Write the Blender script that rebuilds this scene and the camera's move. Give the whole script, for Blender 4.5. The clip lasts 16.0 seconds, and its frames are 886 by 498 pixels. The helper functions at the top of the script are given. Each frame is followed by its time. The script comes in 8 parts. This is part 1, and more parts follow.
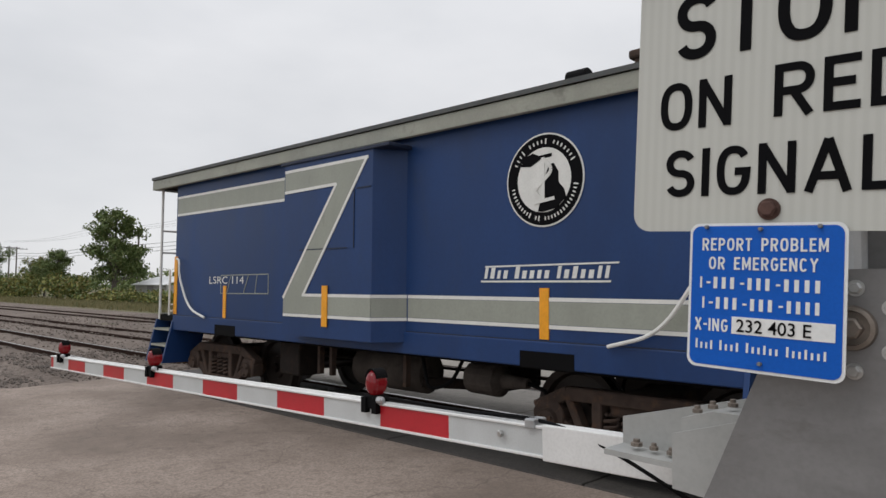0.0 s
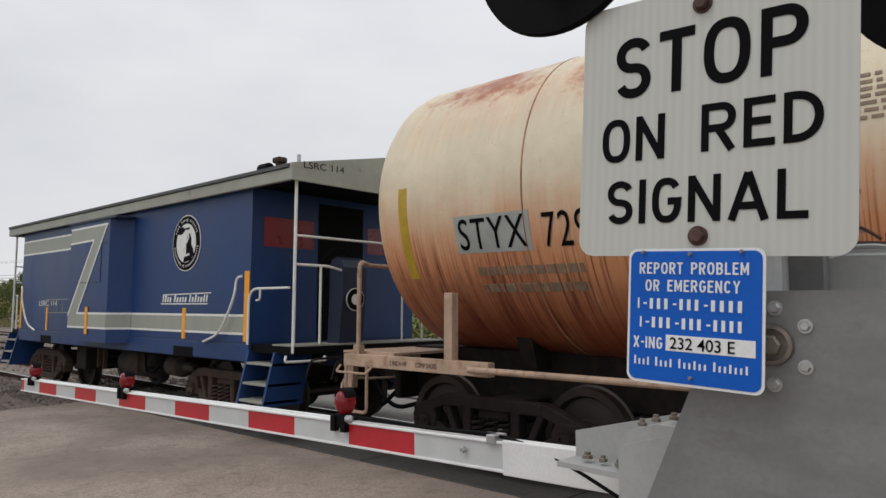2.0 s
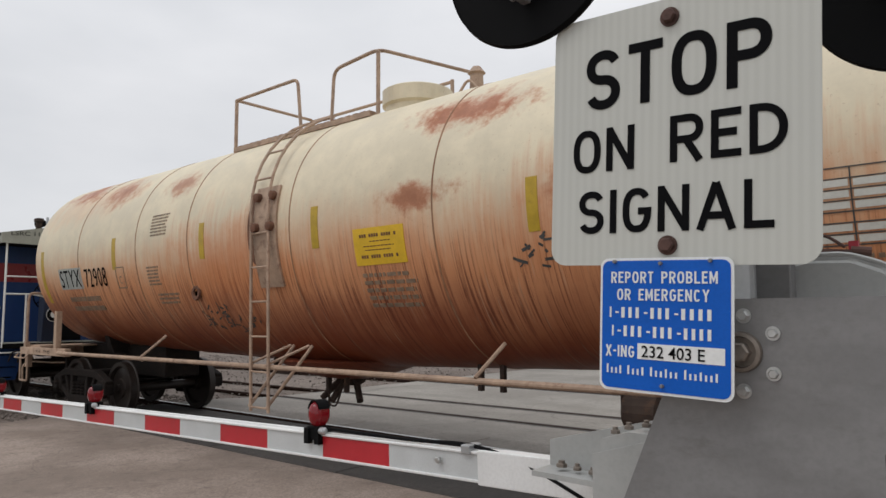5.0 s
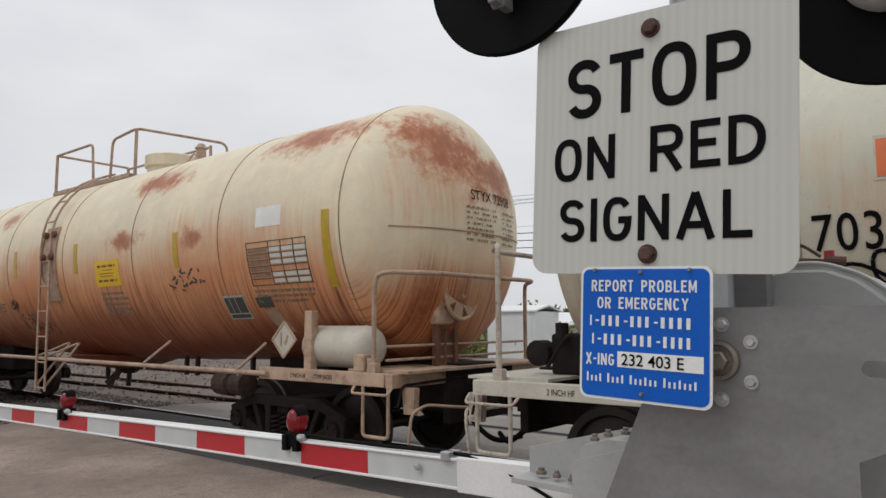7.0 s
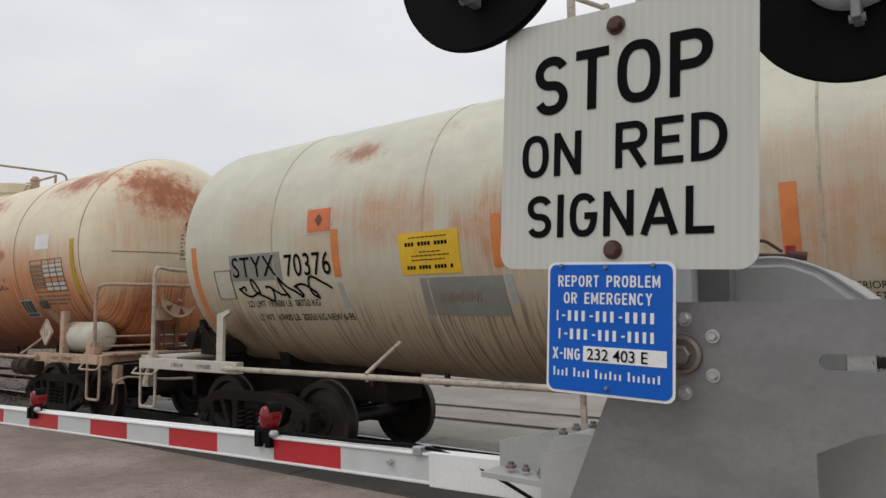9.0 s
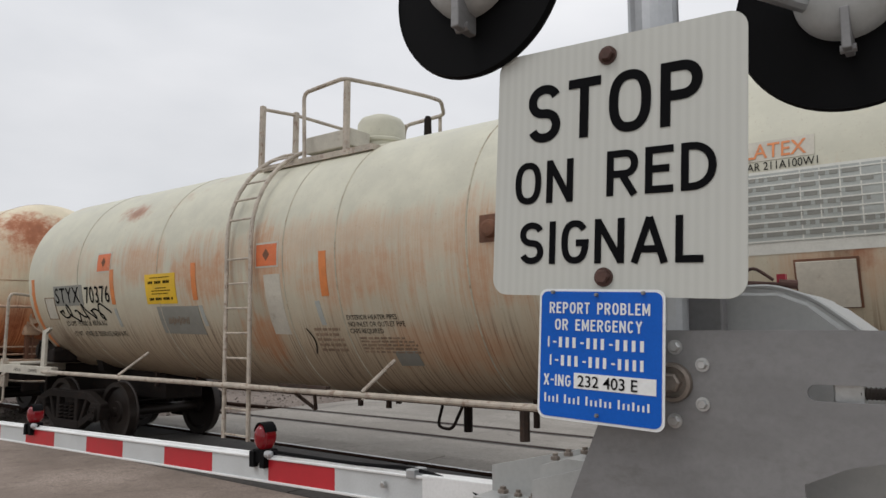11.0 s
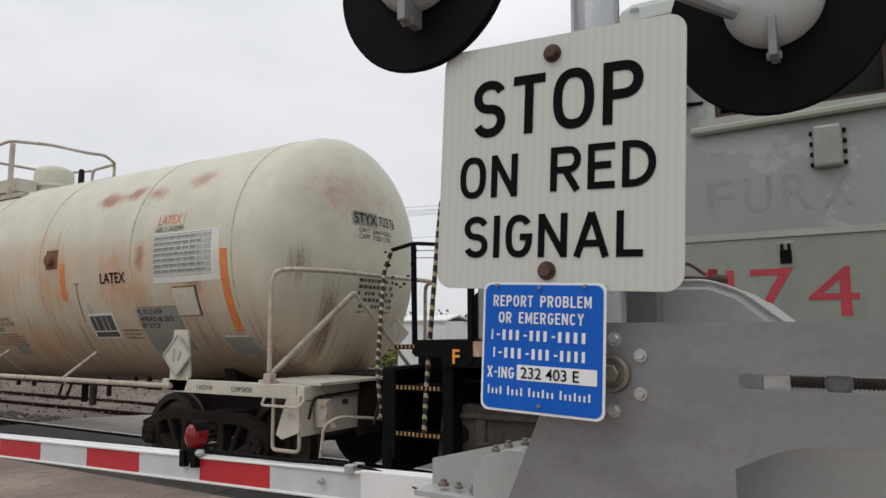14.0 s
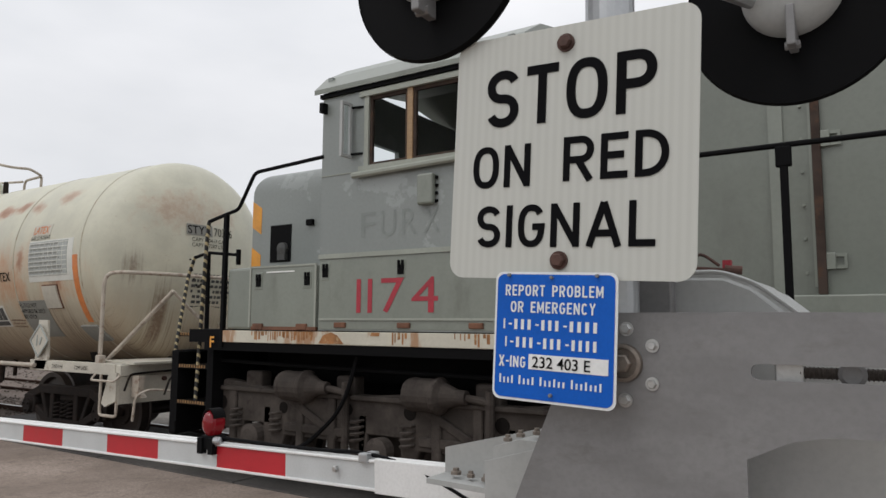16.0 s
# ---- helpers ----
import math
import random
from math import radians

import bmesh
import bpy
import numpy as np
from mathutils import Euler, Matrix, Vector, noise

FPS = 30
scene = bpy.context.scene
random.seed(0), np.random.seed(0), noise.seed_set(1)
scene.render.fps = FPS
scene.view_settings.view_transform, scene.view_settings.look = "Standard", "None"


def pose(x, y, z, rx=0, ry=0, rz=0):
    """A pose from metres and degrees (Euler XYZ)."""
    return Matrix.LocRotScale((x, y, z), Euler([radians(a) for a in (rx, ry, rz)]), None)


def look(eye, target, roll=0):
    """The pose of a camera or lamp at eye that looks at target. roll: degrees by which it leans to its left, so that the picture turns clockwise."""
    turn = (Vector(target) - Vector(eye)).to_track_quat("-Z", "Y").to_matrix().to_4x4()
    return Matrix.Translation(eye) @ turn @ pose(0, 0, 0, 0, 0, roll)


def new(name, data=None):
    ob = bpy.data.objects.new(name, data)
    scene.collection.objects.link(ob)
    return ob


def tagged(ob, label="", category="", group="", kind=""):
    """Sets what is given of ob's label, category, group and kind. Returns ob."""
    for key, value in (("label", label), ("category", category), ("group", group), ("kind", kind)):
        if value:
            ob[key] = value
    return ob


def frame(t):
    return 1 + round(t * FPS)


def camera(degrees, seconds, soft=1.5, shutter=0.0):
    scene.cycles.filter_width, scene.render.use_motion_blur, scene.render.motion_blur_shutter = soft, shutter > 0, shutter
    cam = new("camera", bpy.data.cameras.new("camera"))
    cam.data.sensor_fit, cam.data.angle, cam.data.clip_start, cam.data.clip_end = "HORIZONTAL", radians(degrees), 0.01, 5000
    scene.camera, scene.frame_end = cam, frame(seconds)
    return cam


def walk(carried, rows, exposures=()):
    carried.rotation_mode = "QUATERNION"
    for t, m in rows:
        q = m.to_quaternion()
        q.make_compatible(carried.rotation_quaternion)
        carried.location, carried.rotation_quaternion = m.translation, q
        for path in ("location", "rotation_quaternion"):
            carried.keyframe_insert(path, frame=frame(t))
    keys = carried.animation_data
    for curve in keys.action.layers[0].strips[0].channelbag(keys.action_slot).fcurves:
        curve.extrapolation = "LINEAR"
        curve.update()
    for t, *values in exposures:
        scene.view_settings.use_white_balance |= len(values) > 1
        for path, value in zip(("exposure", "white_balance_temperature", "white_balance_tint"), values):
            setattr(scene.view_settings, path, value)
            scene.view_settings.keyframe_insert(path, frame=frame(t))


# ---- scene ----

# ---------------------------------------------------------------- camera
cam = camera(64.2, 16.0)
PATH = [
    (0, 0.000, 0.000, 1.600, 93.11, -0.40, 44.24),
    (0.5, -0.007, -0.084, 1.600, 93.15, 1.54, 46.15),
    (1, 0.045, -0.148, 1.594, 94.19, 0.20, 42.67),
    (1.5, 0.074, -0.095, 1.589, 94.42, -0.27, 42.00),
    (2, 0.113, -0.047, 1.599, 94.86, -0.25, 42.48),
    (2.5, 0.116, -0.035, 1.599, 96.13, 0.79, 43.39),
    (3, 0.100, -0.035, 1.595, 95.21, 0.91, 42.92),
    (3.5, 0.090, -0.028, 1.591, 94.98, 0.23, 41.58),
    (4, 0.105, -0.034, 1.602, 95.17, 0.21, 41.21),
    (6.5, 0.118, -0.055, 1.607, 95.97, 0.30, 38.97),
    (7, 0.110, -0.050, 1.612, 95.89, 0.20, 38.67),
    (7.5, 0.116, -0.051, 1.610, 95.46, 0.06, 38.22),
    (8, 0.122, -0.045, 1.604, 95.63, 0.12, 37.68),
    (8.5, 0.127, -0.039, 1.608, 95.28, 0.55, 37.00),
    (11, 0.162, -0.034, 1.635, 96.77, -0.05, 37.15),
    (11.5, 0.157, -0.035, 1.632, 96.21, 0.34, 35.87),
    (12, 0.133, -0.046, 1.625, 95.51, -0.10, 33.65),
    (12.5, 0.139, -0.066, 1.627, 96.05, 0.03, 33.09),
    (13, 0.141, -0.073, 1.630, 96.61, 0.57, 32.52),
    (13.5, 0.124, -0.058, 1.631, 96.48, 0.04, 31.57),
    (14, 0.133, -0.054, 1.623, 96.61, 0.09, 31.50),
    (14.5, 0.160, -0.064, 1.622, 96.85, 0.17, 32.07),
    (15, 0.147, -0.050, 1.616, 95.53, -0.49, 31.86),
    (15.5, 0.147, -0.044, 1.620, 96.27, -0.02, 32.09),
    (16, 0.148, -0.052, 1.612, 96.09, -0.33, 32.94)]
walk(cam, [(r[0], pose(*r[1:])) for r in PATH], [(0, -0.06), (13, -0.06), (14.5, 0.03), (16, 0.05)])

# how far the train has rolled towards -x, in metres
TRAIN = [(0, 0.000), (0.5, 1.533), (1, 3.049), (1.5, 4.540), (2, 6.058), (2.5, 7.550), (3, 9.055), (3.5, 10.541), (4, 12.022), (6.5, 19.019), (7, 20.330), (7.5, 21.652), (8, 22.958), (8.5, 24.239), (11, 30.066), (11.5, 31.111), (12, 32.122), (12.5, 33.137), (13, 34.132), (13.5, 35.058), (14, 35.989), (14.5, 36.873), (15, 37.674), (15.5, 38.467), (16, 39.270)]
CY = 6.6          # centre line of the track
WR = 0.457        # wheel radius

# ---------------------------------------------------------------- light
world = bpy.data.worlds.new("overcast_sky")
scene.world = world
world.use_nodes = True
wn, wl = world.node_tree.nodes, world.node_tree.links
wn.clear()
w_out, w_bg = wn.new("ShaderNodeOutputWorld"), wn.new("ShaderNodeBackground")
w_sky = wn.new("ShaderNodeTexSky")
w_sky.sky_type, w_sky.sun_disc, w_sky.sun_elevation, w_sky.sun_rotation = "NISHITA", False, radians(52), radians(200)
w_gain = wn.new("ShaderNodeVectorMath")
w_gain.operation, w_gain.inputs[3].default_value = "SCALE", 0.10
w_co, w_map, w_noise, w_ramp = wn.new("ShaderNodeTexCoord"), wn.new("ShaderNodeMapping"), wn.new("ShaderNodeTexNoise"), wn.new("ShaderNodeValToRGB")
w_map.inputs["Scale"].default_value = (1.0, 1.0, 2.6)
w_noise.inputs["Scale"].default_value, w_noise.inputs["Detail"].default_value, w_noise.inputs["Roughness"].default_value = 1.7, 5, 0.5
w_ramp.color_ramp.elements[0].position, w_ramp.color_ramp.elements[1].position = 0.3, 0.7
w_ramp.color_ramp.elements[0].color, w_ramp.color_ramp.elements[1].color = (0.665, 0.68, 0.71, 1), (0.89, 0.89, 0.91, 1)
w_mix = wn.new("ShaderNodeMix")
w_mix.data_type, w_mix.inputs["Factor"].default_value = "RGBA", 0.92
wl.new(w_sky.outputs[0], w_gain.inputs[0])
wl.new(w_co.outputs["Generated"], w_map.inputs[0])
wl.new(w_map.outputs[0], w_noise.inputs["Vector"])
wl.new(w_noise.outputs["Fac"], w_ramp.inputs[0])
w_sep, w_up, w_lift = wn.new("ShaderNodeSeparateXYZ"), wn.new("ShaderNodeMapRange"), wn.new("ShaderNodeVectorMath")
w_up.inputs["From Min"].default_value, w_up.inputs["From Max"].default_value = 0.25, 1.0
w_up.inputs["To Min"].default_value, w_up.inputs["To Max"].default_value = 1.0, 1.55
w_lift.operation = "SCALE"
wl.new(w_co.outputs["Generated"], w_sep.inputs[0])
wl.new(w_sep.outputs["Z"], w_up.inputs["Value"])
wl.new(w_ramp.outputs[0], w_lift.inputs[0])
wl.new(w_up.outputs[0], w_lift.inputs[3])
wl.new(w_gain.outputs[0], w_mix.inputs["A"])
wl.new(w_lift.outputs[0], w_mix.inputs["B"])
wl.new(w_mix.outputs["Result"], w_bg.inputs["Color"])
w_bg.inputs["Strength"].default_value = 1.0
wl.new(w_bg.outputs[0], w_out.inputs[0])

sun = new("sun", bpy.data.lights.new("sun", "SUN"))
sun.data.energy, sun.data.angle, sun.data.color = 0.6, radians(25), (1.0, 0.97, 0.92)
sun.matrix_world = look((-10, -18, 40), (0, 6, 0))


# ---------------------------------------------------------------- materials
def nodes_of(name):
    m = bpy.data.materials.new(name)
    m.use_nodes = True
    n = m.node_tree.nodes
    return m, n, m.node_tree.links, n["Principled BSDF"]


def noise_of(n, l, co, scale, detail=4.0, rough=0.55, stretch=None):
    t = n.new("ShaderNodeTexNoise")
    t.inputs["Scale"].default_value, t.inputs["Detail"].default_value, t.inputs["Roughness"].default_value = scale, detail, rough
    if stretch:
        mp = n.new("ShaderNodeMapping")
        mp.inputs["Scale"].default_value = stretch
        l.new(co, mp.inputs[0])
        co = mp.outputs[0]
    l.new(co, t.inputs["Vector"])
    return t.outputs["Fac"]


def ramp_of(n, l, fac, lo, hi, a=0.0, b=1.0):
    r = n.new("ShaderNodeMapRange")
    r.interpolation_type = "SMOOTHSTEP"
    r.inputs["From Min"].default_value, r.inputs["From Max"].default_value = lo, hi
    r.inputs["To Min"].default_value, r.inputs["To Max"].default_value = a, b
    l.new(fac, r.inputs["Value"])
    return r.outputs["Result"]


def math_of(n, l, op, a, b=None):
    m = n.new("ShaderNodeMath")
    m.operation = op
    for k, v in ((0, a), (1, b)):
        if v is None:
            continue
        if isinstance(v, (int, float)):
            m.inputs[k].default_value = v
        else:
            l.new(v, m.inputs[k])
    return m.outputs[0]


def mix_of(n, l, fac, a, b):
    m = n.new("ShaderNodeMix")
    m.data_type = "RGBA"
    for sock, v in ((m.inputs["Factor"], fac), (m.inputs["A"], a), (m.inputs["B"], b)):
        if isinstance(v, (int, float)):
            sock.default_value = v
        elif isinstance(v, tuple):
            sock.default_value = (*v, 1) if len(v) == 3 else v
        else:
            l.new(v, sock)
    return m.outputs["Result"]


def bump_of(n, l, height, bsdf, strength=0.2, dist=0.01):
    b = n.new("ShaderNodeBump")
    b.inputs["Strength"].default_value, b.inputs["Distance"].default_value = strength, dist
    l.new(height, b.inputs["Height"])
    l.new(b.outputs[0], bsdf.inputs["Normal"])


def surf(name, base, rough=0.5, metal=0.0, var=0.15, scale=3.0, bump=0.1, bscale=60.0, dirt=None, dirt_at=(0.55, 0.75), stretch=None, spec=0.5):
    """Paint, metal or stone with variation at two scales and, if dirt is given, stains of that colour."""
    m, n, l, p = nodes_of(name)
    co = n.new("ShaderNodeTexCoord").outputs["Object"]
    big, fine = noise_of(n, l, co, scale, 5, 0.6, stretch), noise_of(n, l, co, bscale, 3)
    lo, hi = tuple(c * (1 - var) for c in base), tuple(min(1, c * (1 + var)) for c in base)
    col = mix_of(n, l, ramp_of(n, l, big, 0.3, 0.7), lo, hi)
    col = mix_of(n, l, ramp_of(n, l, fine, 0.35, 0.75, 0.0, 0.25), col, tuple(c * 0.7 for c in base))
    if dirt:
        d = noise_of(n, l, co, scale * 2.3, 6, 0.65, stretch)
        col = mix_of(n, l, ramp_of(n, l, d, *dirt_at, 0.0, 0.8), col, dirt)
    l.new(col, p.inputs["Base Color"])
    l.new(ramp_of(n, l, big, 0.2, 0.8, max(0.03, rough - 0.08), min(1, rough + 0.08)), p.inputs["Roughness"])
    p.inputs["Metallic"].default_value, p.inputs["Specular IOR Level"].default_value = metal, spec
    if bump:
        bump_of(n, l, fine, p, bump, 0.004)
    return m


def tank_paint(name, zc, r, cream, tan, brown, line, soft, deep, blotch, seed, x0, marks, bloom, rust, wander, grime, half, clean_head, soot):
    """Old tank paint: clean above, rust-stained in streaks below the line (share of the radius from the axis), brown at
    the bottom for grime and painted underside shade.
    marks: rust blotches (x, y, z, half length, half height, strength); bloom: softer stains that run down in streaks."""
    m, n, l, p = nodes_of(name)
    co = n.new("ShaderNodeTexCoord").outputs["Object"]
    sep = n.new("ShaderNodeSeparateXYZ")
    l.new(co, sep.inputs[0])
    mv = n.new("ShaderNodeMapping")
    mv.inputs["Location"].default_value = (seed, seed * 0.7, 0)
    l.new(co, mv.inputs[0])
    mc = mv.outputs[0]
    h = math_of(n, l, "DIVIDE", math_of(n, l, "SUBTRACT", sep.outputs["Z"], zc), r)
    # streaks run down the flank by x and down the dished ends by y
    head = math_of(n, l, "GREATER_THAN", math_of(n, l, "ABSOLUTE", sep.outputs["X"]), half)
    along = math_of(n, l, "ADD", math_of(n, l, "MULTIPLY", sep.outputs["X"], math_of(n, l, "SUBTRACT", 1.0, head)), math_of(n, l, "MULTIPLY", math_of(n, l, "ADD", sep.outputs["Y"], seed + 40), head))
    run = n.new("ShaderNodeCombineXYZ")
    l.new(along, run.inputs["X"])
    l.new(sep.outputs["Z"], run.inputs["Z"])
    run = run.outputs[0]
    streak = noise_of(n, l, run, 1.0, 5, 0.65, (13.0, 1.0, 0.9))
    broad = noise_of(n, l, mc, 0.9, 5, 0.6)
    cloud = noise_of(n, l, mc, 2.2, 6, 0.65)
    fine = noise_of(n, l, mc, 45, 3)
    jitter = math_of(n, l, "MULTIPLY", math_of(n, l, "SUBTRACT", broad, 0.5), wander)
    jitter2 = math_of(n, l, "MULTIPLY", math_of(n, l, "SUBTRACT", streak, 0.5), 0.35)
    low = math_of(n, l, "ADD", math_of(n, l, "ADD", math_of(n, l, "MULTIPLY", h, -1.0), jitter), jitter2)
    low = math_of(n, l, "SUBTRACT", low, math_of(n, l, "MULTIPLY", head, clean_head))
    col = mix_of(n, l, ramp_of(n, l, cloud, 0.3, 0.7), tuple(c * 0.88 for c in cream), tuple(c * 1.06 for c in cream))
    col = mix_of(n, l, ramp_of(n, l, low, line - soft, line + soft, 0.0, 0.95), col, grime)
    # bottom brown: grime and rust, with the belly's shade mixed into the colour
    col = mix_of(n, l, ramp_of(n, l, low, line + deep, line + deep + soft * 2.2, 0.0, 0.95), col, brown)
    dark = ramp_of(n, l, streak, 0.53, 0.68, 0.0, 0.85)
    col = mix_of(n, l, math_of(n, l, "MULTIPLY", dark, ramp_of(n, l, low, line + 0.1, line + 0.55)), col, tuple(c * 0.42 for c in brown))
    thin = noise_of(n, l, run, 1.0, 4, 0.6, (46.0, 1.0, 0.8))
    col = mix_of(n, l, math_of(n, l, "MULTIPLY", ramp_of(n, l, thin, 0.52, 0.63, 0.0, 0.8), ramp_of(n, l, low, line - 0.1, line + 0.4)), col, tuple(c * 0.6 for c in brown))
    pale = ramp_of(n, l, noise_of(n, l, run, 1.0, 4, 0.6, (22.0, 1.0, 1.4)), 0.58, 0.74, 0.0, 0.5)
    col = mix_of(n, l, math_of(n, l, "MULTIPLY", pale, ramp_of(n, l, low, line - 0.2, line + 0.2)), col, tuple(c * 0.75 for c in cream))
    flake = noise_of(n, l, mc, 5.5, 7, 0.72)

    def spread(places, lo, hi, ragged, drip):
        """Ragged mask round the given places."""
        total = None
        for x, y, z, a, h_, power, *deep_ in places:
            wide = deep_[0] if deep_ else 0.75
            v = n.new("ShaderNodeVectorMath")
            v.operation = "MULTIPLY_ADD"
            v.inputs[1].default_value = (1 / a, 1 / wide, 1 / h_)
            v.inputs[2].default_value = ((x0 - x) / a, (CY - y) / wide, -z / h_)
            l.new(co, v.inputs[0])
            d = n.new("ShaderNodeVectorMath")
            d.operation = "LENGTH"
            l.new(v.outputs[0], d.inputs[0])
            near = math_of(n, l, "SUBTRACT", 1.25, d.outputs["Value"])
            near = math_of(n, l, "ADD", near, math_of(n, l, "MULTIPLY", math_of(n, l, "SUBTRACT", ragged, 0.5), drip))
            one = ramp_of(n, l, near, lo, hi, 0.0, power)
            total = one if total is None else math_of(n, l, "MAXIMUM", total, one)
        return total

    stain = spread(bloom, -0.15, 0.9, math_of(n, l, "ADD", math_of(n, l, "MULTIPLY", streak, 0.45), math_of(n, l, "MULTIPLY", cloud, 0.55)), 4.2)
    stain = math_of(n, l, "MULTIPLY", stain, ramp_of(n, l, math_of(n, l, "ADD", math_of(n, l, "MULTIPLY", thin, 0.5), math_of(n, l, "MULTIPLY", flake, 0.5)), 0.36, 0.62, 0.5, 1.0))
    col = mix_of(n, l, stain, col, tan)
    chip = noise_of(n, l, mc, 15, 6, 0.7)
    rough_edge = math_of(n, l, "ADD", math_of(n, l, "MULTIPLY", math_of(n, l, "ADD", flake, cloud), 0.43), math_of(n, l, "MULTIPLY", chip, 0.14))
    col = mix_of(n, l, spread(marks, 0.0, 0.95, rough_edge, 4.6), col, rust)
    col = mix_of(n, l, math_of(n, l, "MULTIPLY", spread(marks, 0.5, 1.4, rough_edge, 5.0), 0.65), col, tuple(c * 0.55 for c in rust))
    black_run = math_of(n, l, "MULTIPLY", spread(soot, -0.1, 1.0, math_of(n, l, "ADD", math_of(n, l, "MULTIPLY", streak, 0.5), math_of(n, l, "MULTIPLY", thin, 0.5)), 4.0), ramp_of(n, l, chip, 0.3, 0.6, 0.55, 1.0))
    col = mix_of(n, l, black_run, col, tuple(c * k for c, k in zip(brown, (0.8, 0.6, 0.45))))
    spot = noise_of(n, l, mc, 0.75, 5, 0.55)
    col = mix_of(n, l, ramp_of(n, l, spot, blotch, blotch + 0.13, 0.0, 0.8), col, tuple(c * 0.35 + d * 0.65 for c, d in zip(brown, tan)))
    col = mix_of(n, l, ramp_of(n, l, fine, 0.62, 0.75, 0.0, 0.3), col, tuple(c * 0.5 for c in tan))
    l.new(col, p.inputs["Base Color"])
    l.new(ramp_of(n, l, cloud, 0.2, 0.8, 0.38, 0.6), p.inputs["Roughness"])
    bump_of(n, l, fine, p, 0.12, 0.004)
    return m


def ground_mat(name, a, b, c, s1, s2, s3, rough=0.95, bump=0.6, dist=0.03, cracks=0.0):
    """Loose ground: three colours by patches, cells and specks."""
    m, n, l, p = nodes_of(name)
    co = n.new("ShaderNodeTexCoord").outputs["Object"]
    patch, fine = noise_of(n, l, co, s1, 6, 0.6), noise_of(n, l, co, s3, 4)
    vo = n.new("ShaderNodeTexVoronoi")
    vo.inputs["Scale"].default_value = s2
    l.new(co, vo.inputs["Vector"])
    wn_ = n.new("ShaderNodeRGBToBW")
    l.new(vo.outputs["Color"], wn_.inputs[0])
    col = mix_of(n, l, ramp_of(n, l, patch, 0.35, 0.65), a, b)
    col = mix_of(n, l, ramp_of(n, l, wn_.outputs[0], 0.2, 0.8, 0.0, 0.6), col, c)
    col = mix_of(n, l, ramp_of(n, l, fine, 0.5, 0.8, 0.0, 0.5), col, tuple(v * 0.5 for v in a))
    if cracks:
        warp = n.new("ShaderNodeVectorMath")
        warp.operation = "MULTIPLY_ADD"
        wob = n.new("ShaderNodeTexNoise")
        wob.inputs["Scale"].default_value, wob.inputs["Detail"].default_value = 0.9, 5
        l.new(co, wob.inputs["Vector"])
        l.new(wob.outputs["Color"], warp.inputs[0])
        warp.inputs[1].default_value = (1.4, 1.4, 0)
        l.new(co, warp.inputs[2])
        edge = n.new("ShaderNodeTexVoronoi")
        edge.feature, edge.inputs["Scale"].default_value = "DISTANCE_TO_EDGE", cracks
        l.new(warp.outputs[0], edge.inputs["Vector"])
        col = mix_of(n, l, ramp_of(n, l, edge.outputs["Distance"], 0.0, 0.007, 0.32, 0.0), col, tuple(v * 0.35 for v in a))
        tar = noise_of(n, l, co, 0.22, 3, 0.5, (0.35, 1.4, 1))
        col = mix_of(n, l, ramp_of(n, l, tar, 0.56, 0.64, 0.0, 0.45), col, tuple(v * 0.6 for v in a))
    l.new(col, p.inputs["Base Color"])
    p.inputs["Roughness"].default_value = rough
    bump_of(n, l, math_of(n, l, "ADD", vo.outputs["Distance"], fine), p, bump, dist)
    return m


def leaf_mat(name, cols):
    m, n, l, p = nodes_of(name)
    g = n.new("ShaderNodeNewGeometry")
    r = n.new("ShaderNodeValToRGB")
    r.color_ramp.elements[0].color, r.color_ramp.elements[1].color = (*cols[0], 1), (*cols[-1], 1)
    for k, c in enumerate(cols[1:-1]):
        r.color_ramp.elements.new((k + 1) / (len(cols) - 1)).color = (*c, 1)
    l.new(g.outputs["Random Per Island"], r.inputs[0])
    l.new(r.outputs[0], p.inputs["Base Color"])
    p.inputs["Roughness"].default_value = 0.7
    return m


def glass_mat():
    m, n, l, p = nodes_of("grimy_cab_glass")
    co = n.new("ShaderNodeTexCoord").outputs["Object"]
    grime = noise_of(n, l, co, 2.5, 4)
    p.inputs["Base Color"].default_value = (0.8, 0.84, 0.84, 1)
    p.inputs["Transmission Weight"].default_value, p.inputs["IOR"].default_value = 1.0, 1.05
    l.new(ramp_of(n, l, grime, 0.3, 0.8, 0.0, 0.12), p.inputs["Roughness"])
    return m


M = {}
M["navy"] = surf("navy_paint", (0.0112, 0.0405, 0.138), 0.42, 0, 0.16, 1.2, 0.05, 30, (0.022, 0.042, 0.10), (0.52, 0.85), (1, 1, 0.35), 0.35)
M["navy_dark"] = surf("dark_navy_paint", (0.010, 0.018, 0.045), 0.6, 0, 0.2, 2, 0.06, 40)
M["stripe"] = surf("grey_stripe_paint", (0.31, 0.325, 0.28), 0.5, 0, 0.08, 2, 0.04, 40, (0.17, 0.17, 0.14), (0.6, 0.8), (1, 1, 0.4))
M["white"] = surf("white_paint", (0.74, 0.74, 0.71), 0.45, 0, 0.06, 4, 0.03, 60)
M["fascia"] = surf("grey_green_roof_paint", (0.31, 0.315, 0.27), 0.55, 0, 0.12, 2, 0.06, 40, (0.13, 0.13, 0.11), (0.56, 0.8))
M["roof"] = surf("dark_roof_tar", (0.09, 0.095, 0.095), 0.8, 0, 0.2, 3, 0.2, 50)
M["tag"] = surf("amber_reflective_tape", (0.85, 0.36, 0.015), 0.35, 0, 0.08, 8, 0.05, 90)
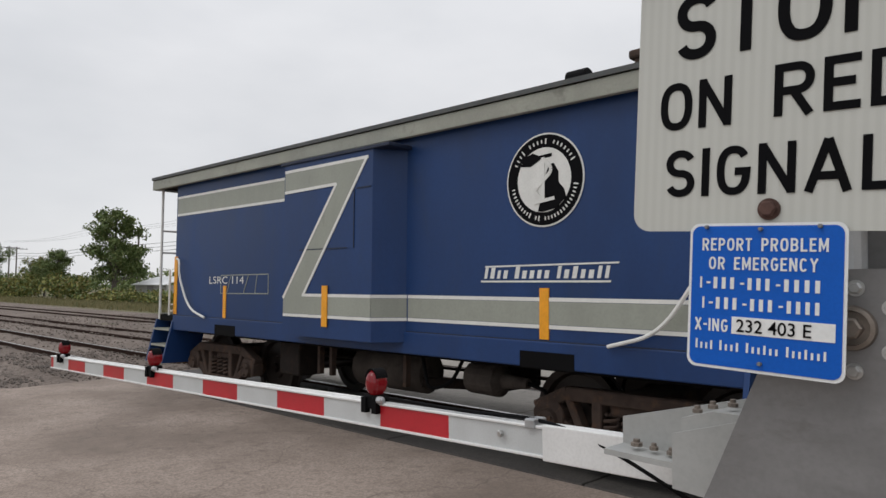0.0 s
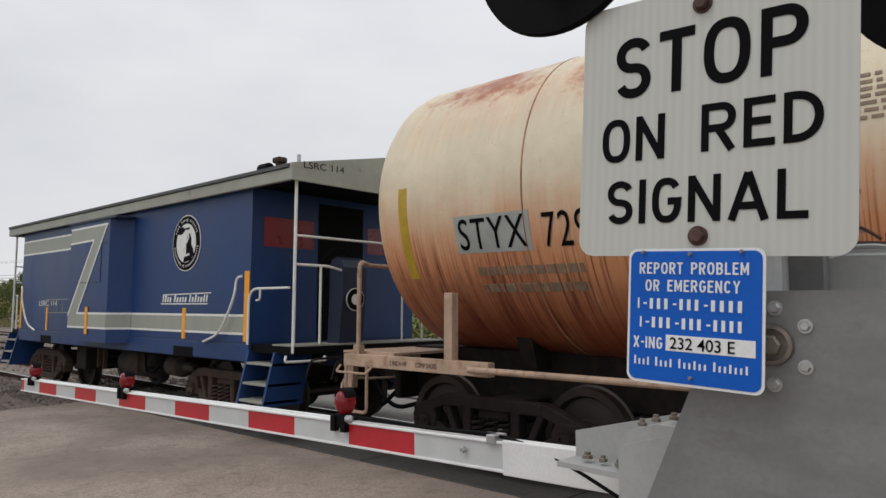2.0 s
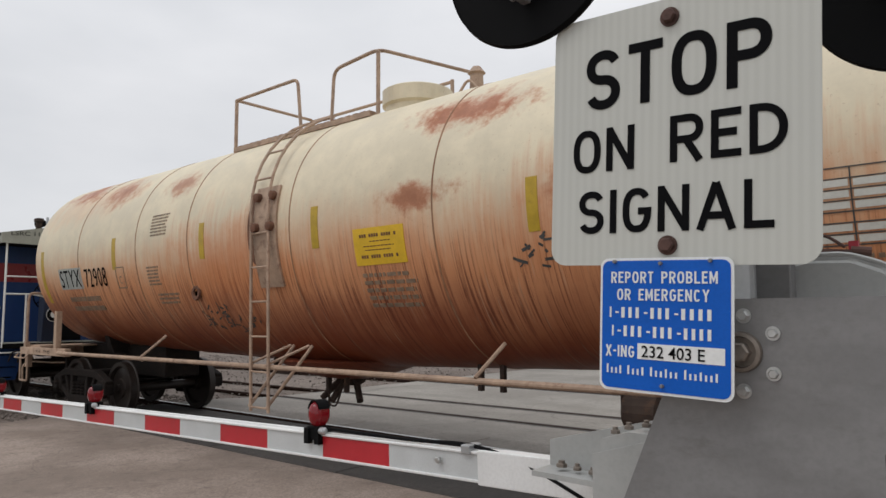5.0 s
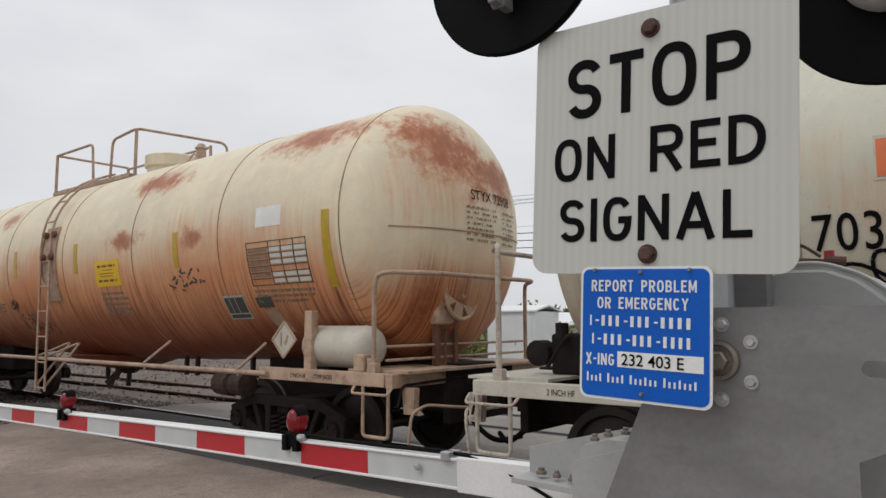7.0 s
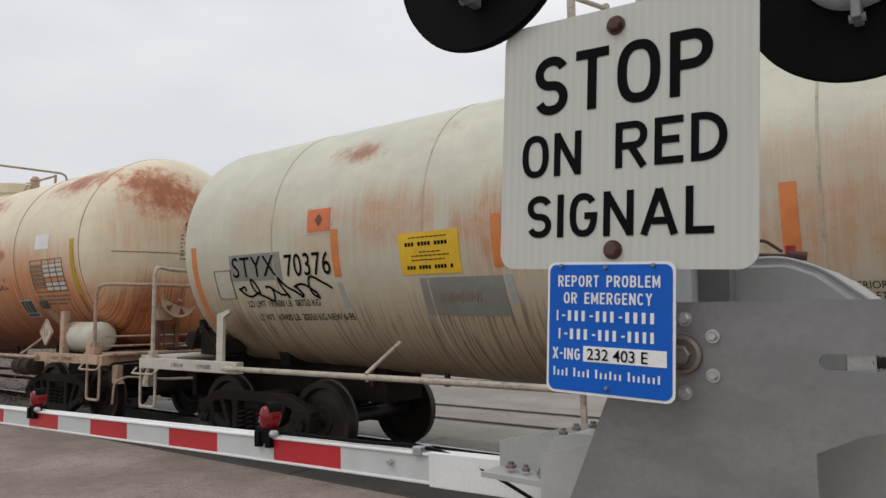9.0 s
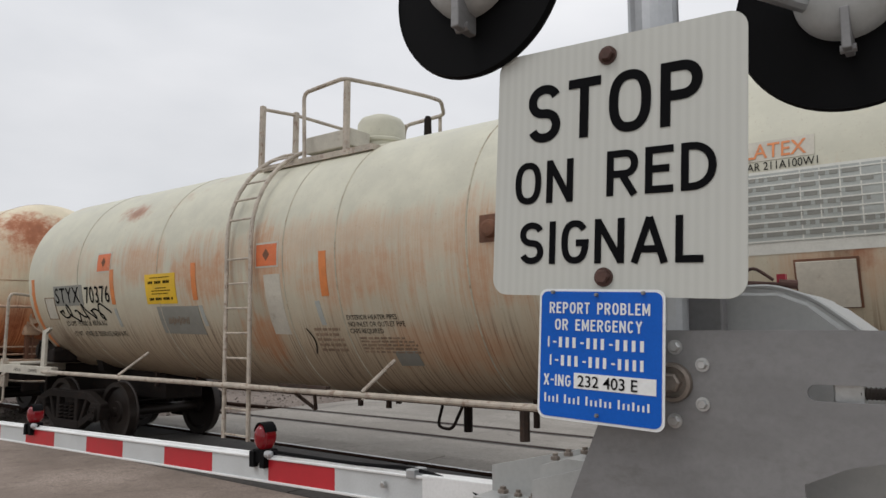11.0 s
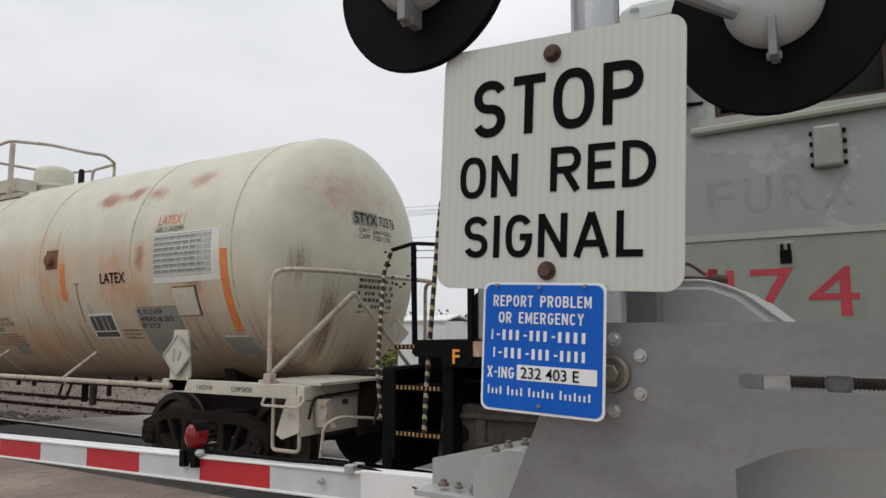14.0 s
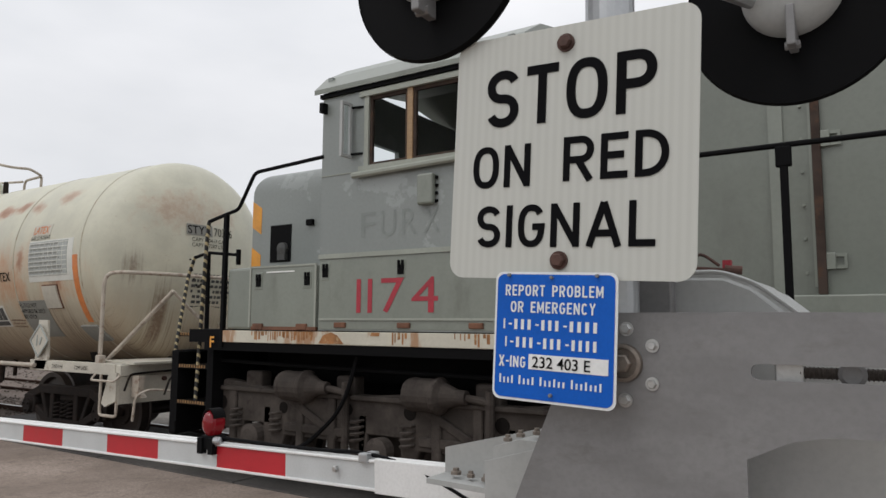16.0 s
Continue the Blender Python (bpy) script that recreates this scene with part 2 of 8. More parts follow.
M["tag_old"] = surf("faded_yellow_tape", (0.47, 0.31, 0.02), 0.45, 0, 0.12, 8, 0.05, 90, (0.2, 0.12, 0.03), (0.58, 0.8))
M["tag_orange"] = surf("faded_orange_tape", (0.62, 0.2, 0.055), 0.45, 0, 0.1, 8, 0.05, 90, (0.35, 0.15, 0.06), (0.6, 0.8))
M["maroon"] = surf("maroon_window_film", (0.20, 0.016, 0.026), 0.3, 0, 0.15, 3, 0.02, 50)
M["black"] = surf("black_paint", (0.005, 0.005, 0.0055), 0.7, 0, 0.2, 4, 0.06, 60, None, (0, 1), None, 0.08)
M["ink"] = surf("black_lettering", (0.005, 0.005, 0.006), 0.7, 0, 0.2, 9, 0.0, 60, None, (0, 1), None, 0.06)
M["ink_faint"] = surf("faded_lettering", (0.24, 0.17, 0.115), 0.6, 0, 0.3, 9, 0.0, 60)
M["under"] = surf("grimy_cast_steel", (0.017, 0.0135, 0.012), 0.85, 0.0, 0.3, 5, 0.25, 40, (0.034, 0.021, 0.015), (0.5, 0.75), None, 0.15)
M["under_rust"] = surf("rusty_cast_steel", (0.058, 0.042, 0.035), 0.85, 0.0, 0.3, 5, 0.3, 40, (0.095, 0.056, 0.038), (0.5, 0.7), None, 0.15)
M["bogie"] = surf("dusty_bogie_steel", (0.06, 0.051, 0.045), 0.85, 0.0, 0.35, 3, 0.3, 40, (0.028, 0.022, 0.02), (0.52, 0.72), None, 0.15)
# near-black colour that stands for the shade inside frame holes
M["hole"] = surf("painted_hollow_dark", (0.012, 0.01, 0.009), 0.9, 0, 0.2, 5, 0.1, 40, None, (0, 1), None, 0.1)
M["seam1"] = surf("rust_lined_weld", (0.33, 0.18, 0.10), 0.7, 0, 0.3, 3, 0.2, 50, (0.2, 0.08, 0.04), (0.5, 0.7))
M["seam2"] = surf("grey_lined_weld", (0.45, 0.42, 0.33), 0.7, 0, 0.2, 3, 0.2, 50, (0.3, 0.2, 0.12), (0.5, 0.7))
M["wheel"] = surf("worn_wheel_steel", (0.028, 0.021, 0.018), 0.48, 0.3, 0.25, 6, 0.15, 50, None, (0, 1), None, 0.4)
M["rail"] = surf("rusty_rail_steel", (0.042, 0.025, 0.019), 0.9, 0.0, 0.25, 6, 0.2, 50, None, (0, 1), None, 0.1)
M["rail_top"] = surf("polished_rail_head", (0.36, 0.35, 0.34), 0.3, 0.9, 0.12, 8, 0.05, 80)
M["tie"] = surf("weathered_tie_wood", (0.075, 0.06, 0.05), 0.9, 0, 0.3, 6, 0.5, 30)
M["sill1"] = surf("rust_stained_sill_paint", (0.44, 0.31, 0.22), 0.65, 0, 0.2, 3, 0.12, 40, (0.2, 0.09, 0.05), (0.5, 0.72))
M["pipe1"] = surf("rust_stained_rail_paint", (0.40, 0.28, 0.20), 0.6, 0, 0.2, 5, 0.1, 50, (0.16, 0.08, 0.05), (0.5, 0.75))
M["sill2"] = surf("dirty_cream_sill_paint", (0.50, 0.47, 0.40), 0.6, 0, 0.12, 3, 0.1, 40, (0.22, 0.14, 0.09), (0.58, 0.8))
M["pipe2"] = surf("dirty_cream_rail_paint", (0.44, 0.385, 0.32), 0.55, 0, 0.18, 6, 0.08, 50, (0.19, 0.11, 0.07), (0.50, 0.72))
M["tank1"] = tank_paint("rusted_cream_tank_paint", 2.77, 1.5, (0.70, 0.615, 0.45), (0.52, 0.17, 0.055), (0.215, 0.047, 0.018), 0.15, 0.32, 0.22, 0.70, 3.0, 7.74,
                        ((1.75, 5.68, 3.95, 0.85, 0.26, 0.95), (3.40, 5.46, 3.74, 0.62, 0.32, 0.80), (5.50, 5.35, 3.60, 0.42, 0.20, 0.70), (14.10, 5.56, 3.85, 0.90, 0.28, 0.95), (10.85, 5.42, 3.68, 0.75, 0.24, 0.95), (10.35, 5.10, 2.82, 0.50, 0.17, 0.85), (12.10, 5.10, 2.72, 0.30, 0.13, 0.75), (15.60, 6.10, 3.60, 0.60, 0.42, 0.95), (15.60, 6.95, 3.30, 0.60, 0.36, 0.90)),
                        ((6.90, 5.17, 2.32, 1.40, 0.70, 0.60), (2.20, 5.35, 3.60, 1.60, 0.35, 0.30), (12.80, 5.13, 2.47, 1.50, 0.50, 0.50), (15.70, 6.00, 3.30, 0.70, 0.60, 0.50), (15.60, 6.00, 1.70, 0.70, 0.45, 0.60)),
                        (0.40, 0.125, 0.045), 0.6, (0.62, 0.265, 0.115), 7.18, 0.22,
                        ((15.7, 5.85, 1.72, 0.6, 0.55, 0.75, 0.22), (15.7, 6.3, 1.6, 0.6, 0.5, 0.7, 0.2), (15.7, 5.5, 1.8, 0.6, 0.25, 0.4, 0.15), (6.9, 5.17, 1.75, 1.0, 0.3, 0.35, 0.4), (7.6, 5.13, 2.75, 0.16, 0.35, 0.4, 0.4), (1.4, 5.35, 1.72, 1.6, 0.42, 0.5, 0.6), (0.3, 5.7, 1.8, 0.6, 0.5, 0.5, 0.5), (9.2, 5.3, 1.6, 2.2, 0.3, 0.4, 0.5)))
M["tank2"] = tank_paint("stained_pale_tank_paint", 2.56, 1.41, (0.55, 0.535, 0.43), (0.46, 0.20, 0.085), (0.15, 0.088, 0.055), 0.46, 0.45, 0.22, 0.64, 11.0, 24.1,
                        ((20.47, 5.47, 3.41, 0.35, 0.15, 0.75), (27.85, 5.40, 3.31, 0.30, 0.12, 0.70), (28.30, 5.43, 3.35, 0.22, 0.10, 0.65), (28.75, 5.40, 3.31, 0.20, 0.10, 0.55), (29.45, 5.47, 3.41, 0.25, 0.12, 0.45), (29.70, 5.23, 2.21, 0.10, 0.14, 0.70), (26.88, 5.19, 2.56, 0.13, 0.14, 0.80), (22.90, 5.99, 3.83, 0.30, 0.10, 0.60), (28.72, 5.19, 2.49, 0.10, 0.22, 0.60), (31.00, 6.25, 3.15, 0.25, 0.30, 0.35)),
                        ((24.60, 5.19, 2.62, 2.6, 0.26, 0.45), (27.60, 5.20, 2.45, 2.2, 0.34, 0.40), (22.50, 5.20, 2.39, 0.75, 0.42, 0.85), (21.00, 5.19, 2.59, 0.80, 0.32, 0.70), (20.20, 5.20, 2.42, 0.60, 0.25, 0.45), (23.75, 5.20, 2.42, 0.35, 0.50, 0.80), (23.50, 5.57, 1.60, 0.35, 0.30, 0.90), (25.20, 5.22, 2.28, 1.00, 0.38, 0.65), (26.85, 5.21, 2.35, 0.50, 0.55, 0.70), (28.30, 5.22, 2.28, 0.55, 0.40, 0.75), (28.65, 5.28, 2.07, 0.18, 0.50, 0.70), (29.60, 5.25, 2.14, 0.40, 0.30, 0.50), (19.00, 5.20, 2.70, 0.60, 0.30, 0.35), (26.20, 5.67, 1.50, 0.80, 0.25, 0.50)),
                        (0.34, 0.12, 0.05), 0.7, (0.43, 0.34, 0.235), 6.48, 0.1,
                        ((31.1, 5.92, 1.62, 0.5, 0.55, 0.75, 0.14), (31.0, 5.52, 2.35, 0.4, 0.2, 0.6, 0.1), (18.2, 5.6, 1.5, 0.6, 0.3, 0.4, 0.4), (29.6, 5.23, 2.2, 0.12, 0.2, 0.5, 0.3)))
M["patch"] = surf("grey_overspray_paint", (0.235, 0.235, 0.21), 0.6, 0, 0.1, 5, 0.04, 50, (0.33, 0.29, 0.22), (0.6, 0.8))
M["patch_dark"] = surf("worn_black_panel", (0.06, 0.06, 0.058), 0.6, 0, 0.2, 6, 0.04, 50, (0.3, 0.27, 0.22), (0.6, 0.75))
M["cream_patch"] = surf("fresh_cream_paint", (0.62, 0.62, 0.57), 0.55, 0, 0.06, 4, 0.04, 50)
M["stencil"] = surf("pale_blue_grey_panel", (0.36, 0.38, 0.36), 0.55, 0, 0.1, 4, 0.04, 50)
M["yellow"] = surf("yellow_decal", (0.72, 0.45, 0.02), 0.45, 0, 0.08, 6, 0.03, 60)
M["orange"] = surf("orange_decal", (0.6, 0.15, 0.05), 0.5, 0, 0.12, 6, 0.03, 60, (0.5, 0.3, 0.18), (0.58, 0.75))
M["rustpatch"] = surf("bare_rust_patch", (0.16, 0.075, 0.045), 0.85, 0.1, 0.3, 6, 0.3, 40)
# loco grey made darker for the shade on the set-back hood, plus stains
M["loco_hood"] = surf("shade_toned_hood_paint", (0.165, 0.18, 0.152), 0.4, 0, 0.1, 0.9, 0.04, 30, (0.125, 0.13, 0.11), (0.52, 0.75), (1, 1, 0.4), 0.7)
M["step_wear"] = surf("worn_orange_step_edge", (0.30, 0.17, 0.07), 0.7, 0, 0.3, 12, 0.1, 60)
M["loco"] = surf("grey_green_loco_paint", (0.205, 0.222, 0.187), 0.36, 0, 0.08, 1.5, 0.04, 30, (0.13, 0.135, 0.11), (0.55, 0.8), (1, 1, 0.4), 0.8)
M["loco_pale"] = surf("blotchy_grey_loco_paint", (0.215, 0.234, 0.22), 0.36, 0, 0.08, 0.55, 0.04, 30, (0.285, 0.305, 0.295), (0.55, 0.585), None, 0.9)
M["loco_ghost"] = surf("shadow_of_old_lettering", (0.185, 0.203, 0.19), 0.4, 0, 0.15, 3, 0.04, 30, None, (0, 1), None, 0.8)
M["loco_sill"] = surf("rust_flaked_white_sill", (0.56, 0.53, 0.44), 0.6, 0, 0.1, 1.0, 0.1, 40, (0.34, 0.155, 0.055), (0.50, 0.58), (1, 1, 0.3))
M["rust_run"] = surf("orange_rust_stain", (0.33, 0.15, 0.055), 0.75, 0, 0.35, 6, 0.15, 60, (0.5, 0.36, 0.2), (0.52, 0.72))
M["red"] = surf("red_lettering", (0.36, 0.028, 0.045), 0.5, 0, 0.12, 5, 0.02, 60)
M["loco_orange"] = surf("orange_chevron_paint", (0.72, 0.32, 0.05), 0.5, 0, 0.1, 4, 0.03, 50)
M["glass"] = glass_mat()
M["wood"] = surf("varnished_window_wood", (0.33, 0.21, 0.11), 0.5, 0, 0.2, 8, 0.1, 50, None, (0, 1), (1, 1, 6))
M["galv"] = surf("galvanised_steel", (0.46, 0.47, 0.48), 0.45, 0.75, 0.1, 9, 0.05, 60)
M["plate"] = surf("dull_aluminium_plate", (0.235, 0.231, 0.231), 0.55, 0.35, 0.10, 5, 0.06, 80, (0.18, 0.172, 0.168), (0.52, 0.8), (1, 1, 2.5))
M["bolt"] = surf("zinc_bolt_steel", (0.55, 0.55, 0.54), 0.35, 0.85, 0.1, 20, 0.1, 90)
M["bronze"] = surf("worn_bronze_ring", (0.24, 0.205, 0.175), 0.45, 0.6, 0.2, 30, 0.2, 90)
M["bolt_rust"] = surf("rusty_bolt_head", (0.10, 0.055, 0.045), 0.7, 0.4, 0.3, 30, 0.4, 90)
M["housing"] = surf("grey_mechanism_paint", (0.40, 0.405, 0.395), 0.45, 0.1, 0.06, 4, 0.05, 60, (0.36, 0.37, 0.36), (0.6, 0.8))
M["arm_white"] = surf("silver_white_reflective_sheet", (0.54, 0.555, 0.555), 0.4, 0, 0.05, 6, 0.03, 150)
M["arm_red"] = surf("red_reflective_sheet", (0.46, 0.018, 0.028), 0.35, 0, 0.1, 6, 0.03, 150)
M["arm_edge"] = surf("white_arm_edge_paint", (0.76, 0.76, 0.75), 0.4, 0, 0.04, 6, 0.02, 90)
M["sign_blue"] = surf("blue_sign_sheet", (0.003, 0.105, 0.52), 0.4, 0, 0.05, 5, 0.02, 150, None, (0, 1), None, 0.25)
M["sign_white"] = surf("white_sign_lettering", (0.8, 0.81, 0.8), 0.4, 0, 0.03, 5, 0.0, 90)
M["asphalt"] = ground_mat("worn_road_asphalt", (0.215, 0.168, 0.138), (0.385, 0.31, 0.262), (0.18, 0.143, 0.118), 0.5, 60, 7, 0.9, 0.3, 0.006, 0.42)
# dark asphalt, its colour lowered further for shade beneath the train
M["panel"] = ground_mat("dark_asphalt_with_shade", (0.05, 0.045, 0.042), (0.075, 0.067, 0.06), (0.035, 0.032, 0.03), 0.6, 50, 9, 0.85, 0.3, 0.006, 0.0)
M["concrete"] = ground_mat("crossing_concrete", (0.22, 0.20, 0.175), (0.33, 0.305, 0.27), (0.19, 0.172, 0.15), 0.4, 45, 9, 0.85, 0.2, 0.005, 0.22)
M["gravel"] = ground_mat("grey_yard_gravel", (0.15, 0.117, 0.097), (0.235, 0.19, 0.16), (0.08, 0.062, 0.052), 0.25, 16, 6, 0.95, 0.9, 0.03)
M["ground"] = ground_mat("dry_grass_ground", (0.13, 0.12, 0.06), (0.19, 0.16, 0.085), (0.07, 0.08, 0.03), 0.2, 6, 3, 0.95, 0.8, 0.05)
# stained ballast, also kept dark in place of the train's shade
M["stained"] = ground_mat("stained_and_shaded_ballast", (0.085, 0.07, 0.06), (0.13, 0.11, 0.095), (0.05, 0.043, 0.038), 0.6, 16, 6, 0.95, 0.9, 0.03)
M["stone"] = surf("ballast_stone", (0.15, 0.126, 0.11), 0.9, 0, 0.35, 1.5, 0.3, 40)
M["bark"] = surf("grey_bark", (0.10, 0.085, 0.07), 0.9, 0, 0.25, 4, 0.5, 20)
M["pole"] = surf("weathered_pole_wood", (0.11, 0.095, 0.08), 0.9, 0, 0.2, 3, 0.3, 20)
M["leaf"] = leaf_mat("tree_leaves", [(0.065, 0.10, 0.03), (0.11, 0.155, 0.045), (0.18, 0.205, 0.075)])
M["shrub"] = leaf_mat("shrub_leaves", [(0.06, 0.095, 0.025), (0.11, 0.15, 0.04), (0.23, 0.22, 0.05), (0.17, 0.13, 0.05)])
M["wire"] = surf("dark_cable", (0.03, 0.03, 0.032), 0.6, 0, 0.1, 3, 0, 30)
M["shed"] = surf("white_metal_roofing", (0.72, 0.73, 0.73), 0.5, 0.1, 0.06, 1, 0.05, 30)
M["shed_wall"] = surf("pale_shed_siding", (0.38, 0.38, 0.36), 0.6, 0, 0.08, 1, 0.05, 30)


def lens_mat():
    m, n, l, p = nodes_of("red_lamp_lens")
    p.inputs["Base Color"].default_value = (0.15, 0.004, 0.009, 1)
    p.inputs["Roughness"].default_value = 0.12
    p.inputs["Emission Color"].default_value = (1.0, 0.05, 0.06, 1)
    p.inputs["Emission Strength"].default_value = 0.03
    return m


def hazard_mat():
    """Black tape with slanting yellow bands, wound round a hand rail."""
    m, n, l, p = nodes_of("black_yellow_hazard_wrap")
    co = n.new("ShaderNodeTexCoord").outputs["Object"]
    sep = n.new("ShaderNodeSeparateXYZ")
    l.new(co, sep.inputs[0])
    v = math_of(n, l, "MULTIPLY", math_of(n, l, "ADD", sep.outputs["Z"], math_of(n, l, "MULTIPLY", sep.outputs["Y"], 0.7)), 11.0)
    band = math_of(n, l, "GREATER_THAN", math_of(n, l, "FRACT", v), 0.62)
    l.new(mix_of(n, l, band, (0.015, 0.015, 0.015), (0.42, 0.35, 0.2)), p.inputs["Base Color"])
    p.inputs["Roughness"].default_value = 0.6
    return m


def sheeting_mat():
    """White reflective sign sheet with its fine upright ribs."""
    m, n, l, p = nodes_of("white_ribbed_sign_sheet")
    co = n.new("ShaderNodeTexCoord").outputs["Object"]
    sep = n.new("ShaderNodeSeparateXYZ")
    l.new(co, sep.inputs[0])
    wave = math_of(n, l, "SINE", math_of(n, l, "MULTIPLY", sep.outputs["X"], 300.0))
    big = noise_of(n, l, co, 3, 4)
    col = mix_of(n, l, ramp_of(n, l, wave, -1, 1), (0.51, 0.515, 0.475), (0.54, 0.545, 0.505))
    col = mix_of(n, l, ramp_of(n, l, big, 0.4, 0.8, 0, 0.25), col, (0.55, 0.55, 0.5))
    l.new(col, p.inputs["Base Color"])
    p.inputs["Roughness"].default_value = 0.38
    return m


def lit_lens_mat():
    m, n, l, p = nodes_of("lit_red_signal_lens")
    p.inputs["Base Color"].default_value = (0.4, 0.01, 0.012, 1)
    p.inputs["Emission Color"].default_value = (1.0, 0.06, 0.08, 1)
    p.inputs["Emission Strength"].default_value = 1.6
    return m


M["lens"], M["hazard"], M["sheet"], M["lit_lens"] = lens_mat(), hazard_mat(), sheeting_mat(), lit_lens_mat()

# ---------------------------------------------------------------- building helpers
ORIGIN = [Vector((0, 0, 0))]      # subtracted from what part() links, so that meshes lie in their thing's space


SMALL = {"number_bar", "company_bar", "graffiti", "stencil_text", "capacity_text", "table_cell", "table_text", "table_line", "notice_bar", "emblem_bars", "company_name", "box_bolt", "chevron", "tread", "step_edge", "stencil", "roof_number", "worn_decal", "brake_chain", "safety_chain", "test_table"}


def thing(name, at, label, category, group=""):
    e = new(name)
    e.empty_display_size = 0.2
    e.location = at
    ORIGIN[0] = Vector(at)
    return tagged(e, label, category, group)


def part(name, bm, material, parent=None, label="", smooth=False, keep=False):
    me = bpy.data.meshes.new(name)
    if not keep:
        bmesh.ops.translate(bm, verts=bm.verts, vec=-ORIGIN[0])
    bm.normal_update()
    if smooth:
        for fc in bm.faces:
            fc.smooth = True
        for ed in bm.edges:
            if len(ed.link_faces) == 2 and ed.calc_face_angle(0) > 0.7:
                ed.smooth = False
    bm.to_mesh(me)
    bm.free()
    me.materials.append(M[material] if isinstance(material, str) else material)
    ob = new(name, me)
    if parent is not None:
        ob.parent = parent
    if label:
        tagged(ob, label)
    if name in SMALL:
        tagged(ob, kind="stuff")
    return ob


def box(bm, x0, x1, y0, y1, z0, z1, bevel=0.0):
    v = [bm.verts.new(p) for p in ((x0, y0, z0), (x1, y0, z0), (x1, y1, z0), (x0, y1, z0), (x0, y0, z1), (x1, y0, z1), (x1, y1, z1), (x0, y1, z1))]
    fs = [bm.faces.new([v[i] for i in q]) for q in ((3, 2, 1, 0), (4, 5, 6, 7), (0, 1, 5, 4), (1, 2, 6, 5), (2, 3, 7, 6), (3, 0, 4, 7))]
    if bevel:
        bmesh.ops.bevel(bm, geom=list({e for f in fs for e in f.edges}), offset=bevel, segments=2, affect="EDGES", profile=0.5)
    return bm


def B():
    return bmesh.new()


def bx(*a, **k):
    return box(bmesh.new(), *a, **k)


def tube(bm, pts, r, n=8, closed=False):
    """A round bar along a line of points."""
    pts = [Vector(p) for p in pts]
    rings = []
    up = Vector((0.13, 0.31, 0.94)).normalized()
    for i, p in enumerate(pts):
        a, b = pts[max(i - 1, 0)], pts[min(i + 1, len(pts) - 1)]
        d = (b - a).normalized()
        s = d.cross(up)
        s = s.normalized() if s.length > 1e-4 else d.orthogonal().normalized()
        u = s.cross(d)
        rr = r[i] if isinstance(r, (list, tuple)) else r
        rings.append([bm.verts.new(p + (s * math.cos(t) + u * math.sin(t)) * rr) for t in (2 * math.pi * k / n for k in range(n))])
    for a, b in zip(rings, rings[1:]):
        for k in range(n):
            bm.faces.new((a[k], a[(k + 1) % n], b[(k + 1) % n], b[k]))
    bm.faces.new(rings[0][::-1])
    bm.faces.new(rings[-1])
    return bm


def bend(pts, r=0.08, seg=4):
    """Rounds the corners of a line of points."""
    pts = [Vector(p) for p in pts]
    out = [pts[0]]
    for a, b, c in zip(pts, pts[1:], pts[2:]):
        ra, rc = min(r, (a - b).length * 0.45), min(r, (c - b).length * 0.45)
        p, q = b + (a - b).normalized() * ra, b + (c - b).normalized() * rc
        for k in range(seg + 1):
            t = k / seg
            out.append(p * (1 - t) ** 2 + b * 2 * t * (1 - t) + q * t * t)
    out.append(pts[-1])
    return out


def rod(bm, a, b, r, n=10):
    return tube(bm, [a, b], r, n)


def lathe(bm, prof, at, axis="x", n=32, close=True):
    """prof: (along, radius) pairs turned about an axis through at."""
    at = Vector(at)
    rings = []
    for u, r in prof:
        ring = []
        for k in range(n):
            t = 2 * math.pi * k / n
            c, s = r * math.cos(t), r * math.sin(t)
            q = {"x": (u, c, s), "y": (c, u, s), "z": (c, s, u)}[axis]
            ring.append(bm.verts.new(at + Vector(q)))
        rings.append(ring)
    for a, b in zip(rings, rings[1:]):
        for k in range(n):
            bm.faces.new((a[k], a[(k + 1) % n], b[(k + 1) % n], b[k]))
    if close:
        bm.faces.new(rings[0][::-1])
        bm.faces.new(rings[-1])
    bmesh.ops.recalc_face_normals(bm, faces=bm.faces)
    return bm


def prism(bm, poly, y0, y1, axis="y"):
    """A flat outline in x and z (or y and z for axis x, x and y for axis z) given depth along the axis."""
    def at(p, d):
        return {"y": (p[0], d, p[1]), "x": (d, p[0], p[1]), "z": (p[0], p[1], d)}[axis]
    a, b = [bm.verts.new(at(p, y0)) for p in poly], [bm.verts.new(at(p, y1)) for p in poly]
    fa, fb = bm.faces.new(a), bm.faces.new(b[::-1])
    n = len(poly)
    for k in range(n):
        bm.faces.new((a[k], b[k], b[(k + 1) % n], a[(k + 1) % n]))
    bmesh.ops.recalc_face_normals(bm, faces=bm.faces)
    return bm


def bar2d(bm, p, q, w, y0, y1):
    """A flat bar of width w from p to q in the xz plane."""
    d = Vector((q[0] - p[0], q[1] - p[1])).normalized() * (w / 2)
    nx, nz = -d.y, d.x
    return prism(bm, [(p[0] + nx, p[1] + nz), (p[0] - nx, p[1] - nz), (q[0] - nx, q[1] - nz), (q[0] + nx, q[1] + nz)], y0, y1)


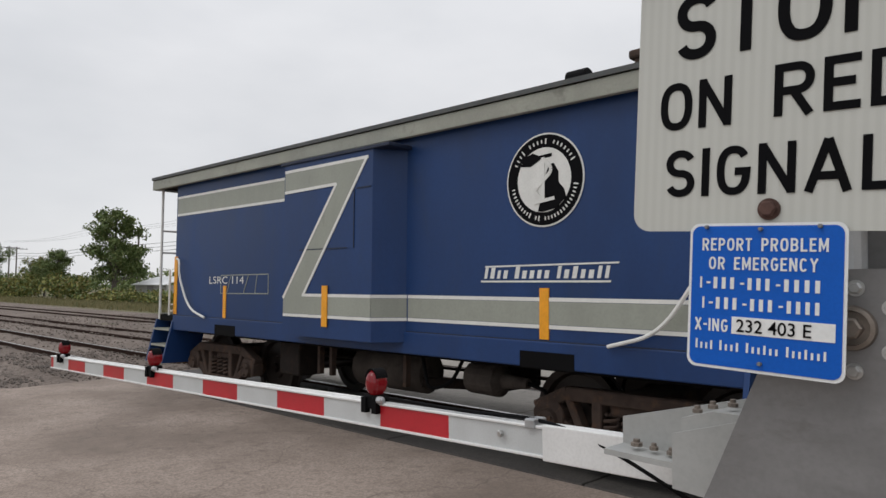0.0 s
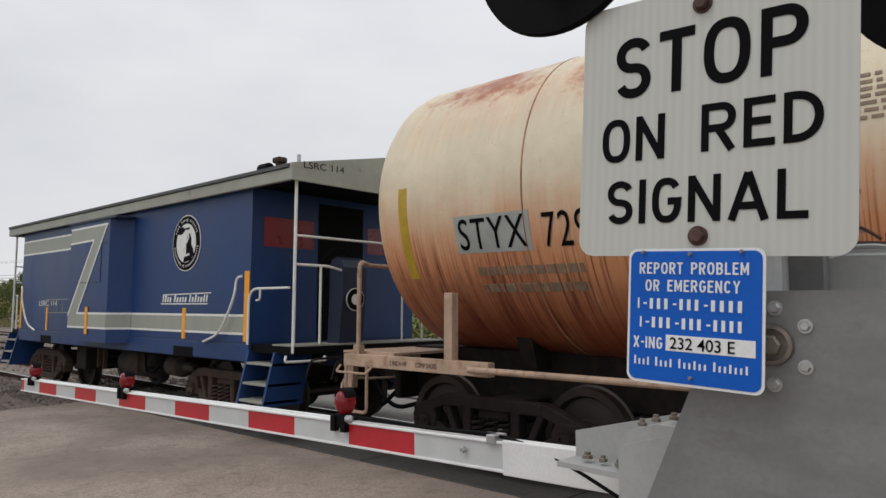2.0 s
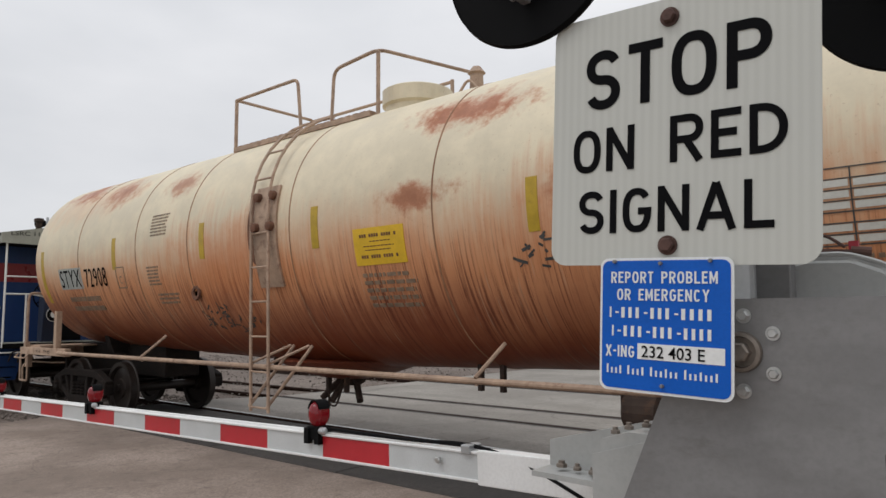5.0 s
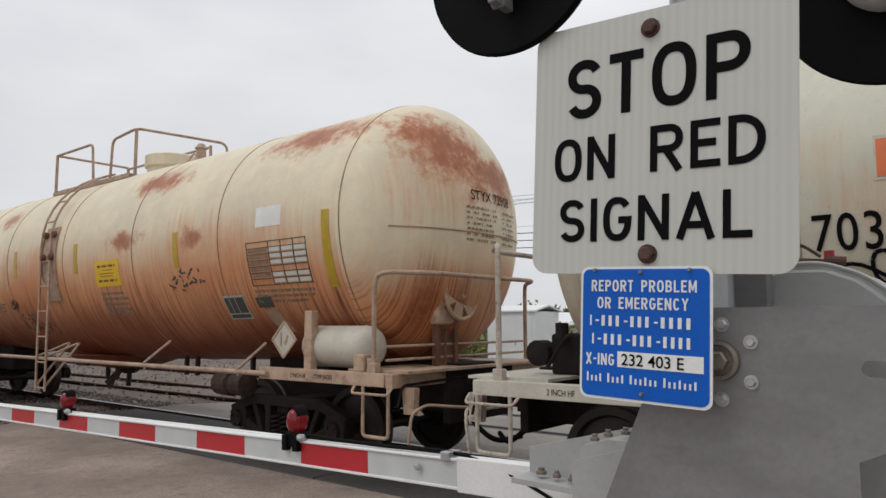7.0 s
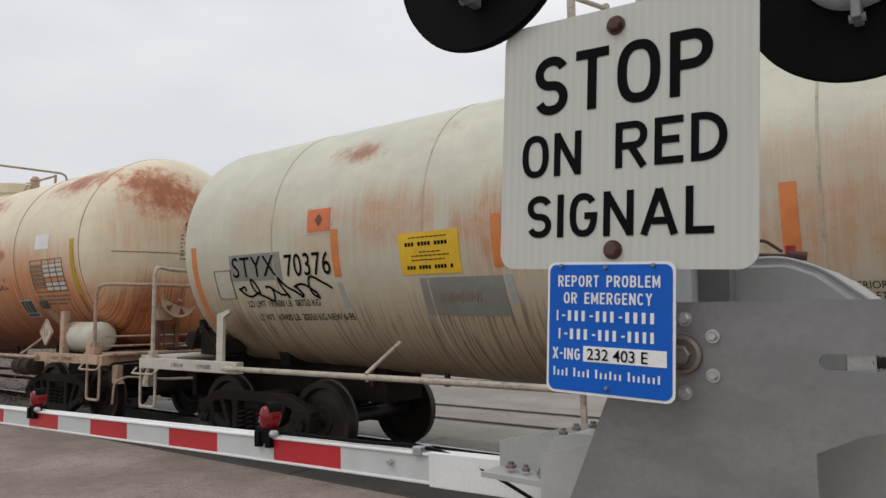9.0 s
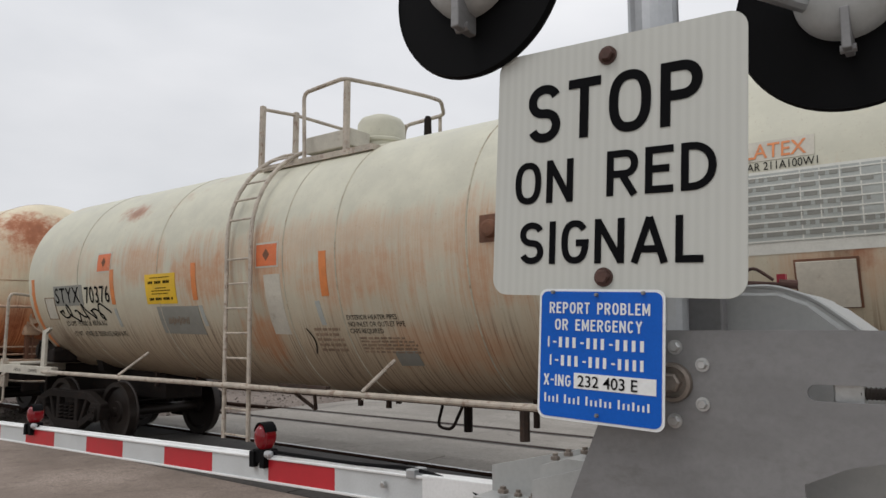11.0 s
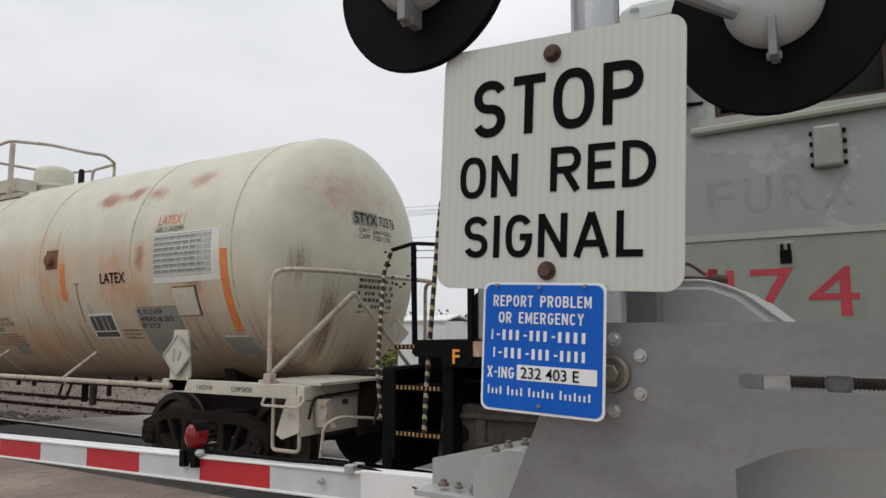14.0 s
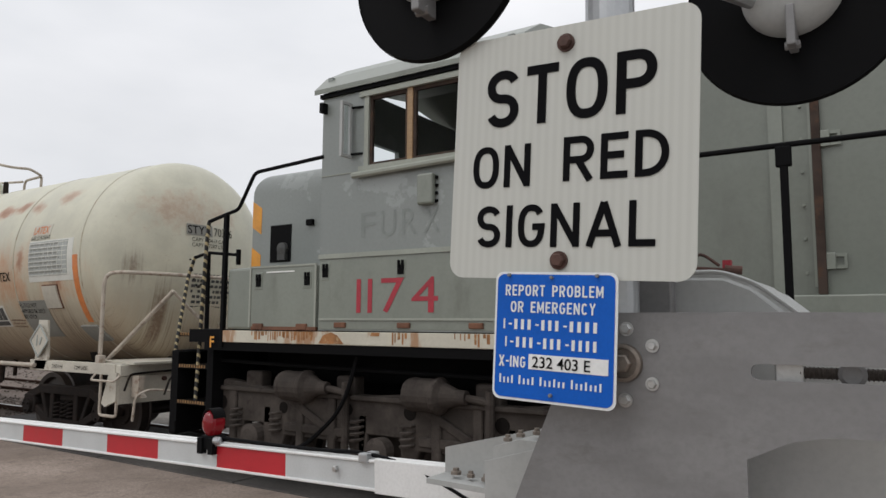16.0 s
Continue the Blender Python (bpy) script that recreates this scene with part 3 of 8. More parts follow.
def text_bm(words, w, h, fat=0.0, depth=0.002, cuts=0, spacing=1.0):
    """Lettering as a mesh, w wide and h high from its lower left corner, facing -y."""
    cu = bpy.data.curves.new("words", "FONT")
    cu.body, cu.offset, cu.space_character, cu.resolution_u = words, fat, spacing, 4
    tmp = bpy.data.objects.new("words", cu)
    scene.collection.objects.link(tmp)
    me = bpy.data.meshes.new_from_object(tmp)
    bpy.data.objects.remove(tmp)
    bpy.data.curves.remove(cu)
    bm = bmesh.new()
    bm.from_mesh(me)
    bpy.data.meshes.remove(me)
    xs, ys = [v.co.x for v in bm.verts], [v.co.y for v in bm.verts]
    x0, x1, y0, y1 = min(xs), max(xs), min(ys), max(ys)
    for v in bm.verts:
        v.co = Vector(((v.co.x - x0) / (x1 - x0) * w, 0, (v.co.y - y0) / (y1 - y0) * h))
    for k in range(cuts):
        bmesh.ops.bisect_plane(bm, geom=list(bm.verts) + list(bm.edges) + list(bm.faces), plane_co=(0, 0, h * (k + 1) / (cuts + 1)), plane_no=(0, 0, 1))
    bmesh.ops.recalc_face_normals(bm, faces=bm.faces)
    for f in bm.faces:
        if f.normal.y > 0:
            f.normal_flip()
    return bm


def shift(bm, x, y, z):
    bmesh.ops.translate(bm, verts=bm.verts, vec=(x, y, z))
    return bm


SAG = {2.77: (7.85, 7.2, 0.12, 0.19), 2.56: (24.15, 6.5, 0.12, 0.20)}    # by axis height: middle, half length, sag of the underside at the ends, and what the middle adds


def belly(x, c, r):
    """How far the lower half is drawn out downwards: the underside slopes from both ends to the outlet in the middle."""
    mid, half, end, more = SAG[c]
    return 1 + (end + more * max(0.0, 1 - abs(x - mid) / half)) / r


def sink(bm, c, r):
    for v in bm.verts:
        if v.co.z < c:
            v.co.z = c + (v.co.z - c) * belly(v.co.x, c, r)
    return bm


def on_tank(bm, c, r, off):
    """Lays a flat drawing (x, z) on the near side of a lying tank."""
    for v in bm.verts:
        dz = v.co.z - c
        if dz < 0:
            dz /= belly(v.co.x, c, r)
        dz = max(-r * 0.999, min(r * 0.999, dz))
        v.co.y = CY - math.sqrt((r + off) ** 2 - dz * dz) + v.co.y
    return bm


def slab(bm, x0, x1, z0, z1, c, r, off=0.005, lean=0.0, rows=6):
    """A thin curved sheet on the tank's near side; lean: metres that its top stands further along x."""
    k0, k1 = (belly((x0 + x1) / 2, c, r) if z < c else 1.0 for z in (z0, z1))
    a0, a1 = math.asin((z0 - c) / r / k0), math.asin((z1 - c) / r / k1)
    ring = []
    for k in range(rows + 1):
        a = a0 + (a1 - a0) * k / rows
        d = lean * k / rows
        row = []
        for x in (x0 + d, x1 + d):
            for rr in (r - 0.01, r + off):
                row.append(bm.verts.new((x, CY - rr * math.cos(a), c + rr * math.sin(a) * (belly(x, c, r) if a < 0 else 1.0))))
        ring.append(row)
    for p, q in zip(ring, ring[1:]):
        bm.faces.new((p[1], p[3], q[3], q[1]))
        bm.faces.new((p[0], p[1], q[1], q[0]))
        bm.faces.new((p[3], p[2], q[2], q[3]))
    bm.faces.new((ring[0][0], ring[0][2], ring[0][3], ring[0][1]))
    bm.faces.new((ring[-1][1], ring[-1][3], ring[-1][2], ring[-1][0]))
    bmesh.ops.recalc_face_normals(bm, faces=bm.faces)
    return bm


def bars_on_tank(x0, x1, z0, z1, lines, c, r, rng, off=0.006):
    """Rows of small writing too worn to read, as broken bars."""
    bm = B()
    pitch = (z1 - z0) / lines
    for k in range(lines):
        x, z = x0, z1 - (k + 1) * pitch + pitch * 0.3
        end = x1 - rng.random() * (x1 - x0) * 0.25
        while x < end:
            w = 0.03 + rng.random() * 0.1
            slab(bm, x, min(x + w, end), z, z + pitch * 0.48, c, r, off, 0, 1)
            x += w + 0.025
    return bm

# ---------------------------------------------------------------- ground, road and tracks
def ground_sheet():
    bm = B()
    xs = [-2500, -400, -150, -60, -11.6, 9.5, 60, 400, 2500]
    ys = [-2500, -300, -40, 0, 19, 23, 60, 400, 2500]
    for a, b in zip(xs, xs[1:]):
        for c, d in zip(ys, ys[1:]):
            v = [bm.verts.new((x, y, -0.32)) for x, y in ((a, c), (b, c), (b, d), (a, d))]
            bm.faces.new(v)
    bmesh.ops.remove_doubles(bm, verts=bm.verts, dist=0.001)
    tagged(part("ground", bm, "ground", keep=True), "flat ground of dry grass to the horizon", "ground", kind="structure")


def gravel_bed():
    """The yard's gravel, heaped a little under each track."""
    bm = B()
    rng = random.Random(5)
    ys = [0.5 + 0.75 * k for k in range(29)]
    xs = [-240, -150, -100, -70, -50] + [-40 + k for k in range(0, 29)] + [-11.0]
    grid = []
    for x in xs:
        row = []
        for y in ys:
            z = -0.24
            for cy, top in ((CY, -0.16), (10.9, -0.27), (15.8, -0.27)):
                d = abs(y - cy)
                z = max(z if cy == CY else -0.30, top - max(0, d - 1.4) * 0.12) if d < 2.6 else z
            if y > 20.5:
                z = -0.33
            row.append(bm.verts.new((x + rng.uniform(-0.2, 0.2) * (x > -45), y, z + rng.uniform(-0.025, 0.025))))
        grid.append(row)
    for a, b in zip(grid, grid[1:]):
        for k in range(len(ys) - 1):
            bm.faces.new((a[k], b[k], b[k + 1], a[k + 1]))
    tagged(part("gravel_bed", bm, "gravel", smooth=True, keep=True), "grey gravel of the rail yard between the tracks", "gravel", kind="structure")
    bm = B()
    xs = [9.4 + 6 * k for k in range(12)]
    grid = [[bm.verts.new((x, y, -0.2 + rng.uniform(-0.02, 0.02))) for y in ys[3:]] for x in xs]
    for a, b in zip(grid, grid[1:]):
        for k in range(len(ys) - 4):
            bm.faces.new((a[k], b[k], b[k + 1], a[k + 1]))
    tagged(part("gravel_bed", bm, "gravel", smooth=True, keep=True), "grey gravel of the rail yard beyond the road", "gravel", kind="structure")


def yard_apron():
    """Gravel that reaches further back beside the road."""
    bm = B()
    xs, ys = [-46, -40, -34, -28, -22, -16, -11.2], [20.5, 23, 26, 29, 33]
    rng = random.Random(4)
    g = [[bm.verts.new((x + rng.uniform(-0.8, 0.8), y + (rng.uniform(-0.7, 0.7) if y > 21 else 0), -0.31)) for y in ys] for x in xs]
    for a, b in zip(g, g[1:]):
        for k in range(len(ys) - 1):
            bm.faces.new((a[k], b[k], b[k + 1], a[k + 1]))
    tagged(part("gravel_apron", bm, "gravel", keep=True), "grey gravel apron behind the yard tracks", "gravel", kind="structure")


def road():
    rng = random.Random(8)
    bm = B()
    left = [(-13.4 + rng.uniform(-0.35, 0.35), y) for y in (-40, -12, -3, 0, 1.5, 2.6)] + [(-13.0, 3.4), (-13.1, 4.3), (-13.3, 5.2)]
    poly = left + [(9.0, 5.2), (9.2, -40)]
    prism(bm, poly, -0.36, -0.075, "z")
    tagged(part("road", bm, "asphalt", keep=True), "worn grey asphalt road up to the railway crossing", "road", kind="structure")
    # beyond the main track the surface falls to the level of the yard's rails
    bm = B()
    prism(bm, [(8.05, -0.36), (8.05, -0.075), (9.7, -0.17), (10.05, -0.19), (40, -0.19), (40, -0.36)], -13.6, 9.0, "x")
    tagged(part("road", bm, "concrete", keep=True), "pale concrete road surface beyond the crossing", "road", kind="structure")
    for cy in (10.9, 15.8):
        for y in (cy - 0.755, cy + 0.755):
            tagged(part("flangeway", bx(-13.55, 8.95, y - 0.13, y + 0.13, -0.3, -0.185), "panel", keep=True), "dark asphalt strip beside a rail in the road", "road", "rail strips in the road", "structure")
    # crossing panels between and beside the rails of the main track
    for name, y0, y1 in (("crossing_panel", 5.21, 5.83), ("crossing_panel", 5.99, 7.21), ("crossing_panel", 7.39, 8.04)):
        base = None
        for k in range(9):
            x0 = -13.4 + k * 2.5
            b = bx(x0 + 0.012, x0 + 2.488, y0, y1, -0.36, -0.062, bevel=0.012)
            ob = part("crossing_panel", b, "panel" if y0 < 7 else "concrete", keep=True)
            tagged(ob, "flat asphalt crossing panel laid beside the running rail", "crossing panel", "crossing panels", "structure")


def rail_mesh():
    """A length of rail along x from 0 to 1, its head at z = 0."""
    prof = [(-0.036, 0), (0.036, 0), (0.038, -0.03), (0.012, -0.045), (0.009, -0.12), (0.07, -0.15), (0.07, -0.165), (-0.07, -0.165), (-0.07, -0.15), (-0.009, -0.12), (-0.012, -0.045), (-0.038, -0.03)]
    return prof


def track(cy, top, x0, x1, ties, label):
    t = thing("railway_track", (0, cy, top), label, "track", "tracks of the yard")
    tagged(t, kind="structure")
    prof = rail_mesh()
    for s in (-1, 1):
        bm = B()
        prism(bm, [(cy + s * 0.755 + a, top + b) for a, b in prof], x0, x1, "x")
        rl = part("rail", bm, "rail", t)
        bm = bx(x0, x1, cy + s * 0.755 - 0.03, cy + s * 0.755 + 0.03, top - 0.002, top + 0.003)
        part("rail_head", bm, "rail_top" if cy == CY else "rail", rl)
    bm = B()
    for xa, xb in ((x0, -11.4), (9.6, x1)):
        box(bm, xa, xb, cy - 1.1, cy + 1.1, top - 0.24, top - 0.135)
    # main track's bed carries stains and painted train shade; the others plain gravel
    part("track_bed", bm, "stained" if cy == CY else "gravel", t)
    me = None
    rng = random.Random(int(cy * 10))
    x = ties[0]
    while x < ties[1]:
        if me is None:
            b = box(B(), -0.11, 0.11, -1.3, 1.3, -0.09, 0.045, bevel=0.012)
            me = bpy.data.meshes.new("tie")
            b.to_mesh(me)
            b.free()
            me.materials.append(M["tie"])
        o = new("tie", me)
        o.parent = t
        o.matrix_basis = pose(x, rng.uniform(-0.05, 0.05), -0.19 + rng.uniform(-0.012, 0.012), 0, 0, rng.uniform(-1.5, 1.5))
        x += 0.55
    return t


def stones():
    """Loose ballast on the yard's gravel."""
    rng = random.Random(21)
    verts, faces = [], []
    for k in range(9000):
        near = k < 4500
        x = rng.uniform(-20, -11.3) if near else rng.uniform(-45, -11.3)
        y = rng.uniform(1.5, 9) if near else rng.uniform(3, 20)
        if abs(y - CY) < 0.85 and rng.random() < 0.3:
            continue
        s = rng.uniform(0.015, 0.045) * (1 if near else 1.1)
        z = -0.225 if abs(y - CY) > 2 else -0.145
        i = len(verts)
        for d in ((1, 0, 0), (0, 1, 0), (-1, 0, 0), (0, -1, 0), (0, 0, 1), (0, 0, -1)):
            verts.append((x + s * (d[0] + rng.uniform(-0.4, 0.4)), y + s * (d[1] + rng.uniform(-0.4, 0.4)), z + s * 0.7 * (d[2] + rng.uniform(-0.3, 0.3))))
        for a in ((0, 1, 4), (1, 2, 4), (2, 3, 4), (3, 0, 4), (1, 0, 5), (2, 1, 5), (3, 2, 5), (0, 3, 5)):
            faces.append(tuple(i + q for q in a))
    me = bpy.data.meshes.new("ballast_stones")
    me.from_pydata(verts, [], faces)
    me.materials.append(M["stone"])
    tagged(new("ballast_stones", me), "loose grey ballast stones over the yard", "gravel", kind="stuff")


ground_sheet()
gravel_bed()
yard_apron()
road()
track(CY, -0.05, -260, 120, (-44, -11.3), "main railway track through the crossing, with worn rails")
track(10.9, -0.18, -260, 120, (-44, -11.3), "second yard track with rusty rails")
track(15.8, -0.18, -260, 120, (-60, -11.3), "third yard track with rusty rails")
stones()


# ---------------------------------------------------------------- running gear
def wheelset_mesh():
    bm = B()
    prof = [(-0.84, 0.07), (-0.80, 0.075), (-0.795, 0.16), (-0.765, 0.17), (-0.745, 0.36), (-0.80, 0.385), (-0.805, WR), (-0.70, WR + 0.005), (-0.685, WR + 0.028),
            (-0.668, WR + 0.025), (-0.665, 0.385), (-0.70, 0.36), (-0.69, 0.15), (-0.62, 0.13), (-0.6, 0.085), (0.0, 0.08)]
    prof = prof + [(-a, b) for a, b in prof[-2::-1]]
    lathe(bm, prof, (0, 0, 0), "y", 36)
    me = bpy.data.meshes.new("wheelset")
    for f in bm.faces:
        f.smooth = True
    for e in bm.edges:
        if len(e.link_faces) == 2 and e.calc_face_angle(0) > 0.6:
            e.smooth = False
    bm.to_mesh(me)
    bm.free()
    me.materials.append(M["wheel"])
    return me


WHEELSET = wheelset_mesh()
ROLLING = []      # (wheelset, place in its car)


def wheelset(car, x):
    o = new("wheelset", WHEELSET)
    o.parent = car
    o.location = (x - ORIGIN[0].x, 0, WR - 0.05)
    ROLLING.append((o, x - ORIGIN[0].x))


def coil(bm, x, y, z0, z1, r=0.06):
    pts = [(x + r * math.cos(a), y + r * math.sin(a), z0 + (z1 - z0) * a / (2 * math.pi * 4.5)) for a in (k * math.pi / 5 for k in range(46))]
    tube(bm, pts, 0.016, 5)


def truck(car, xc, side, material="under", axle=0.89):
    """A cast four-wheel bogie: two side frames with windows, springs, bolster, bearing ends. side: distance of the side frame's outer face from the centre line."""
    fr = None
    for s in (-1, 1):
        ya, yb = CY + s * side, CY + s * (side - 0.14)
        y0, y1 = min(ya, yb), max(ya, yb)
        bm = B()
        bar2d(bm, (xc - 0.62, 0.66), (xc + 0.62, 0.66), 0.12, y0, y1)
        for d in (-1, 1):
            bar2d(bm, (xc + d * 0.60, 0.67), (xc + d * (axle + 0.16), 0.50), 0.12, y0 + 0.003, y1 - 0.003)
            bar2d(bm, (xc + d * 0.38, 0.20), (xc + d * (axle - 0.1), 0.40), 0.11, y0 + 0.004, y1 - 0.004)
            bar2d(bm, (xc + d * 0.30, 0.62), (xc + d * 0.30, 0.20), 0.10, y0 - 0.004, y1 + 0.004)
            bar2d(bm, (xc + d * 0.62, 0.66), (xc + d * 0.42, 0.24), 0.075, y0 + 0.006, y1 - 0.006)
            prism(bm, [(xc + d * (axle + a), 0.42 + b) for a, b in ((-0.15, -0.10), (0.15, -0.10), (0.17, 0.06), (0.11, 0.15), (-0.11, 0.15), (-0.17, 0.06))], y0 - 0.012, y1 + 0.02)
        bar2d(bm, (xc - 0.40, 0.205), (xc + 0.40, 0.205), 0.13, y0 - 0.006, y1 + 0.006)
        bmesh.ops.bevel(bm, geom=list(bm.edges), offset=0.012, segments=1, affect="EDGES")
        fr = part("side_frame", bm, material, car)
        for d in (-1, 1):
            bm = B()
            yc = ya
            lathe(bm, [(-0.05, 0.085), (-0.055, 0.10), (0.03, 0.115), (0.05, 0.10)] if s < 0 else [(-0.05, 0.10), (0.03, 0.115), (0.055, 0.10), (0.05, 0.085)], (xc + d * axle, yc, WR - 0.05), "y", 16)
            for k in range(3):
                a = k * 2.1 + 0.5
                rod(bm, (xc + d * axle + 0.065 * math.cos(a), yc + s * 0.03, WR - 0.05 + 0.065 * math.sin(a)), (xc + d * axle + 0.065 * math.cos(a), yc + s * 0.075, WR - 0.05 + 0.065 * math.sin(a)), 0.016, 6)
            part("bearing_cap", bm, material, fr)
        bm = B()
        for k in (-0.17, 0.0, 0.17):
            coil(bm, xc + k, (y0 + y1) / 2 - s * 0.0 + s * 0.03, 0.27, 0.52)
        part("spring_set", bm, material, fr)
    bm = bx(xc - 0.2, xc + 0.2, CY - side + 0.05, CY + side - 0.05, 0.50, 0.70, bevel=0.03)
    part("bolster", bm, material, car)
    bm = B()
    for d in (-1, 1):
        box(bm, xc + d * 0.36 - 0.06, xc + d * 0.36 + 0.06, CY - 0.85, CY + 0.85, 0.32, 0.44, bevel=0.02)
        for s in (-1, 1):
            box(bm, xc + d * 0.41 - 0.035, xc + d * 0.41 + 0.035, CY + s * 0.755 - 0.06, CY + s * 0.755 + 0.06, 0.25, 0.52, bevel=0.015)
    part("brake_beam", bm, material, car)
    for d in (-1, 1):
        wheelset(car, xc + d * axle)


def coupler(car, x, d, material="under"):
    """A knuckle coupler at x that points along d."""
    bm = B()
    box(bm, min(x, x - d * 0.7), max(x, x - d * 0.7), CY - 0.09, CY + 0.09, 0.72, 0.92, bevel=0.03)
    prism(bm, [(x + d * a, CY + b) for a, b in ((-0.05, -0.16), (0.08, -0.2), (0.25, -0.16), (0.27, -0.06), (0.12, 0.0), (0.14, 0.12), (0.3, 0.17), (0.27, 0.23), (0.02, 0.22), (-0.08, 0.12))], 0.66, 0.98, "z")
    c = part("coupler", bm, material, car)
    bm = B()
    tube(bm, bend([(x - d * 0.25, CY - 0.25, 0.78), (x + d * 0.05, CY - 0.32, 0.5), (x + d * 0.3, CY - 0.28, 0.33), (x + d * 0.52, CY - 0.1, 0.4)], 0.2, 5), 0.028, 8)
    part("air_hose", bm, "black", c)
    bm = B()
    tube(bm, bend([(x - d * 0.05, CY, 0.98), (x - d * 0.05, CY - 0.25, 1.02), (x - d * 0.08, CY - 1.35, 0.98), (x - d * 0.08, CY - 1.42, 0.78)], 0.06, 4), 0.014, 6)
    part("uncoupling_lever", bm, material, c)


# ---------------------------------------------------------------- caboose
def caboose():
    x0, x1, yn, yf = -10.85, -1.9, 5.095, 8.105
    xm = (x0 + x1) / 2
    car = thing("caboose", (xm, CY, 0), "navy blue bay-window caboose with grey stripe and white rails", "railcar", "cars of the train")
    bm = bx(x0, x1, yn, yf, 1.13, 3.2)
    body = part("body", bm, "navy", car)
    bm = B()
    box(bm, x0 - 0.02, x1 + 0.02, yn - 0.02, yn + 0.1, 0.9, 1.13, bevel=0.01)
    box(bm, x0 - 0.02, x1 + 0.02, yf - 0.1, yf + 0.02, 0.9, 1.13, bevel=0.01)
    part("side_sill", bm, "navy", car)
    for x in (-9.50, -3.90):
        part("sill_pocket", bx(x, x + 0.58, yn - 0.023, yn + 0.06, 0.895, 1.04), "black", car)
    bm = bx(x0 + 0.2, x1 - 0.2, yn + 0.15, yf - 0.15, 0.86, 1.12)
    part("underframe", bm, "black", car)
    # bay windows on both sides, blanked with sheet
    for s in (-1, 1):
        bm = B()
        ya, yb = (yn + 0.02, 4.78) if s < 0 else (yf - 0.02, 8.42)
        poly = [(-7.42, ya), (-7.29, yb), (-5.63, yb), (-5.42, ya)]
        prism(bm, poly, 1.02, 3.07, "z")
        bay = part("bay", bm, "navy", body)
    bm = B()
    box(bm, -7.36, -5.36, 4.76, yn, 3.06, 3.1, bevel=0.008)
    for z, xa, xb in ((2.02, -6.95, -6.05), (2.66, -5.9, -5.66)):
        box(bm, xa, xb, 4.772 if xb < -5.6 else 5.02, 4.785 if xb < -5.6 else 5.09, z, z + 0.012)
    box(bm, -5.94, -5.928, 4.772, 4.785, 2.02, 2.66)
    part("bay_trim", bm, "navy_dark", bay)
    # grey band with white edges: along the side, down the bay as a Z, then low along the side
    yb = 4.774
    bm = B()
    box(bm, x0 + 0.04, -7.33, yn - 0.006, yn, 2.73, 2.98)
    prism(bm, [(-7.27, 2.96), (-5.76, 2.97), (-6.84, 1.49), (-5.64, 1.49), (-5.64, 1.28), (-7.27, 1.28), (-7.27, 1.46), (-6.27, 2.76), (-7.27, 2.745)], yb, yb + 0.006)
    box(bm, -5.40, x1 - 0.11, yn - 0.006, yn, 1.28, 1.48)
    prism(bm, [(-5.632, 4.774), (-5.415, 5.112), (-5.42, 5.115), (-5.63, 4.78)], 1.28, 1.48, "z")
    part("stripe", bm, "stripe", body)
    bm = B()
    for za in (2.70, 2.975):
        box(bm, x0 + 0.04, -7.33, yn - 0.007, yn, za, za + 0.035)
    w = 0.034
    bar2d(bm, (-7.27, 2.98), (-5.70, 2.985), w, yb - 0.002, yb + 0.006)
    bar2d(bm, (-5.72, 2.99), (-6.86, 1.50), w, yb - 0.0025, yb + 0.006)
    bar2d(bm, (-6.88, 1.50), (-5.64, 1.50), w, yb - 0.002, yb + 0.006)
    bar2d(bm, (-7.27, 1.26), (-5.64, 1.26), w, yb - 0.002, yb + 0.006)
    bar2d(bm, (-7.275, 1.46), (-6.25, 2.75), w, yb - 0.0025, yb + 0.006)
    bar2d(bm, (-7.27, 2.73), (-6.25, 2.745), w, yb - 0.002, yb + 0.006)
    for za in (1.243, 1.483):
        box(bm, -5.40, x1 - 0.11, yn - 0.0075, yn, za, za + 0.034)
        prism(bm, [(-5.636, 4.771), (-5.412, 5.110), (-5.42, 5.115), (-5.63, 4.78)], za, za + 0.034, "z")
    part("stripe_edge", bm, "white", body)
    bm = B()
    box(bm, x0 + 0.02, -7.42, yn - 0.012, yn, 1.128, 1.14)
    box(bm, -5.42, x1 - 0.02, yn - 0.012, yn, 1.128, 1.14)
    part("sill_ledge", bm, "navy_dark", body)
    # round emblem, drawn as plain shapes
    ex, ez = -3.64, 2.56
    bm = B()
    lathe(bm, [(-0.009, 0.42), (-0.002, 0.42)], (ex, yn, ez), "y", 48)
    em = part("emblem", bm, "white", body, "round black and white railway emblem")
    bm = B()
    lathe(bm, [(-0.012, 0.405), (-0.004, 0.405)], (ex, yn, ez), "y", 48)
    part("emblem_ring", bm, "ink", em)
    bm = B()
    lathe(bm, [(-0.015, 0.29), (-0.006, 0.29)], (ex, yn, ez), "y", 40)
    part("emblem_disc", bm, "white", em)
    bm = B()
    prism(bm, [(ex + a, ez + b) for a, b in ((0.03, 0.06), (0.06, 0.13), (0.11, 0.14), (0.16, 0.06), (0.16, -0.03), (0.22, -0.10), (0.24, -0.17), (0.14, -0.26), (0.0, -0.285), (-0.06, -0.28), (-0.02, -0.14))], yn - 0.018, yn - 0.01)
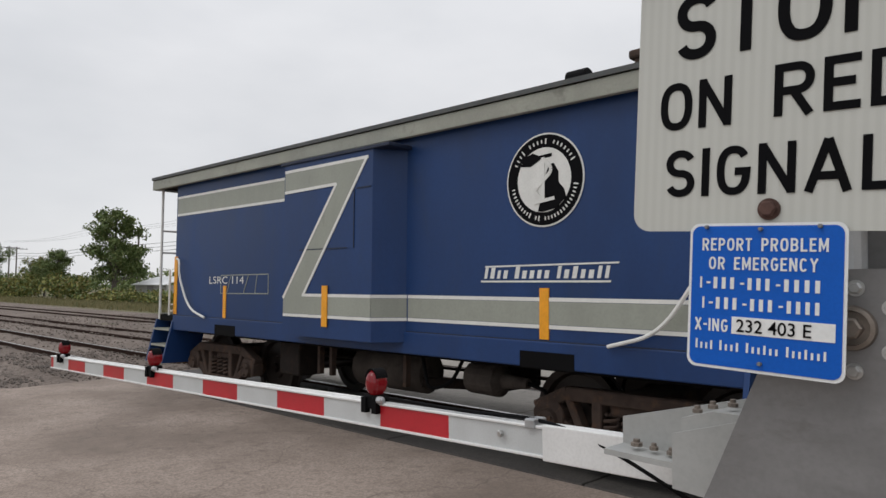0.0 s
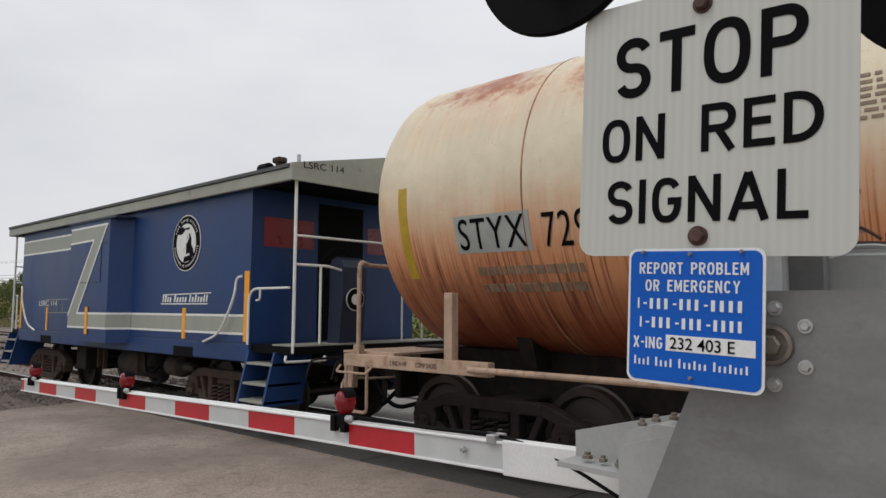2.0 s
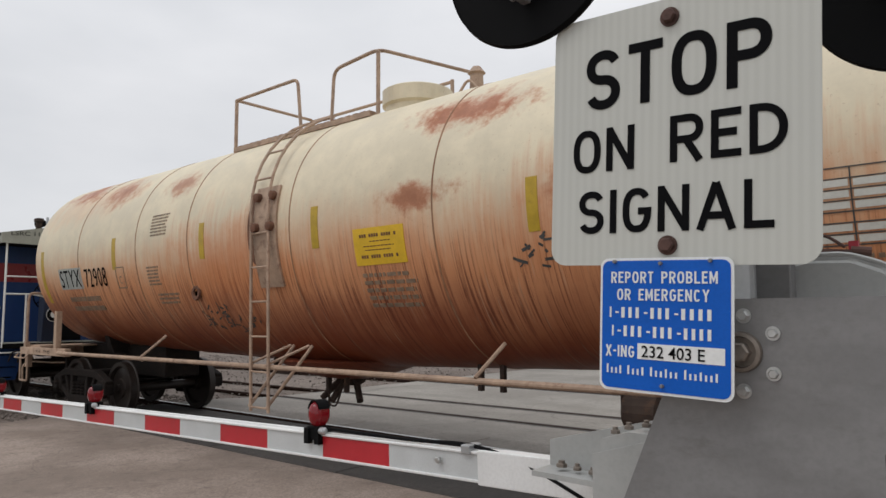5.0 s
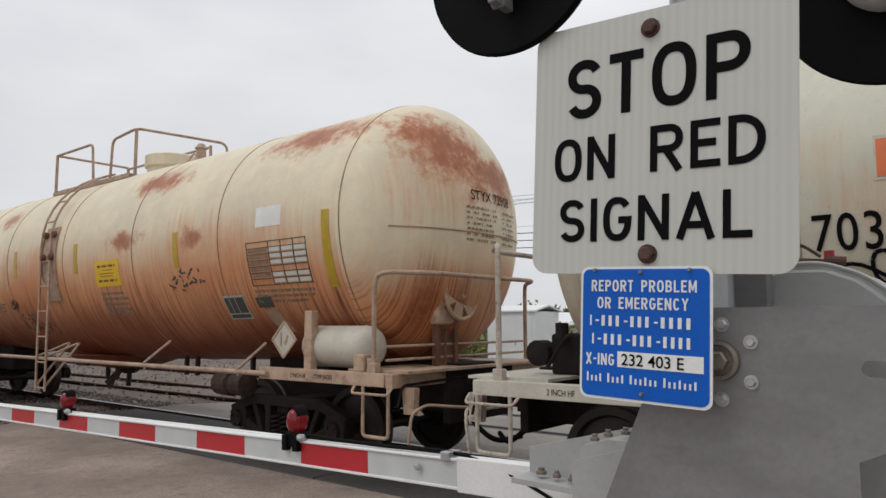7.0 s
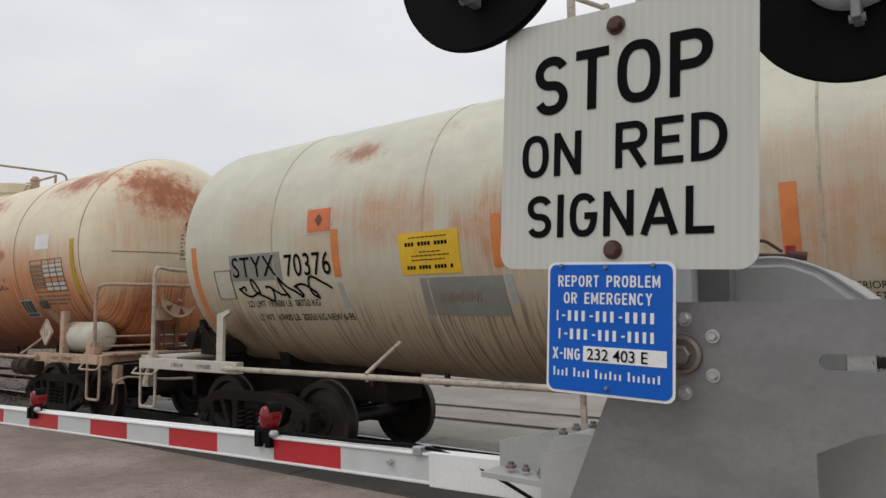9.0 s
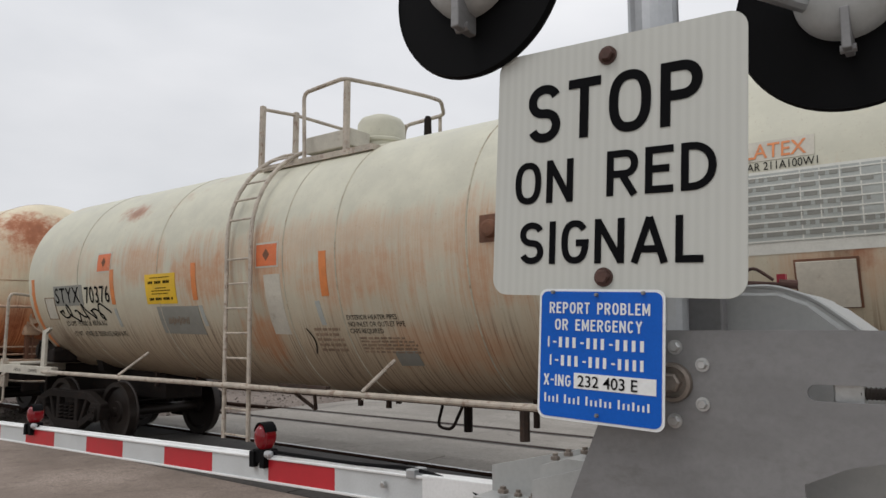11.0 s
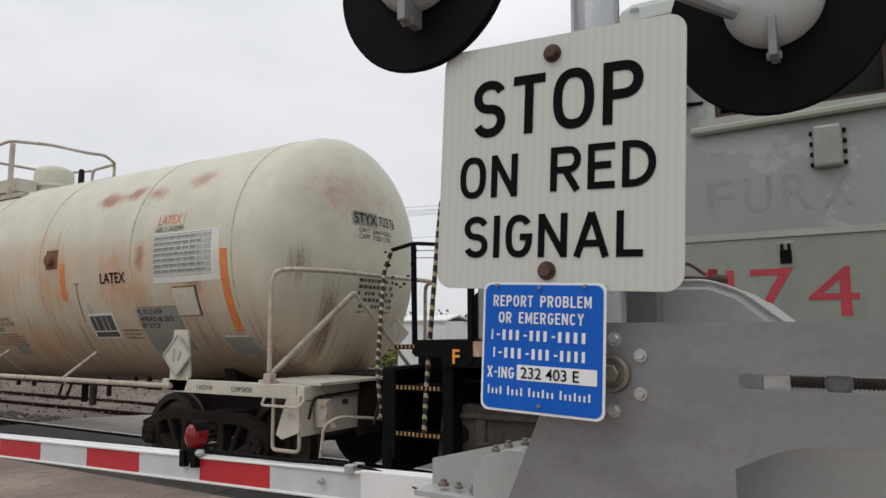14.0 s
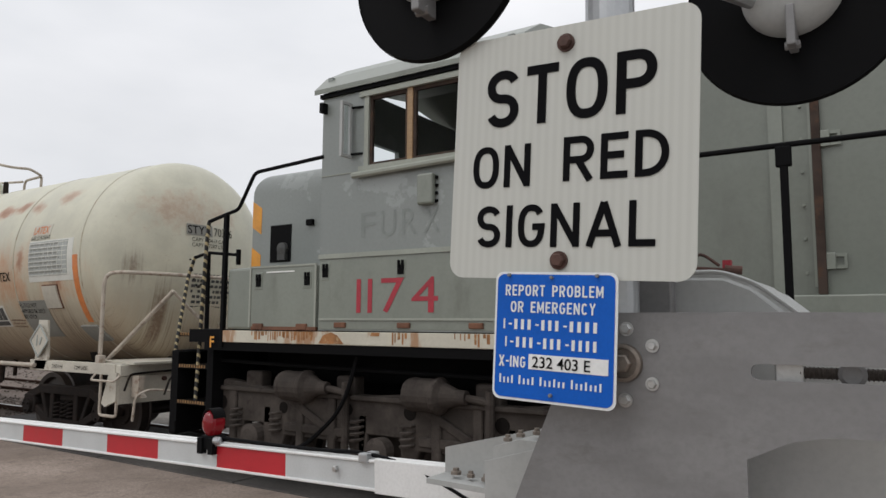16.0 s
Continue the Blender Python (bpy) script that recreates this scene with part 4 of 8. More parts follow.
    prism(bm, [(ex + a, ez + b) for a, b in ((-0.25, 0.14), (-0.14, 0.13), (-0.02, 0.19), (0.09, 0.2), (0.09, 0.23), (-0.05, 0.22), (-0.12, 0.25), (-0.2, 0.22))], yn - 0.018, yn - 0.01)
    part("emblem_shape", bm, "ink", em)
    bm = B()
    pts = [(ex + 0.08 * math.sin(a) * (1 if a < 3.14 else 1.0), yn - 0.022, ez + 0.18 - a * 0.058) for a in (k * 0.31 for k in range(21))]
    for p, q in zip(pts, pts[1:]):
        bar2d(bm, (p[0], p[2]), (q[0], q[2]), 0.035, yn - 0.022, yn - 0.016)
    box(bm, ex - 0.02, ex + 0.015, yn - 0.023, yn - 0.016, ez - 0.2, ez + 0.2)
    bar2d(bm, (ex - 0.1, ez - 0.2), (ex + 0.12, ez - 0.17), 0.03, yn - 0.0225, yn - 0.016)
    part("emblem_monogram", bm, "white", em)
    bm = B()
    for k in range(46):
        a = math.pi * (0.15 + 0.70 * k / 17) if k < 18 else -math.pi * (0.06 + 0.88 * (k - 18) / 27)
        if k in (7, 13, 32, 35):
            continue
        cx, cz = ex + 0.345 * math.cos(a), ez + 0.345 * math.sin(a)
        reach = 0.024 if k in (0, 8, 14, 18, 33, 36) else 0.016
        bar2d(bm, (cx - reach * math.cos(a), cz - reach * math.sin(a)), (cx + reach * math.cos(a), cz + reach * math.sin(a)), 0.013, yn - 0.0145, yn - 0.008)
    part("emblem_bars", bm, "white", em)
    # company name as slanted bars between two lines
    bm = B()
    rng = random.Random(3)
    x = -4.34
    for word in (4, 5, 7):
        for k in range(word):
            w = rng.choice((0.034, 0.04, 0.046))
            hh = 0.108 if k == 0 else rng.choice((0.072, 0.076, 0.104))
            prism(bm, [(x, 1.685), (x + w, 1.685), (x + w + hh * 0.2, 1.685 + hh), (x + hh * 0.2, 1.685 + hh)], yn - 0.006, yn)
            x += w + 0.0385
        x += 0.05
    prism(bm, [(-4.38, 1.65), (-2.98, 1.65), (-2.97, 1.667), (-4.38, 1.667)], yn - 0.006, yn)
    prism(bm, [(-4.33, 1.79), (-2.90, 1.805), (-2.895, 1.82), (-4.325, 1.805)], yn - 0.006, yn)
    part("company_name", bm, "white", body, "white slanted company name as bars")
    bm = shift(text_bm("LSRC 114", 0.98, 0.105, 0.0), -9.72, yn - 0.006, 1.63)
    part("car_number", bm, "white", body)
    bm = B()
    for a, b, c, d in ((-9.38, 1.75, -8.12, 1.76), (-9.38, 1.49, -8.12, 1.5), (-9.38, 1.49, -9.38, 1.75), (-8.12, 1.5, -8.12, 1.76), (-9.2, 1.5, -9.1, 1.74), (-8.75, 1.5, -8.62, 1.75), (-8.45, 1.5, -8.4, 1.75)):
        bar2d(bm, (a, b), (c, d), 0.012, yn - 0.005, yn)
    part("worn_decal", bm, "stripe", body)
    # amber tapes
    for x, z0, z1, w, y in ((-9.3, 1.14, 1.6, 0.08, yn), (-3.69, 1.15, 1.6, 0.10, yn), (-6.48, 1.15, 1.61, 0.10, 4.772), (-2.03, 1.16, 2.09, 0.11, yn), (-10.87, 1.15, 2.06, 0.1, yn)):
        part("reflective_tape", bx(x, x + w, y - 0.011, y, z0, z1), "tag", body)
    # roof: low gable with a deep grey-green edge
    xa, xb = -11.5, -0.88
    ya, yc = 4.99, 8.21
    bm = B()
    prism(bm, [(ya - 0.03, 3.375), (CY, 3.70), (yc + 0.03, 3.375), (yc + 0.03, 3.33), (CY, 3.655), (ya - 0.03, 3.33)], xa - 0.02, xb - 0.05, "x")
    roof = part("roof", bm, "roof", car)
    bm = B()
    for y0, y1 in ((ya - 0.01, ya + 0.05), (yc - 0.05, yc + 0.01)):
        box(bm, xa - 0.01, xb + 0.01, y0, y1, 3.17, 3.325, bevel=0.01)
    for x in (xa - 0.012, xb - 0.038):
        prism(bm, [(ya - 0.012, 3.17), (ya - 0.012, 3.38), (CY, 3.70), (yc + 0.012, 3.38), (yc + 0.012, 3.17)], x, x + 0.05, "x")
    part("roof_fascia", bm, "fascia", roof)
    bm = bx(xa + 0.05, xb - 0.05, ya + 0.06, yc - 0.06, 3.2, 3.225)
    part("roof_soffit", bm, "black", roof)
    bm = text_bm("LSRC 114", 0.64, 0.085)
    for v in bm.verts:
        v.co = Vector((xb + 0.016, 5.15 + v.co.x, 3.335 + v.co.z + v.co.x * 0.03))
    part("roof_number", bm, "ink", roof)
    # smoke pipe lying on the ridge, hooded vent, short aerial
    bm = lathe(B(), [(-4.66, 0.08), (-4.66, 0.10), (-4.40, 0.10), (-4.38, 0.08)], (0, 7.0, 4.08), "x", 20)
    part("stove_pipe", bm, "black", roof)
    bm = B()
    box(bm, -3.55, -3.45, 6.54, 6.66, 3.6, 4.0, bevel=0.01)
    box(bm, -3.61, -3.41, 6.51, 6.69, 3.98, 4.08, bevel=0.03)
    part("roof_vent", bm, "under_rust", roof)
    part("aerial", rod(B(), (-2.98, 6.6, 3.6), (-2.98, 6.6, 4.05), 0.03, 10), "galv", roof)
    # end platforms with rails, ladder rails, brake wheel, steps
    for d, xe, xo in ((1, x1, xb - 0.06), (-1, x0, xa + 0.06)):
        bm = bx(min(xe, xo), max(xe, xo), yn + 0.02, yf - 0.02, 1.03, 1.13)
        plat = part("platform", bm, "black", car)
        bm = bx(min(xe + d * 0.5, xo), max(xe + d * 0.5, xo), yn + 0.02, yf - 0.3, 1.131, 1.15)
        part("deck_plate", bm, "fascia", plat)
        for ys in (yn - 0.02, yf - 0.62):
            bm = B()
            for k, z in enumerate((0.88, 0.63, 0.42)):
                xs = xe + d * (0.42 - 0.0 * k)
                out = (-0.05 if ys < CY else 0.05) * (k + 1)
                box(bm, min(xe + d * 0.05, xs + d * 0.2), max(xe + d * 0.05, xs + d * 0.2), ys + 0.01 + out, ys + 0.5 + out, z, z + 0.03)
            st = part("step_tread", bm, "fascia", car)
            for q in (0.02, 0.60):
                bm = B()
                far = 0.16 if ys > CY else -0.16
                prism(bm, [(ys, 1.05), (ys + 0.58, 1.05), (ys + 0.58 + far, 0.38), (ys + far, 0.38)], xe + d * q - 0.02, xe + d * q + 0.02, "x")
                part("step_side", bm, "navy", st)
        for yy in (yn + 0.02, yf - 0.02):
            bm = rod(B(), (xo - d * 0.02, yy, 1.05), (xo - d * 0.02, yy, 3.2), 0.021, 8)
            part("corner_post", bm, "white", plat)
        bm = B()
        xr = xo - d * 0.02
        for z in (2.5,):
            rod(bm, (xr, yn + 0.02, z), (xr, yf - 0.02, z), 0.016, 8)
        tube(bm, bend([(xr, yn + 0.02, 2.14), (xr, yn + 0.55, 2.14), (xr, yn + 1.1, 2.02)], 0.1), 0.017, 8)
        tube(bm, bend([(xr, yn + 0.42, 2.14), (xr, yn + 0.42, 1.15)], 0.05), 0.017, 8)
        tube(bm, bend([(xr, yf - 0.02, 2.02), (xr, yf - 1.2, 2.02)], 0.05), 0.017, 8)
        for q in (0.35, 0.75, 1.15):
            rod(bm, (xr, yf - q, 2.02), (xr, yf - q, 1.13), 0.015, 6)
        part("end_railing", bm, "white", plat)
        bm = B()
        yq = yn - 0.06
        tube(bm, bend([(xe + d * 0.06, yq, 1.13), (xe + d * 0.06, yq, 1.85), (xe + d * (0.95 if d > 0 else 0.12), yq, 1.85)], 0.2 if d > 0 else 0.03, 5), 0.016, 8)
        tube(bm, [(xe, yq, 1.3), (xe, yq + 0.03, 1.3)] if d < 0 else bend([(xe + d * 0.32, yq, 1.85), (xe + d * 0.32, yq, 1.71), (xe + d * 0.24, yq, 1.70)], 0.04), 0.014, 8)
        tube(bm, bend([(xe - d * 0.14, yn - 0.05, 2.02), (xe - d * 0.25, yn - 0.06, 2.0), (xe - d * 0.27, yn - 0.07, 1.75), (xe - d * 0.62, yn - 0.07, 1.25), (xe - d * 1.08, yn - 0.05, 1.13)], 0.25, 6), 0.017, 8)
        tube(bm, [(xe, yq, 1.2), (xe, yq + 0.03, 1.2)] if d < 0 else bend([(xo - 0.05, yq, 1.02), (xo - 0.03, yq - 0.03, 0.95), (xo, yn + 0.45, 0.95), (xo, yn + 0.5, 1.0)], 0.04), 0.016, 8)
        part("grab_iron", bm, "white", car)
        part("end_wall", bx(min(xe, xe + d * 0.006), max(xe, xe + d * 0.006), yn + 0.02, yf - 0.02, 1.15, 3.18), "navy", car)
        # end wall: door, maroon windows
        xw = xe + d * 0.012
        bm = bx(min(xe, xw), max(xe, xw), CY - 0.42, CY + 0.42, 1.15, 3.1)
        door = part("end_door", bm, "black", car)
        for ya2, yb2 in ((yn + 0.18, yn + 1.0), (yf - 1.0, yf - 0.18)):
            part("end_window", bx(min(xe, xw), max(xe, xw), ya2, yb2, 2.43, 2.83), "maroon", car)
        bm = B()
        for k in range(7):
            box(bm, min(xe, xe + d * 0.02), max(xe, xe + d * 0.02), CY - 0.2, CY + 0.2, 1.5 + k * 0.06, 1.53 + k * 0.06)
        part("door_louvre", bm, "black", door)
        # brake stand and wheel
        bm = B()
        prism(bm, [(xo - d * 0.08, 0.85), (xo - d * 0.30, 0.85), (xo - d * 0.26, 1.75), (xo - d * 0.26, 2.16), (xo - d * 0.22, 2.24), (xo - d * 0.12, 2.28), (xo - d * 0.03, 2.24), (xo + d * 0.02, 2.14), (xo + d * 0.02, 1.8)], CY - 0.75, CY - 0.35)
        bst = part("brake_stand", bm, "navy_dark", car)
        bm = B()
        hx = xo - d * 0.33
        ring = [(hx, CY - 0.55 + 0.29 * math.cos(a), 2.12 + 0.29 * math.sin(a)) for a in (k * math.pi / 12 for k in range(25))]
        tube(bm, ring, 0.016, 6)
        for k in range(5):
            a = k * 2 * math.pi / 5
            rod(bm, (hx, CY - 0.55, 2.12), (hx, CY - 0.55 + 0.29 * math.cos(a), 2.12 + 0.29 * math.sin(a)), 0.012, 6)
        rod(bm, (hx, CY - 0.55, 2.12), (hx + d * 0.34, CY - 0.55, 2.12), 0.035, 8)
        part("brake_wheel", bm, "black", bst)
        bm = lathe(B(), [(0.0, 0.15), (d * 0.012, 0.15)], (xo + d * 0.022, CY - 0.55, 1.72), "x", 28)
        badge = part("end_badge", bm, "white", car, "small round black and white badge")
        part("badge_ring", lathe(B(), [(d * 0.008, 0.14), (d * 0.016, 0.14)], (xo + d * 0.022, CY - 0.55, 1.72), "x", 28), "ink", badge)
        part("badge_disc", lathe(B(), [(d * 0.012, 0.07), (d * 0.02, 0.07)], (xo + d * 0.022, CY - 0.55, 1.72), "x", 24), "white", badge)
        coupler(car, xo + d * 0.25, d)
    # under the floor
    bm = lathe(B(), [(-0.62, 0.05), (-0.6, 0.2), (-0.55, 0.24), (0.55, 0.24), (0.6, 0.2), (0.62, 0.05)], (-6.3, 5.75, 0.62), "x", 20)
    part("air_reservoir", bm, "bogie", car, smooth=True)
    # rods, hoses and a brake cylinder hung under the floor
    bm = lathe(B(), [(-4.95, 0.05), (-4.93, 0.16), (-4.55, 0.17), (-4.5, 0.08), (-4.2, 0.05)], (0, 5.6, 0.66), "x", 18)
    part("brake_cylinder", bm, "bogie", car)
    bm = B()
    tube(bm, bend([(-4.2, 5.6, 0.66), (-3.95, 5.55, 0.62), (-3.9, 5.5, 0.42), (-3.8, 5.45, 0.36)], 0.06), 0.022, 6)
    tube(bm, bend([(-5.5, 5.4, 0.9), (-5.35, 5.35, 0.5), (-5.05, 5.4, 0.6), (-4.95, 5.5, 0.9)], 0.12), 0.02, 6)
    part("brake_hose", bm, "black", car)
    bm = B()
    for x in (-7.35, -7.1, -5.75):
        box(bm, x, x + 0.05, 5.35, 5.42, 0.5, 0.92)
    part("pipe_hanger", bm, "under_rust", car)
    bm = B()
    box(bm, -8.05, -7.6, yn + 0.15, yn + 0.5, 0.45, 0.9, bevel=0.02)
    box(bm, -5.2, -4.7, 5.9, 6.5, 0.5, 0.88, bevel=0.03)
    rod(bm, (-9, CY, 0.7), (-3.5, CY, 0.7), 0.03)
    rod(bm, (-8.6, CY - 0.5, 0.62), (-4.3, CY - 0.3, 0.62), 0.018)
    rod(bm, (-5.6, 5.5, 0.55), (-5.0, 6.2, 0.5), 0.06)
    part("brake_gear", bm, "under", car)
    for xt in (-9.8, -2.97):
        truck(car, xt, 1.27, "under_rust", 0.8)
    return car


# ---------------------------------------------------------------- tank cars
def tank_shell(car, xl, xr, c, r, depth, material, seams):
    """Welded tank with dished ends, seam beads round it."""
    bm = B()
    prof = []
    for k in range(11):
        a = math.pi / 2 * k / 10
        prof.append((xl - depth[0] * math.cos(a), max(0.004, r * math.sin(a))))
    for x in (xl + (xr - xl) * q / 12 for q in range(1, 12)):
        prof.append((x, r))
    for k in range(11):
        a = math.pi / 2 * (1 - k / 10)
        prof.append((xr + depth[1] * math.cos(a), max(0.004, r * math.sin(a))))
    lathe(bm, prof, (0, CY, c), "x", 96)
    sink(bm, c, r)
    tank = part("tank", bm, material, car, smooth=True)
    for x in seams:
        bm = lathe(B(), [(x - 0.011, r - 0.002), (x - 0.006, r + 0.006), (x + 0.006, r + 0.006), (x + 0.011, r - 0.002)], (0, CY, c), "x", 96, close=False)
        sink(bm, c, r)
        part("weld_seam", bm, "seam1" if material == "tank1" else "seam2", tank, smooth=True)
    return tank


def ladder_over(car, xa, xb, c, r, foot, material, out=0.09, rad=0.02, top=1.25, pitch=0.42):
    """A side ladder that follows the tank's flank up to the top platform and hangs straight below its widest point."""
    yl = CY - r - out
    line = [(yl, foot), (yl, c + 0.15)]
    for k in range(1, 9):
        a = top * k / 8
        line.append((CY - (r + out) * math.cos(a), c + 0.15 + (r + out - 0.1) * math.sin(a)))
    for x in (xa, xb):
        bm = tube(B(), [(x + 0.03 * (c - z), y, z) for y, z in line], rad, 8)
        rail = part("ladder_rail", bm, material, car)
    z = foot + 0.05
    while z < c + 0.2:
        bm = rod(B(), (xa + 0.03 * (c - z), yl, z), (xb + 0.03 * (c - z), yl, z), 0.013, 6)
        part("rung", bm, material, car)
        z += pitch
    for a in (k * pitch * 0.68 for k in range(1, int(top / (pitch * 0.68)) + 1)):
        y, zz = CY - (r + out) * math.cos(a), c + 0.15 + (r + out - 0.1) * math.sin(a)
        part("rung", rod(B(), (xa + 0.03 * (c - zz), y, zz), (xb + 0.03 * (c - zz), y, zz), 0.013, 6), material, car)


def end_rails(car, x, d, material, top, inset):
    """Handrail and end platform of a tank car. x: end of the side sill; d: outward way."""
    bm = B()
    yn = 5.16
    xp = x - d * inset
    tube(bm, bend([(xp, yn, 1.06), (xp, yn, top - 0.07), (xp + d * 0.06, yn + 0.08, top), (xp + d * 0.40, yn + 0.5, top - 0.01), (xp + d * 0.40, 7.6, top - 0.01), (xp, 8.04, top - 0.03), (xp, 8.04, 1.06)], 0.14, 5), 0.026, 8)
    rl = part("end_handrail", bm, material, car)
    part("rail_foot", bx(xp - 0.05, xp + 0.05, yn - 0.035, yn + 0.05, 1.09, 1.2, bevel=0.01), material, rl)
    bm = tube(B(), bend([(x - d * 0.05, yn - 0.03, 0.97), (x - d * 0.05, yn - 0.03, 0.47), (x - d * 0.40, yn - 0.03, 0.47), (x - d * 0.40, yn - 0.03, 0.97)], 0.05, 3), 0.019, 8)
    part("sill_step", bm, material, car)
    bm = tube(B(), bend([(x - d * 0.5, yn - 0.05, 0.97), (x - d * 0.48, yn - 0.12, 0.90), (x + d * 0.02, yn - 0.12, 0.90), (x + d * 0.02, yn - 0.05, 0.97)], 0.04, 3), 0.014, 6)
    part("grab_iron", bm, material, car)
    # hanging bracket and bent lever that works the coupler
    bm = prism(B(), [(x + d * 0.0, 0.96), (x + d * 0.16, 0.96), (x + d * 0.15, 0.76), (x + d * 0.22, 0.70), (x + d * 0.02, 0.70)], yn + 0.12, yn + 0.2)
    br = part("lever_bracket", bm, material, car)
    bm = tube(B(), bend([(x + d * 0.12, yn + 0.08, 0.42), (x + d * 0.16, yn + 0.08, 0.72), (x + d * 0.24, yn + 0.2, 0.80), (x + d * 0.38, CY - 0.75, 0.74), (x + d * 0.42, CY - 0.2, 0.72)], 0.07, 4), 0.016, 6)
    part("lever", bm, material, br)


def tank_frame(car, xl, xr, c, r, sill, pipe, white_label):
    """Stub sills, side sills at the ends, running rails between them, saddles."""
    for d, x in ((-1, xl), (1, xr)):
        bm = bx(min(x, x - d * 3.4), max(x, x - d * 3.4), CY - 0.33, CY + 0.33, 0.60, 1.15, bevel=0.02)
        part("stub_sill", bm, "under", car)
        bm = bx(x - 0.05, x + 0.05, CY - 0.62, CY + 0.62, 0.52, 1.1, bevel=0.02)
        box(bm, min(x - d * 0.5, x - d * 0.9), max(x - d * 0.5, x - d * 0.9), CY + 0.2, CY + 1.1, 0.5, 0.95, bevel=0.03)
        part("draft_gear", bm, "under", car)
        bm = B()
        box(bm, min(x, x - d * 0.1), max(x, x - d * 0.1), 5.13, 8.07, 0.955, 1.095, bevel=0.01)
        box(bm, min(x + d * 0.12, x - d * 0.72), max(x + d * 0.12, x - d * 0.72), 5.23, 7.97, 1.098, 1.125)
        part("end_beam", bm, sill, car)
        for ys in (5.12, 7.98):
            bm = bx(min(x - d * 0.102, x - d * 2.1), max(x - d * 0.102, x - d * 2.1), ys, ys + 0.1, 0.965, 1.10, bevel=0.006)
            ss = part("side_sill", bm, sill, car)
            if ys < CY:
                for words, w, at in (("2 INCH HF", 0.26, -0.38), ("COMP SHOES", 0.30, 0.0 if not white_label else 0.16)):
                    part("stencil", shift(text_bm(words, w, 0.05), x - d * 1.15 + at, ys - 0.004, 1.005), "ink", ss)
        # saddle over the truck
        bm = B()
        prism(bm, [(CY - 0.6, 1.0), (CY + 0.6, 1.0), (CY + r * 0.52, c - r * 0.83), (CY + r * 0.3, c - r * 0.93), (CY, c - r + 0.02), (CY - r * 0.3, c - r * 0.93), (CY - r * 0.52, c - r * 0.83)], x - d * 1.95 - 0.09, x - d * 1.95 + 0.09, "x")
        part("saddle", bm, "under", car)
    for yy in (5.08, 8.12):
        bm = rod(B(), (xl + 1.9, yy, 1.03), (xr - 1.9, yy, 1.03), 0.03, 10)
        part("running_rail", bm, pipe, car)


def strut(car, x, lean, c, r, material):
    """A flat brace from the running rail up to the tank."""
    bm = B()
    z1 = 1.36
    tube(bm, [(x, 5.08, 0.99), (x, 5.06, 1.06), (x + lean * 0.3, 5.40, z1)], 0.02, 6)
    part("brace", bm, material, car)


